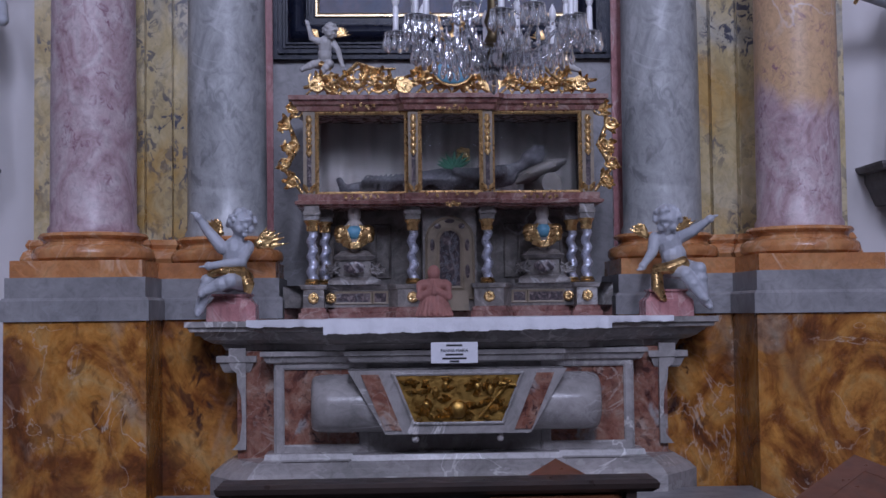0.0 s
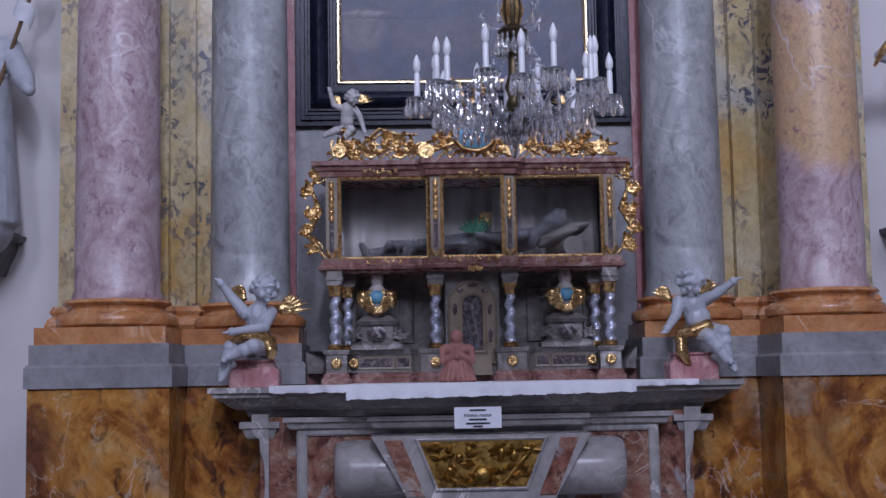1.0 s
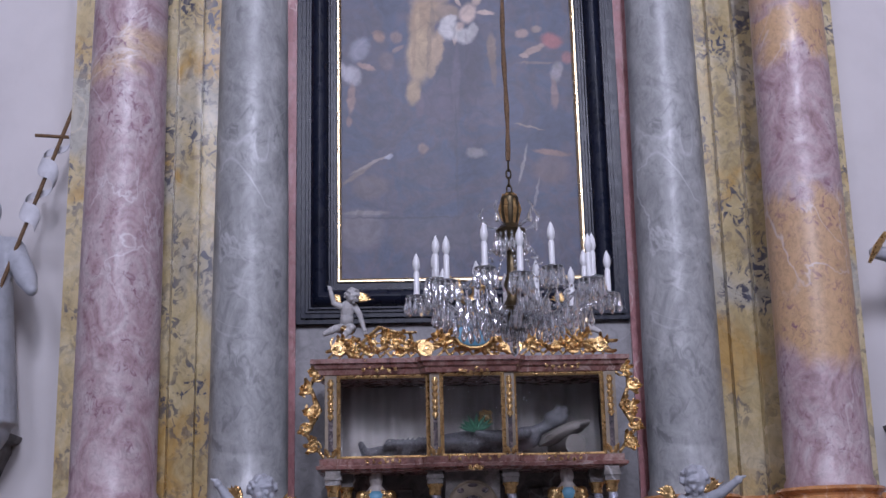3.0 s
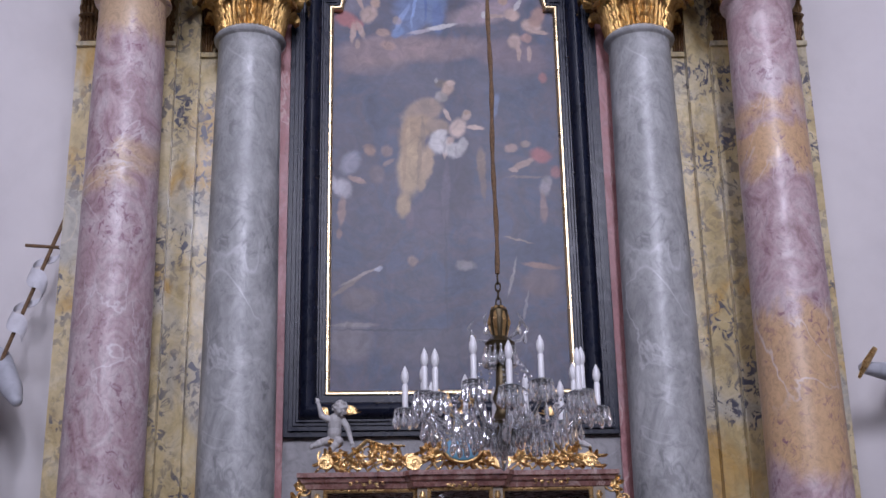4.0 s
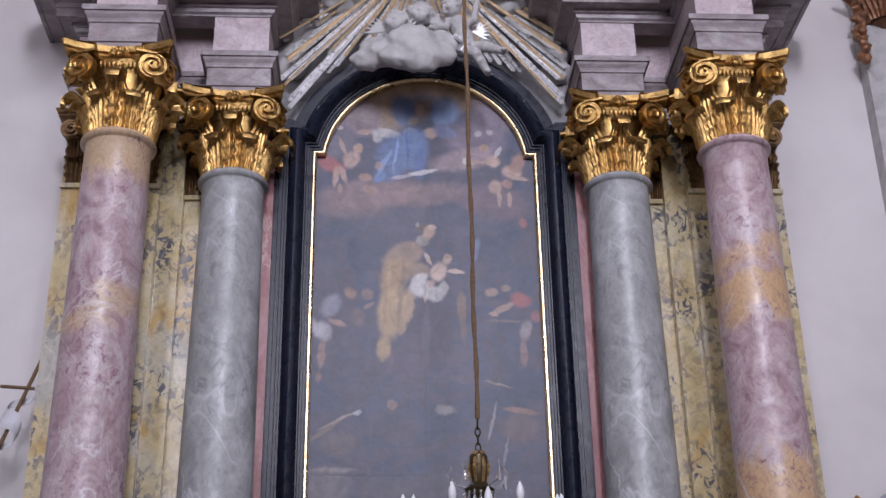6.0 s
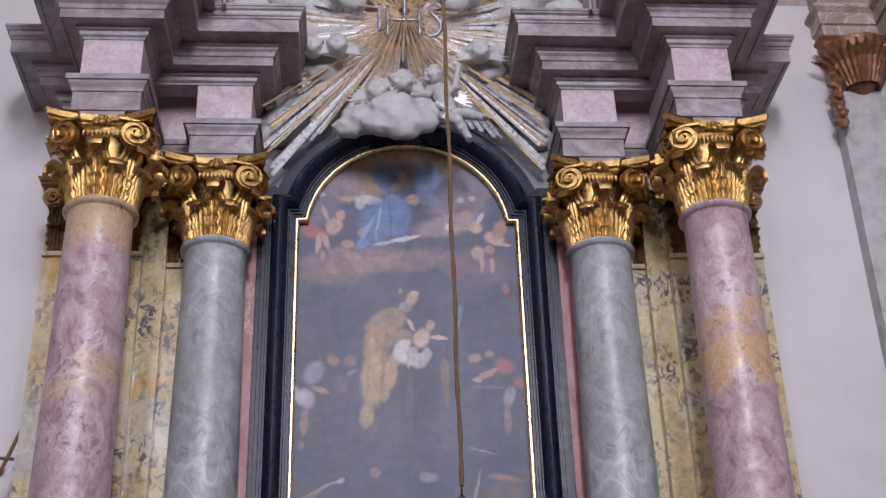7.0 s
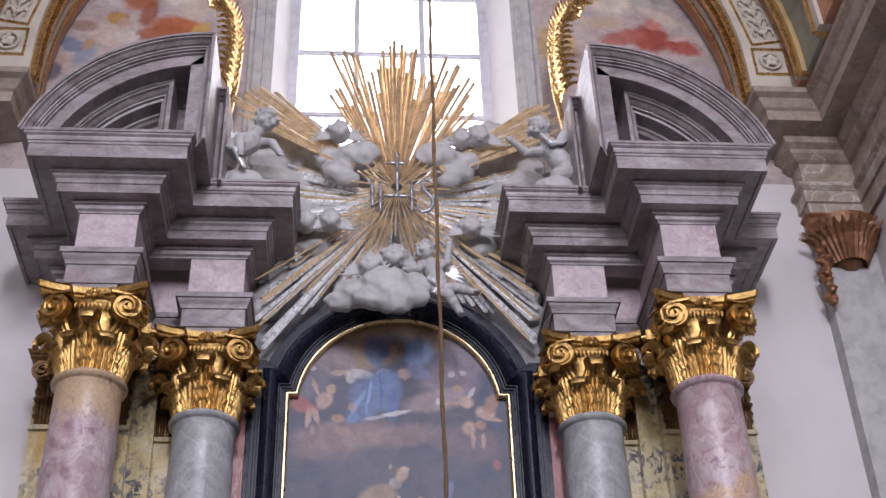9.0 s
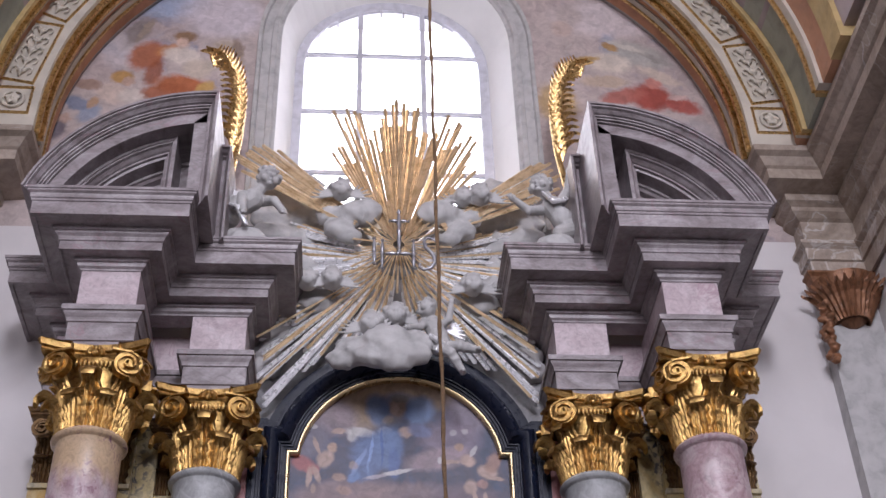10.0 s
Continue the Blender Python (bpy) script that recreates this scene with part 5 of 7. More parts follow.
# two putti seated at the ends of the altar
for s, nm in ((-1, "a"), (1, "b")):
    bm = bmesh.new()
    run(bm, [(-0.15, -0.11), (0.15, -0.11), (0.15, 0.11), (-0.15, 0.11)], [(-0.1, 0), (0.01, 0), (0.01, 0.1), (0.0, 0.115), (-0.02, 0.13), (-0.035, 0.16), (-0.02, 0.165), (-0.02, 0.18), (-0.1, 0.18)], closed=True)
    box(bm, -0.1, 0.1, -0.05, 0.05, 0.01, 0.179)
    p = tagged(obj("statue_plinth", bm, PINKSTRIP), "small pink marble plinth at the end of the altar", "plinth", "putto plinths")
    p.location = ((-1.455 if s < 0 else 1.44), 8.68, 1.396)

# joints in metres from the plinth's top
JA = dict(hip=(0.02, 0, 0.1), chest=(0.03, -0.03, 0.29), head=(0.08, -0.07, 0.455), face=(0.45, -0.85, -0.2), side=(0.92, 0.3, 0.05),
          elbow_l=(-0.145, -0.03, 0.405), hand_l=(-0.195, -0.05, 0.475), elbow_r=(0.085, -0.15, 0.2), hand_r=(-0.09, -0.22, 0.175),
          knee_l=(-0.135, -0.16, 0.075), foot_l=(-0.185, -0.2, -0.12), knee_r=(0.02, -0.24, 0.075), foot_r=(-0.16, -0.24, 0.005))
putto("putto", JA, (-1.465, 8.68, 1.585), "white seated putto with gilded wings and raised arm", 1.0,
      [((-0.07, 0.06, 0.37), (-0.6, 0.2, 0.5), (0.2, 0, 1), 0.16), ((0.14, 0.05, 0.3), (0.8, 0.1, 0.1), (0.3, 0, 1), 0.22)],
      [([(-0.12, -0.17, 0.12), (-0.03, -0.19, 0.145), (0.08, -0.13, 0.14), (0.125, -0.02, 0.1)], [0.025, 0.032, 0.04, 0.03]), ([(0.1, -0.1, 0.13), (0.13, -0.13, 0.05), (0.12, -0.13, 0.0)], [0.035, 0.04, 0.02])], group="seated putti", seed=1)
JB = dict(hip=(0.05, -0.02, 0.16), chest=(-0.01, -0.04, 0.325), head=(-0.02, -0.1, 0.455), face=(-0.3, -0.8, -0.5), side=(1, 0.1, 0.02),
          elbow_l=(-0.125, -0.09, 0.235), hand_l=(-0.185, -0.14, 0.165), elbow_r=(0.15, -0.1, 0.375), hand_r=(0.23, -0.14, 0.435),
          knee_l=(0.07, -0.2, 0.09), foot_l=(0.21, -0.22, -0.11), knee_r=(0.17, -0.17, 0.12), foot_r=(0.19, -0.2, -0.06))
putto("putto", JB, (1.46, 8.68, 1.585), "white seated putto with gilded sash and outstretched arm", 1.0,
      [((-0.12, 0.04, 0.33), (-0.7, 0.1, 0.4), (0.0, 0, 1), 0.15), ((0.06, 0.05, 0.36), (0.6, 0.1, 0.4), (0.0, 0, 1), 0.17)],
      [([(-0.12, -0.1, 0.12), (-0.02, -0.14, 0.13), (0.08, -0.13, 0.17), (0.13, -0.06, 0.14)], [0.03, 0.045, 0.04, 0.02]), ([(-0.1, -0.1, 0.1), (-0.1, -0.12, 0.0), (-0.06, -0.12, -0.08)], [0.04, 0.045, 0.02])], group="seated putti", seed=2)
# two small putti on the shrine's crest
JC = dict(hip=(0, 0, 0.14), chest=(0.01, -0.05, 0.32), head=(0.06, -0.1, 0.42), face=(0.5, -0.6, -0.4), side=(0.9, 0.2, 0),
          elbow_l=(-0.12, -0.06, 0.36), hand_l=(-0.15, -0.08, 0.47), elbow_r=(0.13, -0.08, 0.24), hand_r=(0.17, -0.1, 0.1),
          knee_l=(-0.1, -0.1, 0.1), foot_l=(-0.21, -0.1, 0.05), knee_r=(0.05, -0.14, 0.1), foot_r=(-0.05, -0.14, -0.02))
putto("putto", JC, (-0.85, 8.96, 3.08), "small pale putto with gilded wing above the shrine", 0.8,
      [((0.1, 0.03, 0.38), (0.9, 0, 0.2), (0, 0, 1), 0.15), ((-0.06, 0.03, 0.36), (-0.6, 0, 0.6), (0.2, 0, 1), 0.13)], [([(-0.04, -0.12, 0.1), (0.06, -0.1, 0.06)], [0.03, 0.03])], STUCCO, group="crest putti", seed=3, scale=0.72)
JD = {k: ((-v[0], v[1], v[2]) if k not in ("side",) else v) for k, v in JC.items()}
JD = {k.replace("_l", "_x").replace("_r", "_l").replace("_x", "_r"): v for k, v in JD.items()}
putto("putto", JD, (0.76, 8.93, 3.06), "small pale putto with gilded wing above the shrine", 0.75,
      [((-0.1, 0.03, 0.38), (-0.9, 0, 0.2), (0, 0, 1), 0.15)], [([(0.04, -0.12, 0.1), (-0.06, -0.1, 0.06)], [0.03, 0.03])], STUCCO, group="crest putti", seed=4, scale=0.7)
putto("gilded_putto", JC, (0.02, 8.98, 3.05), "small gilded putto on the top of the shrine", 0.65, [((-0.06, 0.03, 0.38), (-0.8, 0, 0.3), (0.2, 0, 1), 0.2)], [], GOLD, GOLD, seed=5, scale=0.9)

# ---- altar painting: soft patches of colour on a dark ground ----
def painted(name, ground, patches, rough=0.45, plane_y=9.69, warp=0.07, nscale=3.0, grain=0.35, soft=0.62):
    """A painted surface: a cloudy ground with soft patches (x, z, half width, half height, tilt, colour, strength)."""
    m, nt, bs = mat(name)
    tc = nt.nodes.new("ShaderNodeTexCoord")
    nz = node(nt, "ShaderNodeTexNoise", Scale=5.0, Detail=5.0, Roughness=0.6)
    nt.links.new(tc.outputs["Object"], nz.inputs["Vector"])
    sub = nt.nodes.new("ShaderNodeVectorMath")
    sub.operation = "MULTIPLY_ADD"
    nt.links.new(nz.outputs["Color"], sub.inputs[0])
    sub.inputs[1].default_value = (warp, 0, warp)
    nt.links.new(tc.outputs["Object"], sub.inputs[2])
    off = nt.nodes.new("ShaderNodeVectorMath")
    off.operation = "ADD"
    nt.links.new(sub.outputs[0], off.inputs[0])
    off.inputs[1].default_value = (-warp / 2, 0, -warp / 2)
    nz2 = node(nt, "ShaderNodeTexNoise", Scale=17.0, Detail=4.0, Roughness=0.6)
    nt.links.new(tc.outputs["Object"], nz2.inputs["Vector"])
    off2 = nt.nodes.new("ShaderNodeVectorMath")
    off2.operation = "MULTIPLY_ADD"
    nt.links.new(nz2.outputs["Color"], off2.inputs[0])
    off2.inputs[1].default_value = (warp * 0.8, 0, warp * 0.8)
    nt.links.new(off.outputs[0], off2.inputs[2])
    off3 = nt.nodes.new("ShaderNodeVectorMath")
    off3.operation = "ADD"
    nt.links.new(off2.outputs[0], off3.inputs[0])
    off3.inputs[1].default_value = (-warp * 0.4, 0, -warp * 0.4)
    co = off3.outputs[0]
    col = ramp(nt, noise_tex(nt, co, nscale, 6, 0.6, 1.0), ground)
    for x, z, rx, rz, tilt, c, s in patches:
        mp = nt.nodes.new("ShaderNodeMapping")
        mp.vector_type = "TEXTURE"
        mp.inputs["Location"].default_value = (x, plane_y, z)
        mp.inputs["Rotation"].default_value = (0, radians(tilt), 0)
        mp.inputs["Scale"].default_value = (rx, 10, rz)
        nt.links.new(co, mp.inputs[0])
        ln = nt.nodes.new("ShaderNodeVectorMath")
        ln.operation = "LENGTH"
        nt.links.new(mp.outputs[0], ln.inputs[0])
        mr = nt.nodes.new("ShaderNodeMapRange")
        mr.interpolation_type = "SMOOTHSTEP"
        for k, v in ((1, 1.22), (2, soft), (3, 0.0), (4, s)):
            mr.inputs[k].default_value = v
        nt.links.new(ln.outputs["Value"], mr.inputs[0])
        col = mix(nt, mr.outputs[0], col, c)
    fine = noise_tex(nt, co, 9, 7, 0.65, 0.8)
    col = mix(nt, grain, col, mix(nt, 1.0, col, ramp(nt, fine, [(0.35, 0.45), (0.65, 1.5)]), "MULTIPLY"))
    nt.links.new(col, bs.inputs["Base Color"])
    bs.inputs["Roughness"].default_value = rough
    bump(nt, bs, noise_tex(nt, tc.outputs["Object"], 25, 5), 0.12, 0.01)
    return m


P = []
put = lambda *a: P.append(a)
AMBER = (0.42, 0.3, 0.2)
VIOLET = (0.2, 0.16, 0.2)
BLUE_ROBE = (0.09, 0.14, 0.28)
MANTLE = (0.12, 0.18, 0.32)
CLOUD_PINK = (0.24, 0.16, 0.16)
FLESH = (0.4, 0.28, 0.23)
CHILD = (0.48, 0.36, 0.3)
RED_CLOTH = (0.3, 0.09, 0.09)
LINEN = (0.5, 0.48, 0.48)
CLOAK = (0.3, 0.2, 0.11)
CLOAK_LIGHT = (0.38, 0.27, 0.15)
DEEP = (0.05, 0.045, 0.075)
put(-0.40, 7.48, 0.459, 0.288, 0, AMBER, 0.85)
put(0.23, 7.59, 0.330, 0.192, 0, AMBER, 0.8)
put(-0.10, 7.65, 0.550, 0.130, 0, AMBER, 0.9)
put(-0.58, 7.35, 0.243, 0.189, 20, VIOLET, 0.8)
put(0.59, 7.40, 0.220, 0.256, 0, VIOLET, 0.8)
put(-0.80, 7.10, 0.216, 0.183, 0, (0.16, 0.14, 0.18), 0.7)
put(0.44, 7.12, 0.270, 0.186, 0, (0.2, 0.15, 0.2), 0.7)
put(-0.47, 6.59, 0.450, 0.150, -5, CLOUD_PINK, 0.75)
put(0.00, 6.59, 0.398, 0.118, -6, CLOUD_PINK, 0.6)
put(0.33, 6.93, 0.297, 0.107, -12, (0.3, 0.22, 0.24), 0.75)
put(-0.60, 6.44, 0.312, 0.089, 0, (0.22, 0.15, 0.15), 0.6)
put(0.58, 6.51, 0.318, 0.177, 10, (0.17, 0.11, 0.13), 0.6)
put(0.00, 6.33, 0.780, 0.148, 0, (0.07, 0.07, 0.11), 0.6)
put(-0.19, 7.41, 0.103, 0.173, -10, MANTLE, 0.9)
put(0.18, 7.41, 0.132, 0.158, 20, MANTLE, 0.9)
put(-0.01, 7.46, 0.165, 0.142, 0, (0.1, 0.15, 0.3), 0.7)
put(-0.01, 7.44, 0.082, 0.113, 0, (0.26, 0.18, 0.14), 0.95)
put(0.00, 7.53, 0.088, 0.051, 0, (0.13, 0.1, 0.09), 0.85)
put(-0.04, 7.42, 0.044, 0.063, 0, (0.42, 0.3, 0.25), 0.85)
put(-0.10, 7.31, 0.059, 0.044, -30, (0.34, 0.27, 0.22), 0.6)
put(-0.33, 7.18, 0.146, 0.050, 10, LINEN, 0.85)
put(-0.40, 7.15, 0.054, 0.068, 20, LINEN, 0.7)
put(-0.12, 7.20, 0.059, 0.043, 0, (0.45, 0.44, 0.48), 0.7)
put(-0.52, 7.20, 0.065, 0.031, 0, FLESH, 0.85)
put(0.05, 7.19, 0.070, 0.057, -20, FLESH, 0.85)
put(0.17, 7.21, 0.108, 0.069, 20, (0.12, 0.14, 0.26), 0.8)
put(-0.21, 7.00, 0.212, 0.183, -5, BLUE_ROBE, 0.95)
put(-0.10, 7.05, 0.135, 0.217, 0, (0.1, 0.16, 0.31), 0.9)
put(-0.29, 6.83, 0.162, 0.107, -35, BLUE_ROBE, 0.9)
put(-0.39, 6.75, 0.064, 0.042, -40, (0.1, 0.17, 0.34), 0.9)
put(-0.25, 6.98, 0.016, 0.183, 8, (0.2, 0.3, 0.55), 0.8)
put(-0.15, 7.05, 0.013, 0.186, 0, (0.05, 0.1, 0.28), 0.8)
put(-0.35, 6.89, 0.022, 0.152, 25, (0.2, 0.28, 0.5), 0.7)
put(-0.05, 6.89, 0.053, 0.152, 0, (0.07, 0.12, 0.3), 0.7)
put(-0.02, 6.81, 0.133, 0.024, -12, LINEN, 0.85)
put(-0.21, 6.76, 0.106, 0.018, -12, (0.4, 0.36, 0.4), 0.7)
put(-0.57, 7.03, 0.042, 0.056, 0, (0.36, 0.24, 0.18), 0.95)
put(-0.63, 6.92, 0.070, 0.091, 30, FLESH, 0.9)
put(-0.70, 7.05, 0.021, 0.093, -20, FLESH, 0.85)
put(-0.82, 6.88, 0.101, 0.073, 20, RED_CLOTH, 0.9)
put(-0.74, 6.83, 0.065, 0.055, 0, (0.36, 0.12, 0.12), 0.85)
put(-0.76, 6.75, 0.027, 0.102, 5, FLESH, 0.85)
put(-0.70, 6.78, 0.026, 0.091, -20, FLESH, 0.8)
put(-0.72, 6.64, 0.021, 0.048, 0, FLESH, 0.7)
put(-0.51, 6.75, 0.058, 0.043, 0, (0.34, 0.22, 0.17), 0.75)
put(-0.47, 6.63, 0.069, 0.042, 20, (0.32, 0.2, 0.16), 0.7)
put(-0.39, 6.86, 0.042, 0.043, 0, (0.3, 0.22, 0.18), 0.6)
put(-0.73, 7.24, 0.027, 0.025, 0, LINEN, 0.6)
put(0.51, 7.05, 0.043, 0.043, 0, (0.34, 0.22, 0.16), 0.9)
put(0.58, 6.92, 0.069, 0.061, 30, FLESH, 0.9)
put(0.44, 6.91, 0.081, 0.021, -5, FLESH, 0.85)
put(0.34, 6.92, 0.027, 0.037, 0, LINEN, 0.7)
put(0.63, 7.01, 0.022, 0.062, 30, LINEN, 0.7)
put(0.74, 6.81, 0.092, 0.067, 20, FLESH, 0.9)
put(0.82, 6.75, 0.070, 0.021, 10, FLESH, 0.85)
put(0.59, 6.67, 0.059, 0.072, 20, FLESH, 0.8)
put(0.62, 6.57, 0.021, 0.083, 0, FLESH, 0.8)
put(0.71, 6.55, 0.021, 0.077, 0, FLESH, 0.75)
put(0.79, 6.90, 0.065, 0.110, 20, (0.3, 0.17, 0.13), 0.8)
put(0.69, 6.70, 0.053, 0.043, 0, (0.36, 0.2, 0.17), 0.8)
put(0.46, 7.19, 0.033, 0.031, 0, LINEN, 0.5)
put(0.56, 7.20, 0.032, 0.031, 0, LINEN, 0.55)
put(0.82, 6.33, 0.037, 0.053, 0, (0.34, 0.12, 0.1), 0.6)
put(-0.20, 6.01, 0.182, 0.114, -30, (0.28, 0.2, 0.14), 0.95)
put(-0.13, 6.06, 0.104, 0.086, 0, (0.24, 0.17, 0.13), 0.9)
put(-0.03, 6.16, 0.052, 0.052, 20, (0.28, 0.25, 0.23), 0.85)
put(-0.03, 6.28, 0.052, 0.041, -20, (0.09, 0.07, 0.06), 0.9)
put(0.03, 6.24, 0.052, 0.075, 10, (0.44, 0.31, 0.24), 0.95)
put(0.05, 6.28, 0.037, 0.029, 0, (0.5, 0.37, 0.3), 0.8)
put(-0.01, 6.15, 0.042, 0.041, 0, (0.24, 0.21, 0.2), 0.8)
put(-0.07, 6.30, 0.016, 0.024, 0, (0.3, 0.28, 0.28), 0.6)
put(-0.01, 5.37, 0.175, 0.357, 0, DEEP, 0.85)
put(-0.14, 5.12, 0.150, 0.212, 4, (0.07, 0.055, 0.09), 0.75)
put(-0.01, 5.29, 0.035, 0.297, 2, (0.1, 0.085, 0.13), 0.7)
put(0.14, 5.45, 0.077, 0.330, -3, DEEP, 0.8)
put(-0.30, 5.10, 0.035, 0.132, 0, (0.1, 0.07, 0.1), 0.6)
put(0.28, 5.56, 0.041, 0.140, 0, (0.2, 0.13, 0.08), 0.7)
put(0.29, 5.39, 0.025, 0.162, -3, (0.16, 0.1, 0.07), 0.6)
put(-0.28, 5.78, 0.107, 0.196, 0, CLOAK, 0.95)
put(-0.21, 5.89, 0.130, 0.112, 0, CLOAK, 0.8)
put(-0.31, 5.78, 0.021, 0.171, 5, (0.4, 0.28, 0.16), 0.7)
put(-0.18, 5.81, 0.020, 0.171, 0, (0.17, 0.12, 0.08), 0.7)
put(-0.06, 5.89, 0.102, 0.073, 30, (0.24, 0.17, 0.12), 0.85)
put(-0.29, 5.52, 0.112, 0.261, 5, CLOAK_LIGHT, 0.95)
put(-0.35, 5.20, 0.060, 0.108, 10, CLOAK_LIGHT, 0.9)
put(-0.16, 5.56, 0.056, 0.165, 8, (0.4, 0.28, 0.17), 0.9)
put(-0.20, 5.39, 0.035, 0.081, 10, (0.34, 0.24, 0.14), 0.8)
put(-0.22, 5.61, 0.020, 0.220, 4, (0.2, 0.14, 0.09), 0.75)
put(-0.34, 5.56, 0.015, 0.247, 4, (0.28, 0.19, 0.11), 0.7)
put(0.17, 5.99, 0.044, 0.051, 0, (0.44, 0.33, 0.27), 0.95)
put(0.17, 6.01, 0.036, 0.023, 0, (0.3, 0.2, 0.14), 0.7)
put(0.10, 5.88, 0.068, 0.091, 20, (0.5, 0.38, 0.32), 0.95)
put(0.01, 5.99, 0.018, 0.064, -25, CHILD, 0.9)
put(0.25, 5.88, 0.078, 0.023, 8, CHILD, 0.9)
put(0.02, 5.75, 0.062, 0.039, -40, CHILD, 0.9)
put(-0.01, 5.66, 0.020, 0.060, 10, CHILD, 0.85)
put(-0.06, 5.75, 0.073, 0.112, 10, LINEN, 0.95)
put(0.06, 5.68, 0.102, 0.067, 0, LINEN, 0.85)
put(0.14, 5.73, 0.042, 0.067, 0, LINEN, 0.8)
put(-0.03, 5.84, 0.046, 0.034, 0, LINEN, 0.8)
put(-0.01, 5.72, 0.010, 0.084, 8, (0.3, 0.28, 0.29), 0.7)
put(0.08, 5.66, 0.010, 0.056, -5, (0.3, 0.28, 0.29), 0.7)
put(0.41, 6.07, 0.036, 0.114, 10, (0.16, 0.22, 0.36), 0.5)
put(-0.62, 5.67, 0.051, 0.045, 0, (0.3, 0.18, 0.13), 0.85)
put(-0.63, 5.71, 0.046, 0.022, 0, (0.2, 0.12, 0.09), 0.7)
put(-0.78, 5.57, 0.077, 0.110, 25, (0.24, 0.24, 0.3), 0.75)
put(-0.72, 5.42, 0.075, 0.027, 25, (0.34, 0.22, 0.18), 0.8)
put(-0.83, 5.35, 0.075, 0.097, -20, (0.42, 0.4, 0.44), 0.75)
put(-0.92, 5.40, 0.041, 0.071, 0, (0.36, 0.35, 0.4), 0.7)
put(-0.84, 5.15, 0.035, 0.132, 5, (0.27, 0.17, 0.14), 0.75)
put(-0.86, 4.96, 0.025, 0.052, 0, (0.25, 0.15, 0.12), 0.6)
put(-0.48, 5.67, 0.046, 0.056, 0, (0.22, 0.14, 0.12), 0.7)
put(-0.56, 5.47, 0.066, 0.083, 0, (0.16, 0.11, 0.11), 0.6)
put(-0.47, 5.57, 0.055, 0.022, -30, (0.26, 0.17, 0.14), 0.6)
put(0.53, 5.69, 0.057, 0.039, -15, (0.32, 0.21, 0.17), 0.75)
put(0.65, 5.73, 0.041, 0.034, 0, (0.34, 0.24, 0.18), 0.6)
put(0.62, 5.55, 0.102, 0.028, -25, (0.38, 0.26, 0.21), 0.8)
put(0.54, 5.50, 0.041, 0.022, 0, FLESH, 0.75)
put(0.77, 5.63, 0.092, 0.073, 10, RED_CLOTH, 0.85)
put(0.88, 5.48, 0.047, 0.056, 0, (0.27, 0.1, 0.1), 0.7)
put(0.80, 5.36, 0.051, 0.092, 10, (0.32, 0.28, 0.29), 0.7)
put(0.77, 5.18, 0.031, 0.135, 0, (0.24, 0.15, 0.13), 0.7)
put(0.63, 5.44, 0.153, 0.013, 0, (0.18, 0.13, 0.12), 0.7)
put(0.56, 4.90, 0.125, 0.010, 15, (0.28, 0.22, 0.18), 0.7)
put(-0.28, 4.73, 0.044, 0.046, 0, (0.3, 0.2, 0.16), 0.7)
put(0.14, 4.69, 0.083, 0.047, 0, (0.24, 0.22, 0.22), 0.7)
put(-0.69, 4.61, 0.184, 0.015, -28, (0.3, 0.25, 0.23), 0.75)
put(-0.80, 4.52, 0.144, 0.020, -35, (0.2, 0.15, 0.12), 0.7)
put(-0.55, 4.67, 0.039, 0.020, -20, (0.36, 0.38, 0.46), 0.7)
put(-0.70, 4.42, 0.147, 0.100, 0, (0.13, 0.1, 0.1), 0.6)
put(-0.77, 4.08, 0.192, 0.171, 0, (0.15, 0.13, 0.14), 0.65)
put(-0.74, 4.21, 0.192, 0.020, 0, (0.22, 0.19, 0.19), 0.6)
put(0.50, 4.59, 0.012, 0.166, 15, (0.3, 0.28, 0.27), 0.7)
put(0.73, 4.68, 0.150, 0.026, 8, (0.28, 0.16, 0.11), 0.7)
put(0.72, 4.55, 0.147, 0.130, 0, (0.13, 0.085, 0.08), 0.6)
put(0.60, 4.36, 0.012, 0.128, 12, (0.24, 0.22, 0.24), 0.6)
put(-0.46, 4.17, 0.480, 0.010, 0, (0.02, 0.02, 0.035), 0.6)
put(0.02, 4.04, 0.705, 0.147, 0, (0.1, 0.09, 0.11), 0.4)
put(-0.02, 4.65, 0.012, 0.510, 0, (0.03, 0.03, 0.05), 0.5)
# dark painted ground; its blue cast includes glare on the canvas, put into the colour
GROUND = [(0.28, (0.016, 0.022, 0.055)), (0.42, (0.035, 0.05, 0.1)), (0.55, (0.062, 0.056, 0.088)), (0.66, (0.045, 0.058, 0.112)), (0.8, (0.11, 0.085, 0.11))]
reach = lambda q: max(q[2], q[3]) * 1.2 + 0.05
bands = list(zip((9.0,) + CUTS, CUTS + (0.0,)))
canvas.data.materials.clear()
for top, low in bands:
    canvas.data.materials.append(painted("altar_canvas", GROUND, [q for q in P if q[1] - reach(q) < top and q[1] + reach(q) > low], warp=0.045, nscale=2.4, grain=0.45))
for f in canvas.data.polygons:
    f.material_index = next(k for k, (top, low) in enumerate(bands) if low <= f.center.z < top)

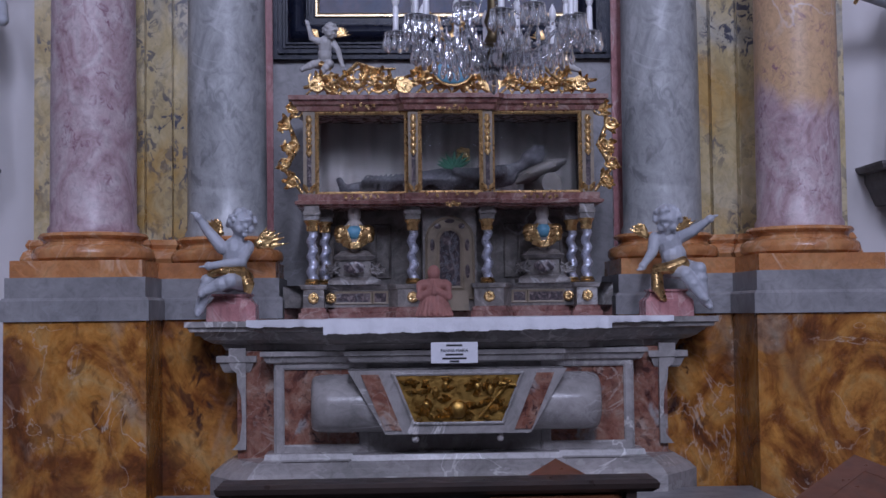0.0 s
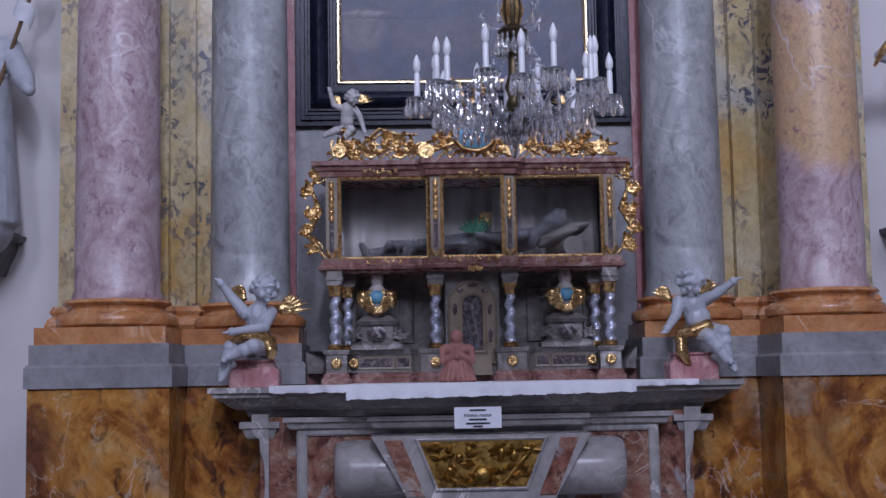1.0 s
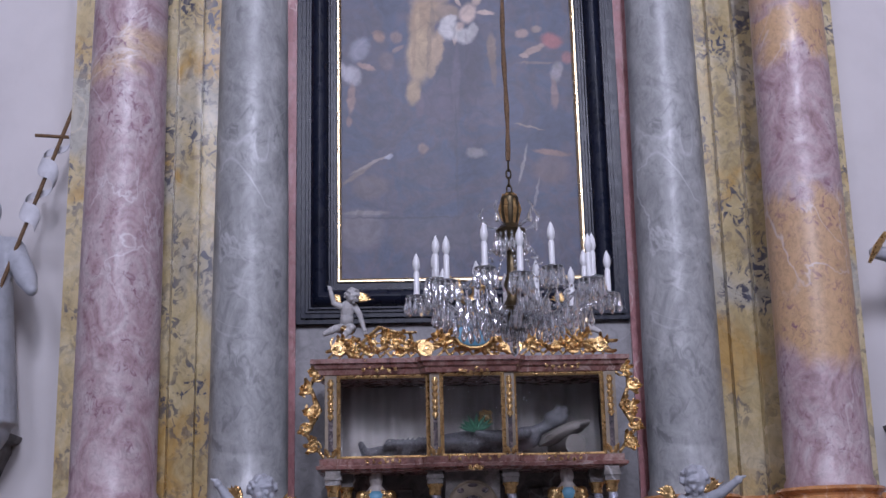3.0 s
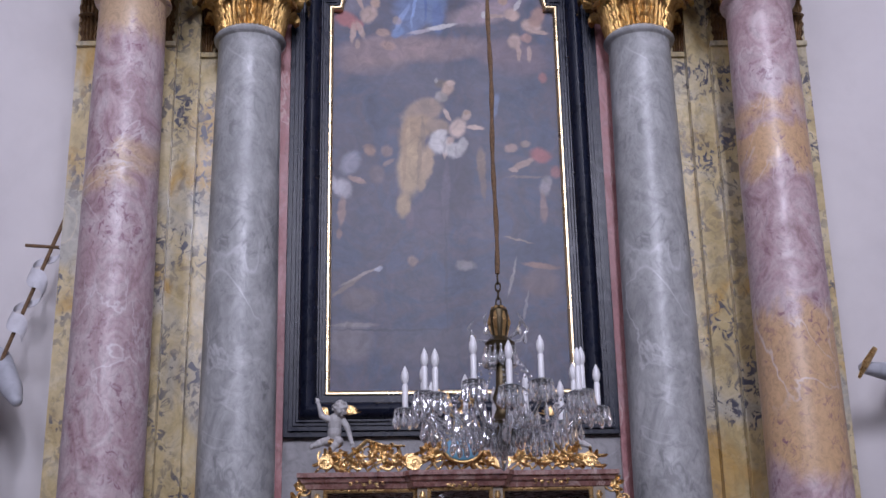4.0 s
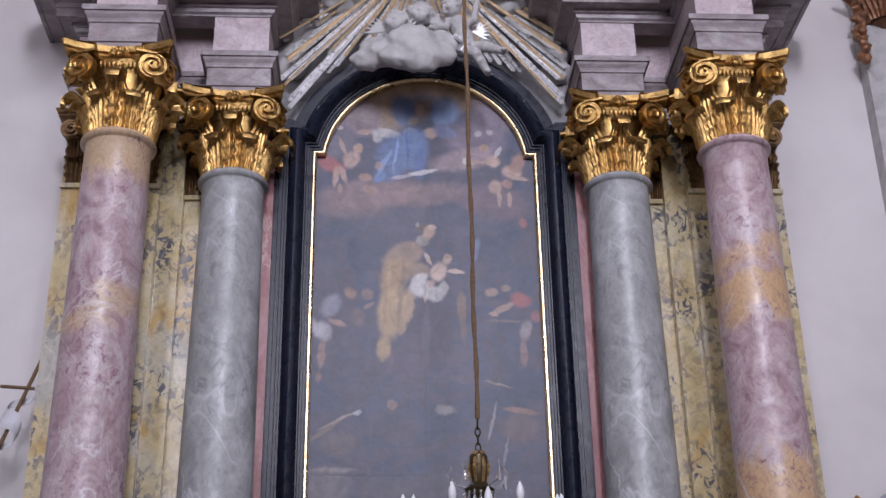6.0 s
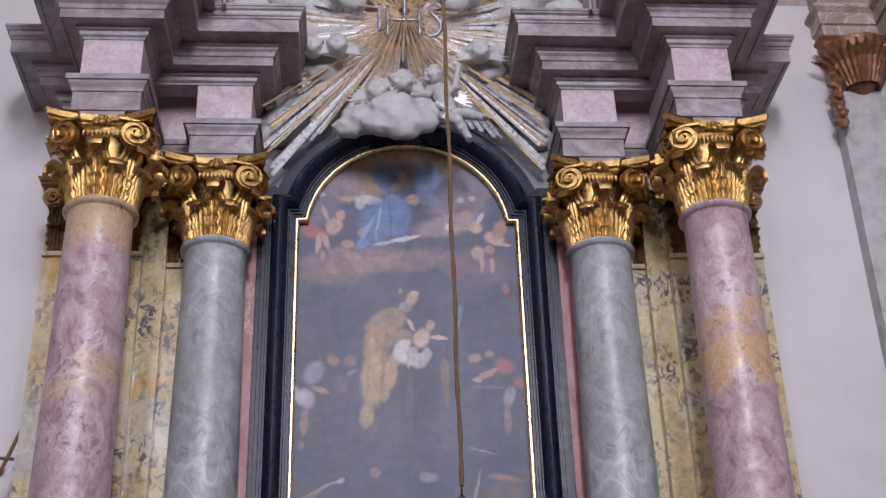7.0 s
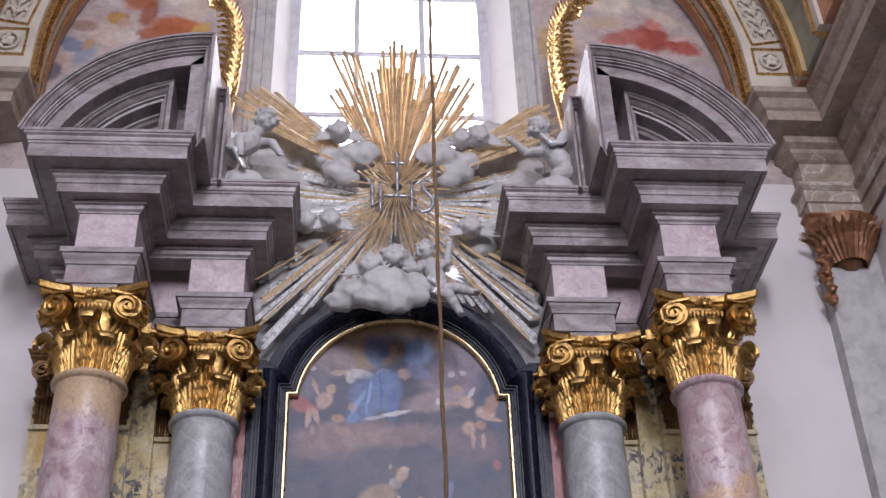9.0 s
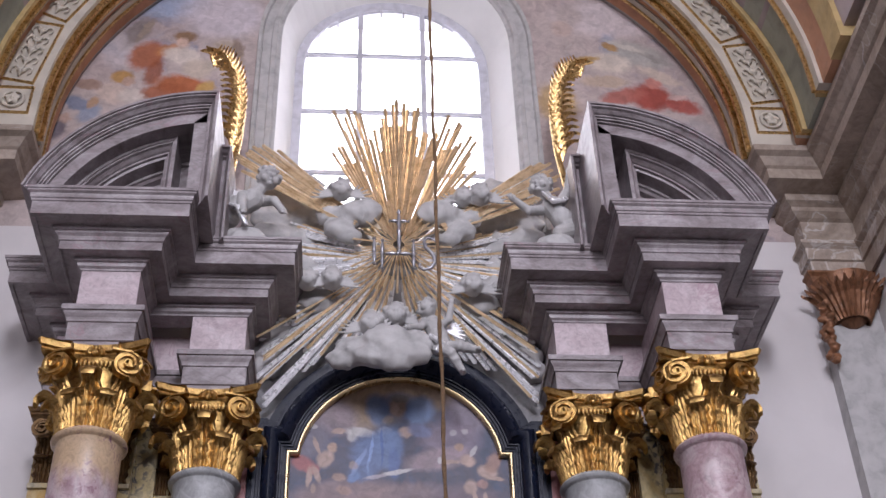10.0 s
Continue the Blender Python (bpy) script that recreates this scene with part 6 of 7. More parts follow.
# lunette fresco
P2 = []
put2 = lambda *a: P2.append(a)
RUST, SKIN, SHADE = (0.4, 0.13, 0.06), (0.5, 0.34, 0.27), (0.2, 0.17, 0.18)
put2(-2.6, 12.95, 0.5, 0.3, 0, (0.34, 0.42, 0.58), 0.8)
put2(-1.95, 12.75, 0.5, 0.4, 10, (0.6, 0.55, 0.6), 0.8)
put2(-2.0, 11.0, 0.9, 0.35, 0, (0.55, 0.47, 0.47), 0.7)
put2(-2.95, 12.1, 0.3, 0.3, 40, (0.58, 0.53, 0.55), 0.7)
put2(-2.85, 12.42, 0.13, 0.24, 20, (0.24, 0.2, 0.19), 0.9)
put2(-2.78, 12.45, 0.05, 0.2, 25, (0.36, 0.28, 0.22), 0.8)
put2(-2.72, 12.05, 0.2, 0.26, 30, RUST, 0.95)
put2(-2.5, 12.14, 0.16, 0.1, -20, (0.48, 0.2, 0.08), 0.9)
put2(-2.62, 11.8, 0.1, 0.22, 10, (0.3, 0.09, 0.04), 0.85)
put2(-2.3, 11.6, 0.32, 0.16, 6, (0.42, 0.12, 0.04), 0.95)
put2(-2.5, 11.5, 0.24, 0.12, -14, (0.34, 0.1, 0.04), 0.9)
put2(-2.05, 11.55, 0.1, 0.14, 20, (0.5, 0.32, 0.1), 0.85)
put2(-2.33, 12.36, 0.13, 0.1, 0, (0.26, 0.15, 0.08), 0.95)
put2(-2.35, 12.27, 0.075, 0.08, 0, (0.6, 0.42, 0.34), 0.95)
put2(-2.34, 12.06, 0.24, 0.13, 16, (0.66, 0.58, 0.52), 0.95)
put2(-2.16, 11.86, 0.16, 0.16, 30, (0.55, 0.46, 0.38), 0.85)
put2(-1.85, 12.13, 0.17, 0.24, -24, (0.42, 0.34, 0.27), 0.9)
put2(-1.74, 12.2, 0.07, 0.2, -16, (0.26, 0.19, 0.15), 0.85)
put2(-1.98, 11.95, 0.16, 0.1, -34, (0.52, 0.44, 0.36), 0.8)
put2(-2.95, 11.7, 0.13, 0.11, 0, (0.48, 0.27, 0.09), 0.95)
put2(-2.87, 11.63, 0.07, 0.07, 0, SKIN, 0.95)
put2(-3.02, 11.45, 0.2, 0.14, 30, (0.6, 0.48, 0.42), 0.9)
put2(-2.82, 11.42, 0.14, 0.1, 0, (0.62, 0.55, 0.5), 0.85)
put2(-3.3, 11.58, 0.17, 0.09, 14, (0.34, 0.22, 0.17), 0.9)
put2(-3.36, 11.28, 0.22, 0.1, 24, (0.2, 0.23, 0.32), 0.9)
put2(-3.22, 11.15, 0.1, 0.16, 40, (0.26, 0.3, 0.4), 0.85)
put2(-3.2, 11.3, 0.06, 0.1, 20, (0.5, 0.3, 0.16), 0.8)
put2(-3.48, 11.06, 0.1, 0.07, -20, SKIN, 0.9)
put2(-3.52, 10.9, 0.1, 0.14, 0, (0.12, 0.1, 0.13), 0.85)
put2(2.5, 12.9, 0.7, 0.35, 0, (0.62, 0.55, 0.56), 0.8)
put2(2.0, 12.92, 0.16, 0.22, 0, (0.44, 0.37, 0.35), 0.85)
put2(1.9, 12.7, 0.14, 0.14, 30, (0.52, 0.4, 0.35), 0.8)
put2(2.72, 12.3, 0.4, 0.2, 24, (0.42, 0.4, 0.37), 0.9)
put2(2.9, 12.25, 0.3, 0.05, 30, (0.3, 0.28, 0.26), 0.7)
put2(2.6, 12.42, 0.26, 0.04, 24, (0.58, 0.54, 0.48), 0.8)
put2(2.4, 12.15, 0.28, 0.17, 10, (0.64, 0.56, 0.48), 0.9)
put2(2.1, 12.18, 0.2, 0.06, -14, (0.44, 0.27, 0.09), 0.9)
put2(2.42, 12.42, 0.1, 0.06, 30, (0.42, 0.24, 0.09), 0.9)
put2(1.9, 12.05, 0.16, 0.07, 20, (0.4, 0.2, 0.08), 0.85)
put2(2.8, 11.62, 0.24, 0.22, 10, (0.34, 0.06, 0.04), 0.95)
put2(2.5, 11.62, 0.28, 0.12, -20, (0.42, 0.13, 0.1), 0.9)
put2(3.14, 11.5, 0.22, 0.12, 20, (0.38, 0.07, 0.05), 0.9)
put2(2.85, 11.86, 0.1, 0.1, 0, (0.56, 0.22, 0.18), 0.9)
put2(3.1, 11.62, 0.12, 0.05, -10, (0.6, 0.42, 0.38), 0.85)
put2(2.95, 11.95, 0.3, 0.08, 30, (0.6, 0.5, 0.42), 0.8)
put2(2.3, 11.85, 0.3, 0.1, 0, (0.5, 0.38, 0.28), 0.75)
put2(1.75, 11.5, 0.24, 0.3, 0, (0.5, 0.33, 0.14), 0.8)
put2(3.2, 11.1, 0.3, 0.2, 0, (0.4, 0.37, 0.38), 0.7)
LUNETTE = painted("fresco", [(0.3, (0.26, 0.29, 0.4)), (0.42, (0.44, 0.36, 0.35)), (0.55, (0.5, 0.42, 0.4)), (0.68, (0.42, 0.35, 0.33)), (0.8, (0.52, 0.48, 0.47))], P2, 0.85, 9.95, 0.1, 1.3, 0.3)
wall_upper.data.materials[0] = LUNETTE

# ---- window ----
REVEAL = plain("white_reveal", (0.8, 0.79, 0.78), 0.9, 0, 0.03, 2, 0.1)
win = thing("window_1", "tall arched window with glazing bars paled by painted-in glare", "window", kind="structure")
# pale colour of the bars holds the glare of the bright window
BAR_GLARE = plain("glazing_bar_glare", (0.6, 0.6, 0.66), 0.5, 0.0, 0.1, 10, 0.1)
WX, WR, WZ = -0.04, 1.05, 12.28
WARCH = [(WX + WR, 9.6)] + [(WX + WR * math.cos(math.pi * i / 24), WZ + WR * math.sin(math.pi * i / 24)) for i in range(25)] + [(WX - WR, 9.6)]
bm = bmesh.new()
run(bm, WARCH, [(-0.06, 10.3), (-0.06, 10.24), (0.03, 10.22), (0.09, 10.26), (0.09, 10.3)], lambda u, v, w: (u, w, v))
part("window_frame", bm, BAR_GLARE, win)
for x in (-0.36, 0.36):
    part("glazing_bar", boxbm(WX + x - 0.03, WX + x + 0.03, 10.24, 10.3, 9.6, WZ + math.sqrt(WR ** 2 - x * x)), BAR_GLARE, win)
for z in (10.68, 11.58, 12.48):
    w = WR if z <= WZ else math.sqrt(WR ** 2 - (z - WZ) ** 2)
    part("glazing_bar", boxbm(WX - w, WX + w, 10.25, 10.29, z - 0.022, z + 0.022), BAR_GLARE, win)
# short iron hooks at the head of the arch
for x in (-0.62, -0.12, 0.14, 0.6):
    top = WZ + math.sqrt(WR ** 2 - x * x)
    part("hook", boxbm(WX + x - 0.012, WX + x + 0.012, 10.22, 10.24, top - 0.2, top), BAR_GLARE, win)
PANE, nt, bs = mat("window_glass")
bs.inputs["Transmission Weight"].default_value = 1.0
bs.inputs["Roughness"].default_value = 0.15
bs.inputs["IOR"].default_value = 1.1
pane = part("pane", plate(bmesh.new(), WARCH, 10.268, 10.272), PANE, win)
pane.visible_shadow = False
# splayed white reveal and grey architrave
bm = bmesh.new()
inner = WARCH
outer = [(1.27, 9.6)] + [(1.27 * math.cos(math.pi * i / 24), 12.35 + 1.34 * math.sin(math.pi * i / 24)) for i in range(25)] + [(-1.27, 9.6)]
va = [bm.verts.new((x, 10.3, z)) for x, z in inner]
vb = [bm.verts.new((x, 9.9, z)) for x, z in outer]
vc = [bm.verts.new((x * 1.02, 9.9, z)) for x, z in outer]
vd = [bm.verts.new((x * 1.3, 10.3, z)) for x, z in outer]
for i in range(len(inner) - 1):
    for p, q in ((va, vb), (vb, vc), (vc, vd)):
        bm.faces.new((p[i], p[i + 1], q[i + 1], q[i]))
part("reveal", bm, REVEAL, win, "splayed white window reveal")
bm = bmesh.new()
run(bm, outer, [(0.0, 9.95), (0.0, 9.88), (0.03, 9.87), (0.05, 9.84), (0.1, 9.84), (0.11, 9.87), (0.2, 9.87), (0.215, 9.84), (0.25, 9.83), (0.27, 9.95)], lambda u, v, w: (u, w, v))
part("window_surround", bm, STUCCO, win, "grey moulded stone surround")
part("window_sill", boxbm(-1.33, 1.33, 9.7, 10.3, 9.45, 9.6), REVEAL, win)

# vault bands and ribs, coloured, from the lunette forward
TERRA2 = plain("terracotta_paint", (0.52, 0.27, 0.16), 0.8, 0, 0.15, 3, 0.1)
OCHRE2 = plain("ochre_paint", (0.56, 0.41, 0.19), 0.8, 0, 0.15, 3, 0.1)
GREENP = plain("grey_green_paint", (0.36, 0.38, 0.31), 0.8, 0, 0.15, 3, 0.1)
CREAM = plain("cream_stucco", (0.6, 0.55, 0.47), 0.8, 0, 0.1, 3, 0.1)


def rib(name, y0, y1, drop, material, label, r=3.56, cz=10.6):
    arc = [(r * math.cos(math.pi * i / 48), cz + r * math.sin(math.pi * i / 48)) for i in range(49)]
    bm = bmesh.new()
    run(bm, [(r, 10.27)] + arc + [(-r, 10.27)], [(0.56, y0), (-drop, y0), (-drop, y1), (0.56, y1)], lambda u, v, w: (u, w, v))
    return tagged(obj(name, bm, material), label, "vault band", kind="structure")


y = 9.95
for k, (w, d, m, say) in enumerate(((0.07, 0.0, STUCCO, "grey band"), (0.16, 0.03, TERRA2, "terracotta band"), (0.03, 0.06, GOLD, "gilded rib"), (0.07, 0.04, CREAM, "cream band"), (0.1, 0.02, TERRA2, "terracotta band"), (0.06, 0.07, CREAM, "cream moulding"),
                                    (0.04, 0.1, GOLD, "gilded rib"), (0.07, 0.05, OCHRE2, "ochre band"), (0.03, 0.08, GOLD, "gilded rib"), (0.05, 0.03, CREAM, "cream band"), (0.14, 0.0, TERRA2, "terracotta band"), (0.04, 0.05, CREAM, "cream moulding"),
                                    (0.04, 0.07, GOLD, "gilded rib"), (0.05, 0.02, OCHRE2, "ochre band"), (0.44, -0.03, GREENP, "grey-green panel band"), (0.05, 0.02, OCHRE2, "ochre band"), (0.04, 0.07, GOLD, "gilded rib"), (0.1, 0.04, CREAM, "cream band"), (0.3, 0.0, TERRA2, "terracotta band"), (0.3, 0.02, OCHRE2, "ochre band"))):
    inner = y > 9.3
    rib(f"trim_vault_{k}", y - w, y, d, m, say + " of the painted vault", 3.56 if inner else 3.98, 10.6 if inner else 10.42)
    y -= w
YP = 9.29
rib("trim_vault_face", YP - 0.012, YP + 0.01, 0.0, GREENP, "grey-green panelled face of the vault arch")
# stucco on that face: a rosette in a square, then tall panels with branching scrolls
for s in (-1, 1):
    for k, (a, half) in enumerate(((0.5, 0.16), (11, 0.42), (26, 0.44), (41, 0.44))):
        a = radians(a)
        orn = thing("stucco_ornament", "cream stucco rosette in a square frame on the vault" if k == 0 else "cream stucco scroll panel on the green vault face", "ornament", "vault ornaments")
        tangent, inward = Vector((-s * math.sin(a), 0, math.cos(a))), Vector((0, 1, 0))
        turn = Matrix((tangent, inward.cross(tangent), inward)).transposed().to_4x4()
        orn.matrix_world = Matrix.Translation((s * 3.78 * math.cos(a), YP - 0.02, 10.6 + 3.78 * math.sin(a))) @ turn
        bm = bmesh.new()
        if k == 0:
            for j in range(5):
                t = 2 * math.pi * j / 5
                blob(bm, (0.045 * math.cos(t), 0.045 * math.sin(t), -0.03), (0.034, 0.034, 0.022), 8, 6)
            blob(bm, (0, 0, -0.045), 0.022, 8, 6)
            tube(bm, [(0.105 * math.cos(t), 0.105 * math.sin(t), -0.02) for t in [2 * math.pi * q / 24 for q in range(25)]], 0.018, 6)
        else:
            tube(bm, [(-half * 0.9, 0, -0.02), (half * 0.9, 0, -0.02)], 0.014, 6)
            for q in range(5):
                u = half * (-0.75 + 0.36 * q)
                for e in (-1, 1):
                    coil = [(u + 0.085 * math.sin(t) * (1 - 0.13 * t), e * (0.03 + 0.055 * (1 - math.cos(t)) * (1 - 0.1 * t)), -0.025) for t in [0.55 * n for n in range(9)]]
                    tube(bm, coil, [0.019 - 0.0013 * n for n in range(9)], 6)
                blob(bm, (u, 0, -0.035), (0.04, 0.03, 0.025), 8, 6)
        part("relief", fuse(bm, 0.011, 1), CREAM, orn, smooth=True)
        bm = bmesh.new()
        run(bm, [(-half, -0.155), (half, -0.155), (half, 0.155), (-half, 0.155)], [(0, 0.02), (0, -0.02), (0.01, -0.03), (0.022, -0.02), (0.022, 0.02)], closed=True)
        part("frame", bm, GOLD, orn)

# great entablature along the chapel's side walls
SIDE = marble("beige_stone", [(0.3, (0.24, 0.185, 0.145)), (0.5, (0.38, 0.31, 0.255)), (0.72, (0.49, 0.41, 0.35))], 1.5, rough=0.5)
PR = [(0.0, 9.0), (0.0, 9.18), (0.025, 9.19), (0.025, 9.32), (0.07, 9.36), (0.07, 9.4), (0.0, 9.41), (0.0, 9.68), (0.04, 9.7), (0.09, 9.75), (0.09, 9.8), (0.15, 9.84), (0.15, 9.92),
      (0.36, 9.94), (0.36, 10.06), (0.39, 10.08), (0.44, 10.16), (0.5, 10.19), (0.5, 10.26)]
for s in (-1, 1):
    path = [(4.02, 9.95), (4.02, 9.72), (4.56, 9.72), (4.56, 2.3)]
    if s < 0:
        path = [(-x, yy) for x, yy in reversed(path)]
    side = "west" if s < 0 else "east"
    moulding("entablature_" + side, path, PR, SIDE, "brown-beige moulded entablature along the side wall", -0.03)
    x0, x1 = sorted((s * 4.05, s * 4.6))
    tagged(obj("pilaster_wall_" + side, boxbm(x0, x1, 9.78, 9.95, 0, 9.0), STUCCO), "pale grey plaster wall pilaster", "pilaster", kind="structure")

# carved brackets under it
CARVE = plain("carved_dark_gilding", (0.26, 0.12, 0.06), 0.45, 0.4, 0.3, 14, 0.3)
for s in (-1, 1):
    cb = thing("carved_capital", "dark carved and gilded pilaster capital with hanging leaf drop", "capital", "carved capitals", (s * 4.3, 9.78, 8.4))
    bm = bmesh.new()
    run(bm, [(-0.34, 0.02), (-0.34, -0.12), (0.34, -0.12), (0.34, 0.02)], curve_prof([(-0.1, 0.48), (-0.02, 0.5), (0.0, 0.55), (0.03, 0.58), (0.03, 0.6)], -0.1))
    part("abacus", bm, CARVE, cb)
    part("basket", lathe(bmesh.new(), [(0.04, 0.02), (0.14, 0.08), (0.22, 0.18), (0.28, 0.32), (0.3, 0.42), (0.33, 0.5)], 20), CARVE, cb, smooth=True)
    for i in range(16):
        a = math.pi + math.pi * i / 15
        o = (math.cos(a), math.sin(a), 0)
        part("leaf", leaf(bmesh.new(), (0.16 * o[0], 0.16 * o[1], 0.06), o, (o[0] * 0.5, o[1] * 0.5, 1), 0.4, 0.11, 0.5, 4, 0.02), CARVE, cb)
    bm = bmesh.new()
    rng = random.Random(31)
    for i in range(30):
        q = i / 30
        blob(bm, (-s * (0.27 + rng.uniform(-0.055, 0.055) * (1 - q * 0.6)), -0.05 + rng.uniform(-0.05, 0.05), 0.3 - 0.72 * q), (0.045, 0.04, 0.035), 7, 5, None, 0.5, i)
    part("leaf_drop", fuse(bm, 0.012, 1), CARVE, cb, smooth=True)

# ---- glory ----
G0 = Vector((-0.02, 9.32, 8.84))
glory = thing("glory", "gilded and silvered sunburst of rays with a sacred monogram", "sunburst", at=G0)


PEWTER = plain("tarnished_silver", (0.42, 0.42, 0.46), 0.35, 0.8, 0.15, 12, 0.1)
RAYS, REST = [0], {}


def ray(ang, r0, r1, w, y0, y1, m, tip=0.5):
    a = radians(ang)
    d, n = Vector((math.cos(a), 0, math.sin(a))), Vector((-math.sin(a), 0, math.cos(a)))
    RAYS[0] += 1
    bm = bmesh.new() if RAYS[0] <= 300 else REST.setdefault(m.name, (bmesh.new(), m))[0]
    p0, p1 = d * r0 + Vector((0, y0, 0)), d * r1 + Vector((0, y1, 0))
    w0 = w * (0.35 + 0.65 * r0 / r1)
    pe = d * (r1 + w * tip * 2) + Vector((0, y1, 0))
    vs = []
    for p, k in ((p0, w0), (p1, w)):
        vs.append([bm.verts.new(p + n * k / 2), bm.verts.new(p + Vector((0, -k * 0.3, 0))), bm.verts.new(p - n * k / 2), bm.verts.new(p + Vector((0, k * 0.2, 0)))])
    e = bm.verts.new(pe)
    for j in range(4):
        bm.faces.new((vs[0][j], vs[0][(j + 1) % 4], vs[1][(j + 1) % 4], vs[1][j]))
        bm.faces.new((vs[1][j], vs[1][(j + 1) % 4], e))
    bm.faces.new(vs[0])
    if RAYS[0] <= 300:
        part("ray", bm, m, glory)


rng = random.Random(9)
# the tall golden fan: bundles of sticks, long and short
for lo, hi, ln in ((109.5, 115, 1.55), (100, 108.5, 2.03), (96.2, 99.2, 1.7), (82.5, 95.5, 2.06), (75, 81.7, 1.72), (68.5, 74.2, 2.0), (65.6, 67.8, 1.62), (61.5, 64.8, 1.86), (54, 60.5, 1.42)):
    n = max(3, round((hi - lo) / 1.02))
    for i in range(n):
        q = i / (n - 1)
        ray(lo + (hi - lo) * q, 0.25, ln * (rng.uniform(0.9, 1.0) if i % 3 else rng.uniform(0.72, 0.9)), 0.037, rng.uniform(-0.03, 0.03), 0.1 + rng.uniform(-0.05, 0.05), GILT, 0.15)
# side bundles
for lo, hi, ln in ((132.5, 147.5, 1.96), (27.5, 41.5, 1.88)):
    n = 15
    for i in range(n):
        ray(lo + (hi - lo) * i / (n - 1), 0.5, ln * rng.uniform(0.9, 1.03) - 0.022 * abs(i - 8), 0.04, -0.05 + rng.uniform(-0.02, 0.02), rng.uniform(-0.05, 0.05), GILT, 0.15)
# silver and gold between
for lo, hi, n, l0, l1 in ((150, 212, 50, 0.8, 1.3), (-32, 26, 50, 0.8, 1.3), (117, 131, 9, 0.5, 0.8), (43, 53, 8, 0.5, 0.8)):
    for i in range(n):
        ray(lo + (hi - lo) * i / (n - 1), 0.2, rng.uniform(l0, l1), 0.036, 0.1, 0.2 + rng.uniform(-0.05, 0.05), SILVER if rng.random() < 0.76 else GILT, 0.15)
# long lower fans, ending against the picture frame
for lo, hi in ((206, 262), (278, 334)):
    n = 58
    for i in range(n):
        a = lo + (hi - lo) * i / (n - 1)
        dx, dz = math.cos(radians(a)), math.sin(radians(a))
        best = 1.98
        for k in range(60):
            r = 0.3 + k * 0.03
            x, z = G0.x + dx * r, G0.z + dz * r
            if math.hypot(x, z - 6.84) < 1.2 or abs(x) > 1.27 or z < 7.2:
                best = r
                break
        gilt = i % 7 in (2, 3)
        ray(a, 0.22, min(best, 1.98) * (rng.uniform(0.9, 1.0) if i % 2 else rng.uniform(0.6, 0.95)), 0.03 if gilt else 0.046, 0.05 if gilt else 0.1, (0.14 if gilt else 0.24) + rng.uniform(-0.04, 0.04), GILT if gilt else SILVER, 0.2)
# small burst round the monogram
for i in range(44):
    ray(360 * i / 44 + rng.uniform(-2, 2), 0.05, rng.uniform(0.28, 0.55), 0.024, -0.14, -0.06, GILT)
for bm, m in REST.values():
    tagged(part("ray_layer", bm, m, glory), kind="stuff")
def baluster(bm, p, q, r=0.016):
    """A turned letter stroke between two points."""
    p, q = Vector(p), Vector(q)
    rows = ((0, 0.7), (0.04, 1.2), (0.09, 0.5), (0.14, 0.75), (0.3, 1.25), (0.44, 0.7), (0.47, 1.2), (0.53, 1.2), (0.56, 0.7), (0.7, 1.25), (0.86, 0.75), (0.91, 0.5), (0.96, 1.2), (1.0, 0.7))
    return tube(bm, [p.lerp(q, t) for t, k in rows], [r * k for t, k in rows], 10)


mono = part("monogram", baluster(bmesh.new(), (-0.22, -0.22, -0.29), (-0.225, -0.22, 0.02)), PEWTER, glory, "tarnished silver letters IHS with turned strokes", True)
for p, q in (((-0.15, -0.22, -0.34), (-0.15, -0.22, 0.0)), ((0.13, -0.22, -0.34), (0.13, -0.22, 0.0)), ((-0.15, -0.23, -0.17), (0.13, -0.23, -0.17))):
    part("stroke", baluster(bmesh.new(), p, q), PEWTER, mono, smooth=True)
pts = [(0.335, -0.02), (0.3, 0.02), (0.25, 0.025), (0.225, -0.02), (0.24, -0.09), (0.285, -0.14), (0.315, -0.19), (0.32, -0.26), (0.28, -0.32), (0.22, -0.34), (0.18, -0.31), (0.185, -0.27)]
part("letter_s", tube(bmesh.new(), [(x, -0.22, z) for x, z in pts], [0.009, 0.011, 0.013, 0.015, 0.018, 0.02, 0.02, 0.018, 0.016, 0.013, 0.012, 0.015], 10), PEWTER, mono, smooth=True)
crs = part("cross", baluster(bmesh.new(), (0.0, -0.24, -0.17), (0.0, -0.24, 0.33), 0.018), PEWTER, glory, "small silver cross on the letters", True)
part("crossbar", baluster(bmesh.new(), (-0.095, -0.24, 0.2), (0.095, -0.24, 0.2), 0.015), PEWTER, crs, smooth=True)

# clouds round the glory
def cloud(puffs, label="billowing grey-white stucco cloud beside the sunburst", seed=0):
    bm = bmesh.new()
    for x, yy, z, r in puffs:
        blob(bm, (x, yy, z), (r * 1.15, r * 0.7, r * 0.85), 18, 12, None, 0.3, x * 5 + seed)
    return tagged(obj("cloud", fuse(bm, 0.018, 5), STUCCO, smooth=True), label, "cloud", "stucco clouds")


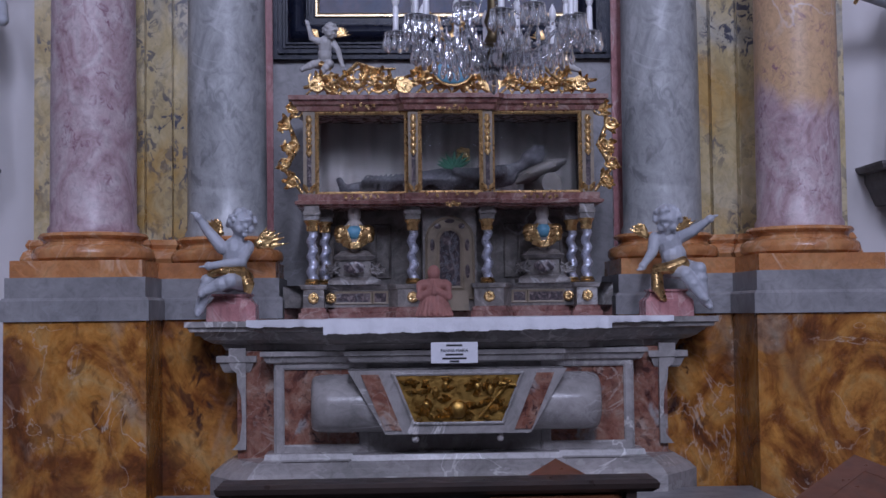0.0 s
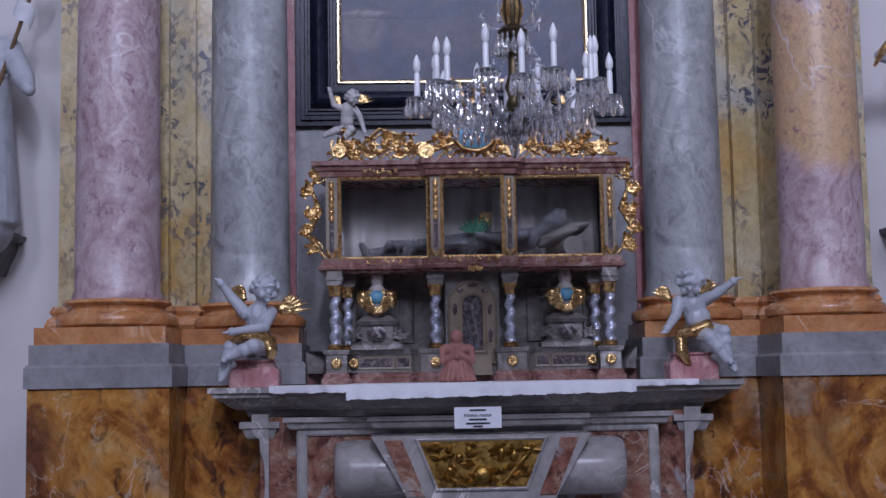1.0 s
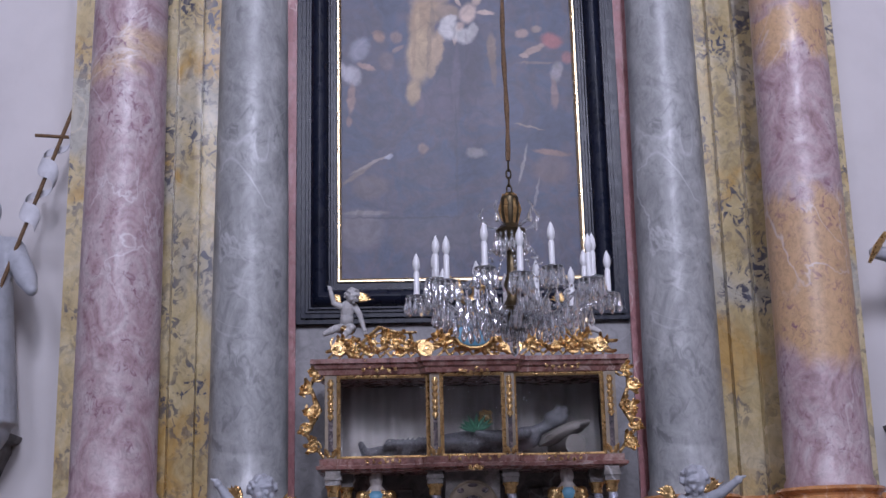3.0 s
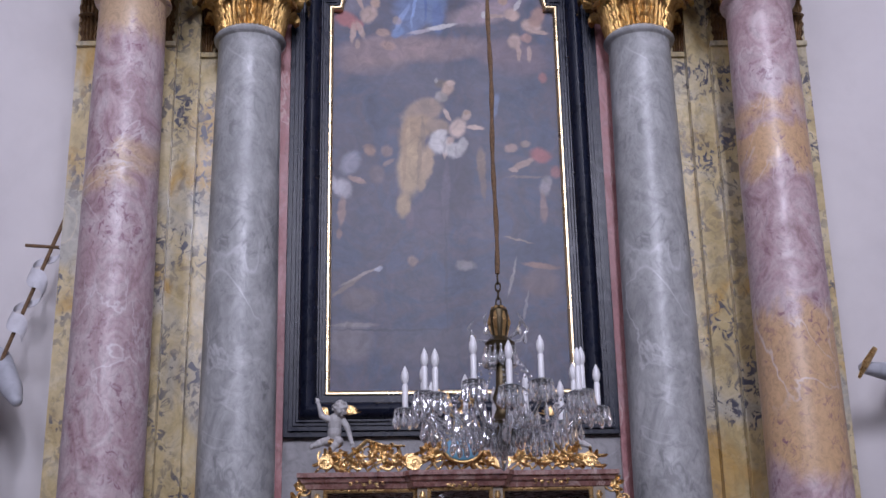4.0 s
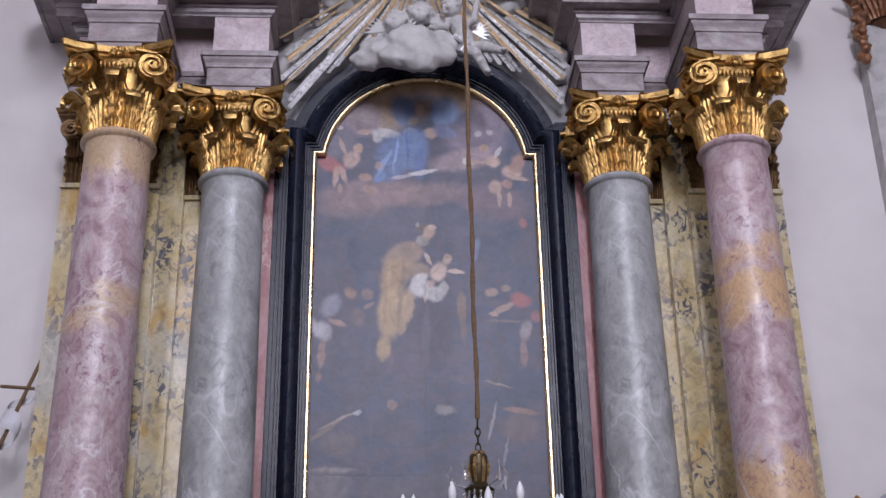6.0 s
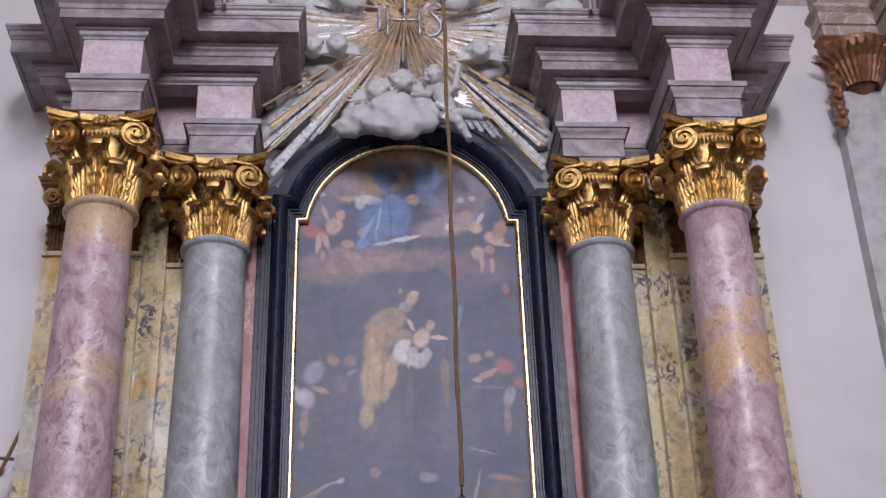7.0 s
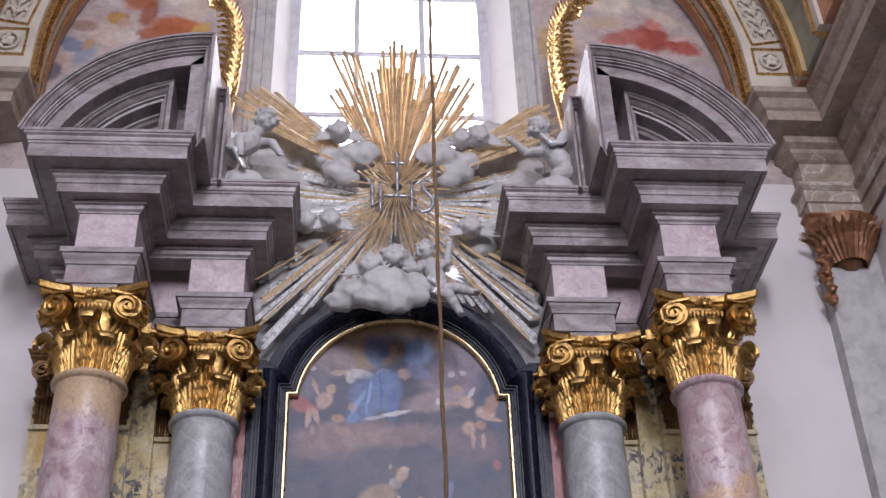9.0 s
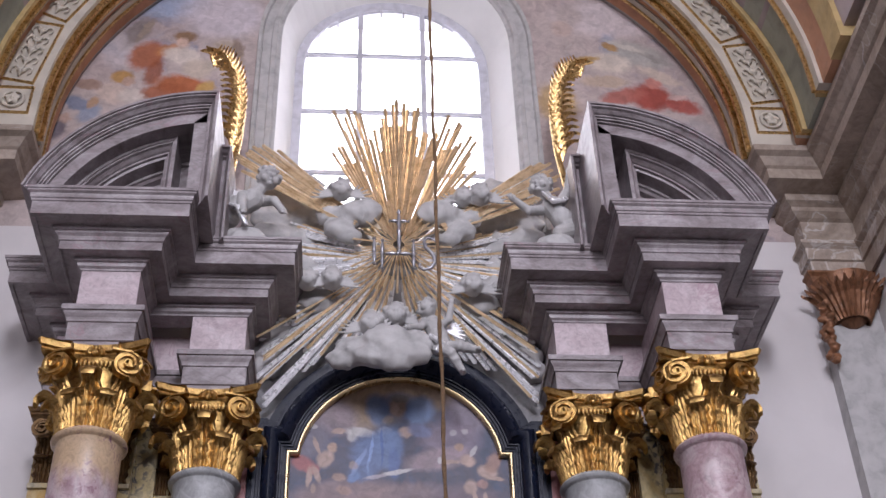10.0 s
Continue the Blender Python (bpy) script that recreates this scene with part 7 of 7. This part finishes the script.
cloud([(-0.36, 9.2, 7.69, 0.17), (-0.12, 9.12, 7.72, 0.2), (0.1, 9.15, 7.74, 0.16), (-0.04, 9.08, 7.56, 0.17), (-0.24, 9.12, 7.6, 0.14), (-0.5, 9.22, 7.62, 0.12), (0.12, 9.1, 7.6, 0.12)], "billowing grey-white stucco cloud on the picture frame")
for s in (-1, 1):
    cloud([(s * 0.86, 9.52, 8.6, 0.16), (s * 0.74, 9.5, 8.42, 0.16), (s * 1.0, 9.6, 8.4, 0.18), (s * 1.08, 9.64, 8.15, 0.16), (s * 1.14, 9.66, 7.95, 0.15), (s * 1.18, 9.66, 7.8, 0.13), (s * 0.9, 9.55, 8.85, 0.15), (s * 1.1, 9.6, 8.7, 0.2)], seed=s)
    cloud([(s * 0.36, 9.28, 9.3, 0.17), (s * 0.56, 9.3, 9.12, 0.13), (s * 0.5, 9.32, 9.3, 0.14), (s * 0.64, 9.34, 9.3, 0.13), (s * 0.46, 9.3, 9.02, 0.1)], seed=s + 2)
    cloud([(s * 0.92, 9.62, 9.88, 0.17), (s * 0.75, 9.62, 9.7, 0.16), (s * 1.08, 9.62, 9.72, 0.2), (s * 1.2, 9.62, 9.5, 0.2), (s * 0.9, 9.62, 9.5, 0.2), (s * 0.95, 9.62, 9.15, 0.22), (s * 1.2, 9.6, 9.2, 0.22)], seed=s + 4)
    cloud([(s * 1.38, 8.95, 8.66, 0.17), (s * 1.2, 8.98, 8.6, 0.13), (s * 1.55, 9.0, 8.62, 0.15), (s * 1.05, 9.1, 8.58, 0.12)], seed=s + 6)


def cherub_head(x, yy, z, r, label="grey stucco winged cherub head among clouds"):
    bm = bmesh.new()
    blob(bm, (0, 0, 0), (r, r, r * 1.15), 14, 12)
    blob(bm, (0, -r * 0.95, -r * 0.05), r * 0.2, 6, 5)
    blob(bm, (0, -r * 0.6, -r * 0.5), r * 0.55, 8, 6)
    for s in (-1, 1):
        blob(bm, (s * r * 0.5, -r * 0.65, -r * 0.25), r * 0.35, 8, 6)
    rng = random.Random(int(x * 100))
    for i in range(22):
        a, t = rng.uniform(0, 6.28), rng.uniform(0.1, 1.6)
        d = Vector((math.sin(t) * math.cos(a), math.sin(t) * math.sin(a), math.cos(t)))
        if d.y > -0.5 or d.z > 0.7:
            blob(bm, d * r * 1.08, r * 0.3, 6, 5)
    for s in (-1, 1):
        wing(bm, (s * r * 0.6, 0.0, -r * 0.7), (s, 0, -0.1), (0, 0, 1), r * 2.2, 5)
    dst = add_bm(bmesh.new(), fuse(bm, 0.009, 2), 0)
    ob = obj("cherub_head", dst, STUCCO, smooth=True)
    ob.location = (x, yy, z)
    return tagged(ob, label, "statue", "cherub heads")


for x, yy, z, r in ((-0.55, 9.2, 9.5, 0.1), (0.59, 9.22, 9.46, 0.09), (0.755, 9.2, 9.48, 0.1), (-0.83, 9.28, 8.5, 0.095), (-0.61, 9.26, 8.5, 0.095), (0.65, 9.28, 8.47, 0.095), (-0.27, 9.14, 7.93, 0.1), (-0.05, 9.18, 8.05, 0.1)):
    cherub_head(x, yy, z, r)
# putti by the glory
JE = dict(hip=(-0.2, 0, 0.12), chest=(0.05, -0.03, 0.26), head=(0.17, -0.08, 0.43), face=(0.3, -0.8, -0.2), side=(0.7, 0.5, 0.2),
          elbow_l=(-0.03, -0.12, 0.12), hand_l=(-0.06, -0.2, 0.02), elbow_r=(0.22, -0.08, 0.17), hand_r=(0.3, -0.12, 0.05),
          knee_l=(-0.42, -0.1, 0.14), foot_l=(-0.56, -0.1, 0.04), knee_r=(-0.38, -0.18, 0.08), foot_r=(-0.54, -0.2, 0.0), toe_l=(-0.05, -0.02, -0.01), toe_r=(-0.05, -0.02, -0.01))
JE.update(hip=(-0.15, 0, 0.1), chest=(0.08, -0.03, 0.25), head=(0.21, -0.08, 0.46), elbow_r=(0.28, -0.08, 0.2), hand_r=(0.34, -0.12, 0.08), elbow_l=(0.0, -0.13, 0.13), hand_l=(0.02, -0.2, 0.0),
          knee_l=(-0.36, -0.12, 0.06), foot_l=(-0.46, -0.12, -0.04), knee_r=(-0.3, -0.2, 0.02), foot_r=(-0.42, -0.22, -0.1))
putto("putto", JE, (-1.42, 8.95, 8.87), "grey stucco putto reclining on a cloud beside the sunburst", 1.25, [((-0.02, 0.08, 0.32), (-0.8, 0, 0.4), (0, 0, 1), 0.2)],
      [([(-0.12, -0.12, 0.1), (-0.02, -0.17, 0.03), (0.02, -0.18, -0.08), (0.06, -0.16, -0.16)], [0.02, 0.035, 0.03, 0.015])], STUCCO, SILVER, "glory putti", 7)
JF = dict(hip=(0.07, 0, 0.0), chest=(-0.05, -0.03, 0.22), head=(-0.15, -0.08, 0.42), face=(-0.5, -0.8, -0.1), side=(0.85, -0.2, 0.35),
          elbow_l=(-0.28, -0.1, 0.1), hand_l=(-0.4, -0.15, 0.18), elbow_r=(0.11, -0.06, 0.4), hand_r=(0.13, -0.08, 0.58),
          knee_l=(0.2, -0.14, -0.12), foot_l=(0.32, -0.12, -0.16), knee_r=(0.27, -0.08, -0.1), foot_r=(0.42, -0.06, -0.16), toe_l=(0.05, -0.02, -0.01), toe_r=(0.05, -0.02, -0.01))
putto("putto", JF, (1.42, 8.95, 8.9), "grey stucco putto with reaching arm beside the sunburst", 1.2, [((-0.06, 0.08, 0.28), (-0.7, 0, 0.2), (0, 0, 1), 0.16)],
      [([(-0.14, -0.12, 0.3), (-0.06, -0.16, 0.16), (0.04, -0.14, 0.2), (0.08, -0.1, 0.26)], [0.016, 0.022, 0.02, 0.015])], STUCCO, SILVER, "glory putti", 8)
JG = dict(hip=(0.05, 0, 0.0), chest=(-0.02, -0.02, 0.2), head=(-0.07, -0.07, 0.33), face=(-0.8, -0.4, 0.1), side=(0.9, 0.3, 0.1),
          elbow_l=(-0.13, -0.1, 0.12), hand_l=(-0.2, -0.12, 0.1), elbow_r=(0.12, -0.04, 0.24), hand_r=(0.14, -0.06, 0.38),
          knee_l=(0.12, -0.12, -0.16), foot_l=(0.22, -0.05, -0.3), knee_r=(0.2, -0.08, -0.06), foot_r=(0.36, -0.05, -0.08))
putto("putto", JG, (0.29, 9.18, 7.75), "grey stucco putto with dangling leg on the picture frame", 1.0, [((0.08, 0.06, 0.2), (0.7, 0, -0.4), (0.4, 0, 0.6), 0.2)],
      [([(-0.05, -0.1, 0.02), (0.05, -0.12, -0.06), (0.0, -0.1, -0.14)], [0.025, 0.03, 0.015])], STUCCO, SILVER, "glory putti", 9)

# gilded palms behind the pediment ends
for s in (-1, 1):
    pm = thing("gilded_palm", "tall curling gilded palm frond behind the pediment", "palm", "gilded palms", (s * 1.6, 9.4, 8.85))
    spine = [(s * 0.02, 0.1, -0.35), (s * 0.03, 0, 0.9), (-s * 0.03, 0, 1.4), (-s * 0.05, -0.02, 1.8), (s * 0.0, -0.04, 2.15), (s * 0.12, -0.08, 2.38), (s * 0.26, -0.1, 2.42)]
    part("stem", tube(bmesh.new(), spine, [0.03, 0.035, 0.032, 0.028, 0.022, 0.015, 0.008], 8), GOLD, pm, smooth=True)
    for i in range(19):
        q = 0.3 + 0.69 * i / 18
        k = min(int(q * 6), 5)
        p = Vector(spine[k]).lerp(Vector(spine[k + 1]), q * 6 - k)
        n = 0.34 - 0.006 * i
        part("frond", leaf(bmesh.new(), p, (s * 0.9, -0.3, -0.5), (s * 0.5, -0.25, 0.75), n, 0.085, 0.85, 2, 0.014, 9), GOLD, pm)
        part("frond", leaf(bmesh.new(), p + Vector((s * 0.03, 0, -0.03)), (s * 0.6, -0.8, -0.2), (s * 0.22, -0.3, 0.85), n * 0.9, 0.075, 0.7, 2, 0.014, 8), GOLD, pm)
        part("frond", leaf(bmesh.new(), p, (-s * 0.5, -0.8, 0), (-s * 0.08, -0.3, 0.9), 0.2, 0.055, 0.6, 2, 0.012, 7), GOLD, pm)

# ---- chandelier ----
CRYSTAL, nt, bs = mat("crystal")
bs.inputs["Transmission Weight"].default_value = 0.85
bs.inputs["Roughness"].default_value = 0.04
bs.inputs["IOR"].default_value = 1.5
bs.inputs["Base Color"].default_value = (0.85, 0.87, 0.9, 1)
BULB = plain("milky_bulb", (0.8, 0.8, 0.82), 0.3, 0, 0.03, 10, 0.0)
BRONZE = plain("dark_bronze", (0.1, 0.075, 0.04), 0.35, 0.8, 0.2, 10, 0.15)
ROPE = plain("brown_rope", (0.17, 0.1, 0.05), 0.85, 0, 0.25, 60, 0.5)
ch = thing("chandelier", "crystal chandelier with white candle bulbs on a brown rope", "chandelier", at=(0.16, 7.0, 0))
part("stem", lathe(bmesh.new(), [(0.02, 2.78), (0.05, 2.8), (0.09, 2.84), (0.1, 2.88), (0.05, 2.91), (0.03, 2.96), (0.05, 3.02), (0.03, 3.08), (0.025, 3.25), (0.075, 3.3), (0.085, 3.33), (0.04, 3.37), (0.05, 3.42), (0.05, 3.52), (0.02, 3.55)], 20), BRONZE, ch, smooth=True)
bm = bmesh.new()
for k in range(6):
    a = 2 * math.pi * k / 6
    tube(bm, [(0.03 * math.cos(a), 0.03 * math.sin(a), 3.36), (0.055 * math.cos(a), 0.055 * math.sin(a), 3.45), (0.03 * math.cos(a), 0.03 * math.sin(a), 3.54)], 0.012, 6)
part("cage", bm, GOLD, ch)
bm = bmesh.new()
for k in range(4):
    m = Matrix.Translation((0, 0, 3.57 + 0.045 * k)) @ Matrix.Rotation(math.pi / 2 * (k % 2), 4, "Z")
    pts = [m @ Vector((0.014 * math.cos(t), 0, 0.028 * math.sin(t))) for t in [2 * math.pi * i / 12 for i in range(13)]]
    tube(bm, pts, 0.005, 6)
part("chain", bm, BRONZE, ch)
bm = bmesh.new()
n = 200
tube(bm, [(0.004 * math.sin(i * 0.35) - 0.02 * (i / n), 0, 3.74 + (14.46 - 3.74) * i / n) for i in range(n + 1)], [0.0125 + 0.0025 * math.sin(i * 1.3) for i in range(n + 1)], 8)
part("rope", bm, ROPE, ch, "twisted brown hanging rope", True)
drop_me = bpy.data.meshes.new("drop")
bm = lathe(bmesh.new(), [(0.003, 0.0), (0.006, -0.008), (0.003, -0.015), (0.009, -0.035), (0.013, -0.055), (0.009, -0.07), (0.001, -0.078)], 6)
bm.to_mesh(drop_me)
bm.free()
drop_me.materials.append(CRYSTAL)


def drop(parent, x, yy, z, k=1.0):
    o = new("drop", drop_me)
    o.parent = parent
    o.location, o.scale = (x, yy, z), (k, k, k)
    return o


for i in range(16):
    a = 2 * math.pi * i / 16
    low = i % 2 == 0
    R, top = (0.53, 2.955) if low else (0.46, 3.01)
    d = Vector((math.cos(a), math.sin(a), 0))
    part("arm", tube(bmesh.new(), [d * 0.06 + Vector((0, 0, 2.88)), d * 0.16 + Vector((0, 0, 2.82)), d * 0.3 + Vector((0, 0, 2.82)), d * 0.42 + Vector((0, 0, 2.9)), d * R + Vector((0, 0, top - 0.03))], [0.012, 0.013, 0.012, 0.011, 0.01], 8), CRYSTAL, ch, "glass arm", True)
    pn = part("drip_pan", lathe(bmesh.new(), [(0.012, -0.02), (0.03, -0.012), (0.06, 0.004), (0.058, 0.008), (0.02, 0.0), (0.018, 0.02)], 16, (d.x * R, d.y * R, top)), CRYSTAL, ch, "scalloped glass drip pan", True)
    cd = part("candle", lathe(bmesh.new(), [(0.016, 0.01), (0.016, 0.14), (0.011, 0.15)], 12, (d.x * R, d.y * R, top)), BULB, ch, "white candle tube", True)
    part("bulb", lathe(bmesh.new(), [(0.011, 0.148), (0.02, 0.17), (0.022, 0.19), (0.018, 0.215), (0.008, 0.24), (0.002, 0.252)], 12, (d.x * R, d.y * R, top)), BULB, cd, "milky flame bulb", True)
    for k in range(11):
        t = 2 * math.pi * k / 11
        drop(pn, d.x * R + 0.058 * math.cos(t), d.y * R + 0.058 * math.sin(t), top, 0.95 if k % 2 else 1.3)
    for k in range(0 if not low else 7):
        r = 0.1 + 0.055 * k
        drop(ch, d.x * r, d.y * r, 2.83 + 0.006 * (k - 3) ** 2, 1.35)
        e = Vector((math.cos(a + 0.26), math.sin(a + 0.26), 0))
        drop(ch, e.x * r, e.y * r, 2.98 - 0.03 * abs(k - 3), 1.2)
    # bead strings from the crown to the arms
    bm = bmesh.new()
    for k in range(20):
        t = k / 19
        p = d * (0.07 + (R - 0.07) * t) + Vector((0, 0, 3.3 + (top - 3.3) * t - 0.14 * math.sin(math.pi * t)))
        blob(bm, p, 0.0075, 6, 4)
    tagged(part("bead_string", bm, CRYSTAL, ch), kind="stuff")
for i in range(16):
    a = 2 * math.pi * i / 16
    drop(ch, 0.085 * math.cos(a), 0.085 * math.sin(a), 3.31, 1.5)
    drop(ch, 0.1 * math.cos(a + 0.2), 0.1 * math.sin(a + 0.2), 2.86, 1.4)
    drop(ch, 0.055 * math.cos(a), 0.055 * math.sin(a), 2.82, 1.5)
drop(ch, 0, 0, 2.79, 2.2)
for i in range(5):
    a = 2 * math.pi * (i + 0.3) / 5
    d = Vector((math.cos(a), math.sin(a), 0))
    part("crown_branch", tube(bmesh.new(), [d * 0.05 + Vector((0, 0, 3.34)), d * 0.13 + Vector((0, 0, 3.36)), d * 0.18 + Vector((0, 0, 3.43)), d * 0.15 + Vector((0, 0, 3.47))], [0.008, 0.009, 0.008, 0.005], 6), CRYSTAL, ch, smooth=True)
    drop(ch, d.x * 0.16, d.y * 0.16, 3.42, 1.0)

# ---- statues on the side walls ----
def bracket(x, yy, z, label):
    b = thing("wall_console", label, "console", "wall consoles", (x, yy, z))
    bm = bmesh.new()
    run(bm, [(-0.3, 0.45), (-0.3, -0.15), (0.3, -0.15), (0.3, 0.45)], curve_prof([(-0.1, -0.3), (-0.06, -0.2), (-0.02, -0.12), (-0.02, -0.06), (0.03, -0.05), (0.05, -0.02), (0.05, 0.0)], -0.2))
    part("bracket", bm, DARKST, b)
    return b


DARKST = plain("dark_stone", (0.12, 0.11, 0.11), 0.6, 0, 0.15, 6, 0.2)


def standing(x, yy, z, label, flip=1, lift=0.0, reach=0.42):
    bm = bmesh.new()
    limbs(bm, [([(0, 0, 0.05), (0, 0, 0.5), (0, 0, 0.9), (0, 0, 1.3)], [0.27, 0.22, 0.18, 0.2]), ([(-0.18, 0, 1.35), (0.18, 0, 1.35)], [0.1, 0.1]), ([(0, 0, 1.4), (0, -0.02, 1.52)], [0.07, 0.06]),
               ([(flip * 0.2, 0, 1.35), (flip * 0.34, -0.12, 1.1 + lift * 0.4), (flip * reach, -0.25, 0.98 + lift)], [0.09, 0.085, 0.05]), ([(-flip * 0.2, 0, 1.35), (-flip * 0.28, -0.15, 1.05), (-flip * 0.05, -0.25, 1.05)], [0.09, 0.08, 0.05])])
    blob(bm, (0, -0.03, 1.64), (0.1, 0.11, 0.13), 14, 10)
    for k in range(18):
        a = math.pi * (0.9 + 1.2 * k / 17)
        tube(bm, [(0.17 * math.cos(a), 0.16 * math.sin(a), 1.2), (0.2 * math.cos(a + 0.1), 0.2 * math.sin(a + 0.1), 0.7), (0.27 * math.cos(a), 0.26 * math.sin(a), 0.03)], [0.03, 0.04, 0.035], 6)
    ob = tagged(obj("wall_statue", fuse(bm, 0.02, 3), MARW, smooth=True), label, "statue", "wall statues")
    ob.location = (x, yy, z)
    return ob


bracket(-3.7, 9.6, 2.56, "dark stone console under a statue on the white wall")
standing(-3.56, 9.5, 2.565, "white robed statue on a console by the white wall", 1)
bracket(3.57, 9.6, 2.52, "dark stone console under a statue on the white wall")
st2 = standing(3.66, 9.5, 2.525, "white robed statue with gilded attribute by the white wall", -1, 0.22, 0.62)
st = thing("cross_staff", "thin brown cross staff with a white ribbon held by the statue", "staff", at=(0, 0, 0))
lo, hi = Vector((-3.72, 9.3, 2.58)), Vector((-2.955, 9.5, 5.07))
part("pole", tube(bmesh.new(), [lo, hi], 0.016, 8), ROPE, st)
part("crossbar", tube(bmesh.new(), [(-3.24, 9.46, 4.8), (-2.88, 9.48, 4.78)], 0.014, 8), ROPE, st)
RIBBON = plain("white_ribbon", (0.62, 0.62, 0.66), 0.6, 0, 0.1, 10, 0.1)
bm = bmesh.new()
prev = None
for i in range(60):
    t = i / 59
    c = lo.lerp(hi, 0.6 + 0.3 * t)
    a = t * 4.2 * math.pi
    p = c + Vector((0.085 * math.cos(a) - 0.0, -0.05 * math.sin(a), 0.02 * math.sin(a * 2)))
    w = Vector((0.02, 0.0, 0.05 + 0.02 * math.sin(a)))
    nrm = Vector((0.0, 0.006, 0))
    cur = [bm.verts.new(p + w), bm.verts.new(p - w), bm.verts.new(p - w + nrm), bm.verts.new(p + w + nrm)]
    if prev:
        for j in range(4):
            bm.faces.new((prev[j], prev[(j + 1) % 4], cur[(j + 1) % 4], cur[j]))
    prev = cur
part("ribbon", bm, RIBBON, st, "twisted white ribbon", True)
bm = tube(bmesh.new(), [(2.98, 9.22, 3.64), (3.04, 9.2, 3.75), (3.12, 9.2, 3.86)], [0.012, 0.028, 0.02], 8)
tagged(obj("gilded_attribute", bm, GOLD, smooth=True), "short gilded attribute held by the statue", "ornament")

# ---- benches and kneelers in front ----
def bench(name, x0, x1, y0, y1, z, label, material):
    b = thing(name, label, "bench")
    bm = bmesh.new()
    run(bm, [(x0, y0), (x1, y0), (x1, y1), (x0, y1)], [(-0.1, z - 0.05), (-0.02, z - 0.05), (0.0, z - 0.035), (0.005, z - 0.015), (-0.01, z), (-0.1, z)], closed=True)
    box(bm, x0 + 0.05, x1 - 0.05, y0 + 0.05, y1 - 0.05, z - 0.049, z - 0.001)
    part("top", bm, material, b)
    for x in (x0 + 0.08, x1 - 0.12):
        part("end_panel", boxbm(x, x + 0.04, y0 + 0.03, y1 - 0.03, 0.0, z - 0.05), material, b)
    part("rail", boxbm(x0 + 0.12, x1 - 0.12, (y0 + y1) / 2 - 0.015, (y0 + y1) / 2 + 0.015, z - 0.22, z - 0.05), material, b)
    return b


bench("bench", -1.08, 0.6, 4.95, 5.14, 0.8, "long dark wooden church bench before the altar", DARKWOOD)


def desk(x, yy, z, turn, label, k=1.0):
    d = thing("kneeler_desk", label, "kneeler", "kneeler desks", (x, yy, 0))
    d.rotation_euler, d.scale = (0, 0, radians(turn)), (k, k, 1)
    bm = bmesh.new()
    run(bm, [(-0.27, -0.2), (0.27, -0.2), (0.27, 0.2), (-0.27, 0.2)], [(-0.1, z - 0.035), (0.0, z - 0.035), (0.008, z - 0.02), (0.0, z), (-0.1, z)], closed=True)
    box(bm, -0.2, 0.2, -0.13, 0.13, z - 0.034, z - 0.001)
    for v in bm.verts:
        v.co.z += 0.26 * (v.co.y + 0.2) + 0.24 * (v.co.x + 0.27)
    part("top_board", bm, WOOD, d, "smooth brown sloping board")
    for sx in (-1, 1):
        part("side_panel", boxbm(sx * 0.24 - 0.015, sx * 0.24 + 0.015, -0.17, 0.17, 0, z - 0.035), WOOD, d)
    part("front_board", boxbm(-0.225, 0.225, 0.14, 0.16, 0.1, z - 0.035), WOOD, d)
    return d


desk(0.19, 4.98, 0.617, 42, "brown wooden kneeler desk standing askew", 0.8)
desk(1.39, 4.91, 0.617, 42, "brown wooden kneeler desk standing askew", 0.9)
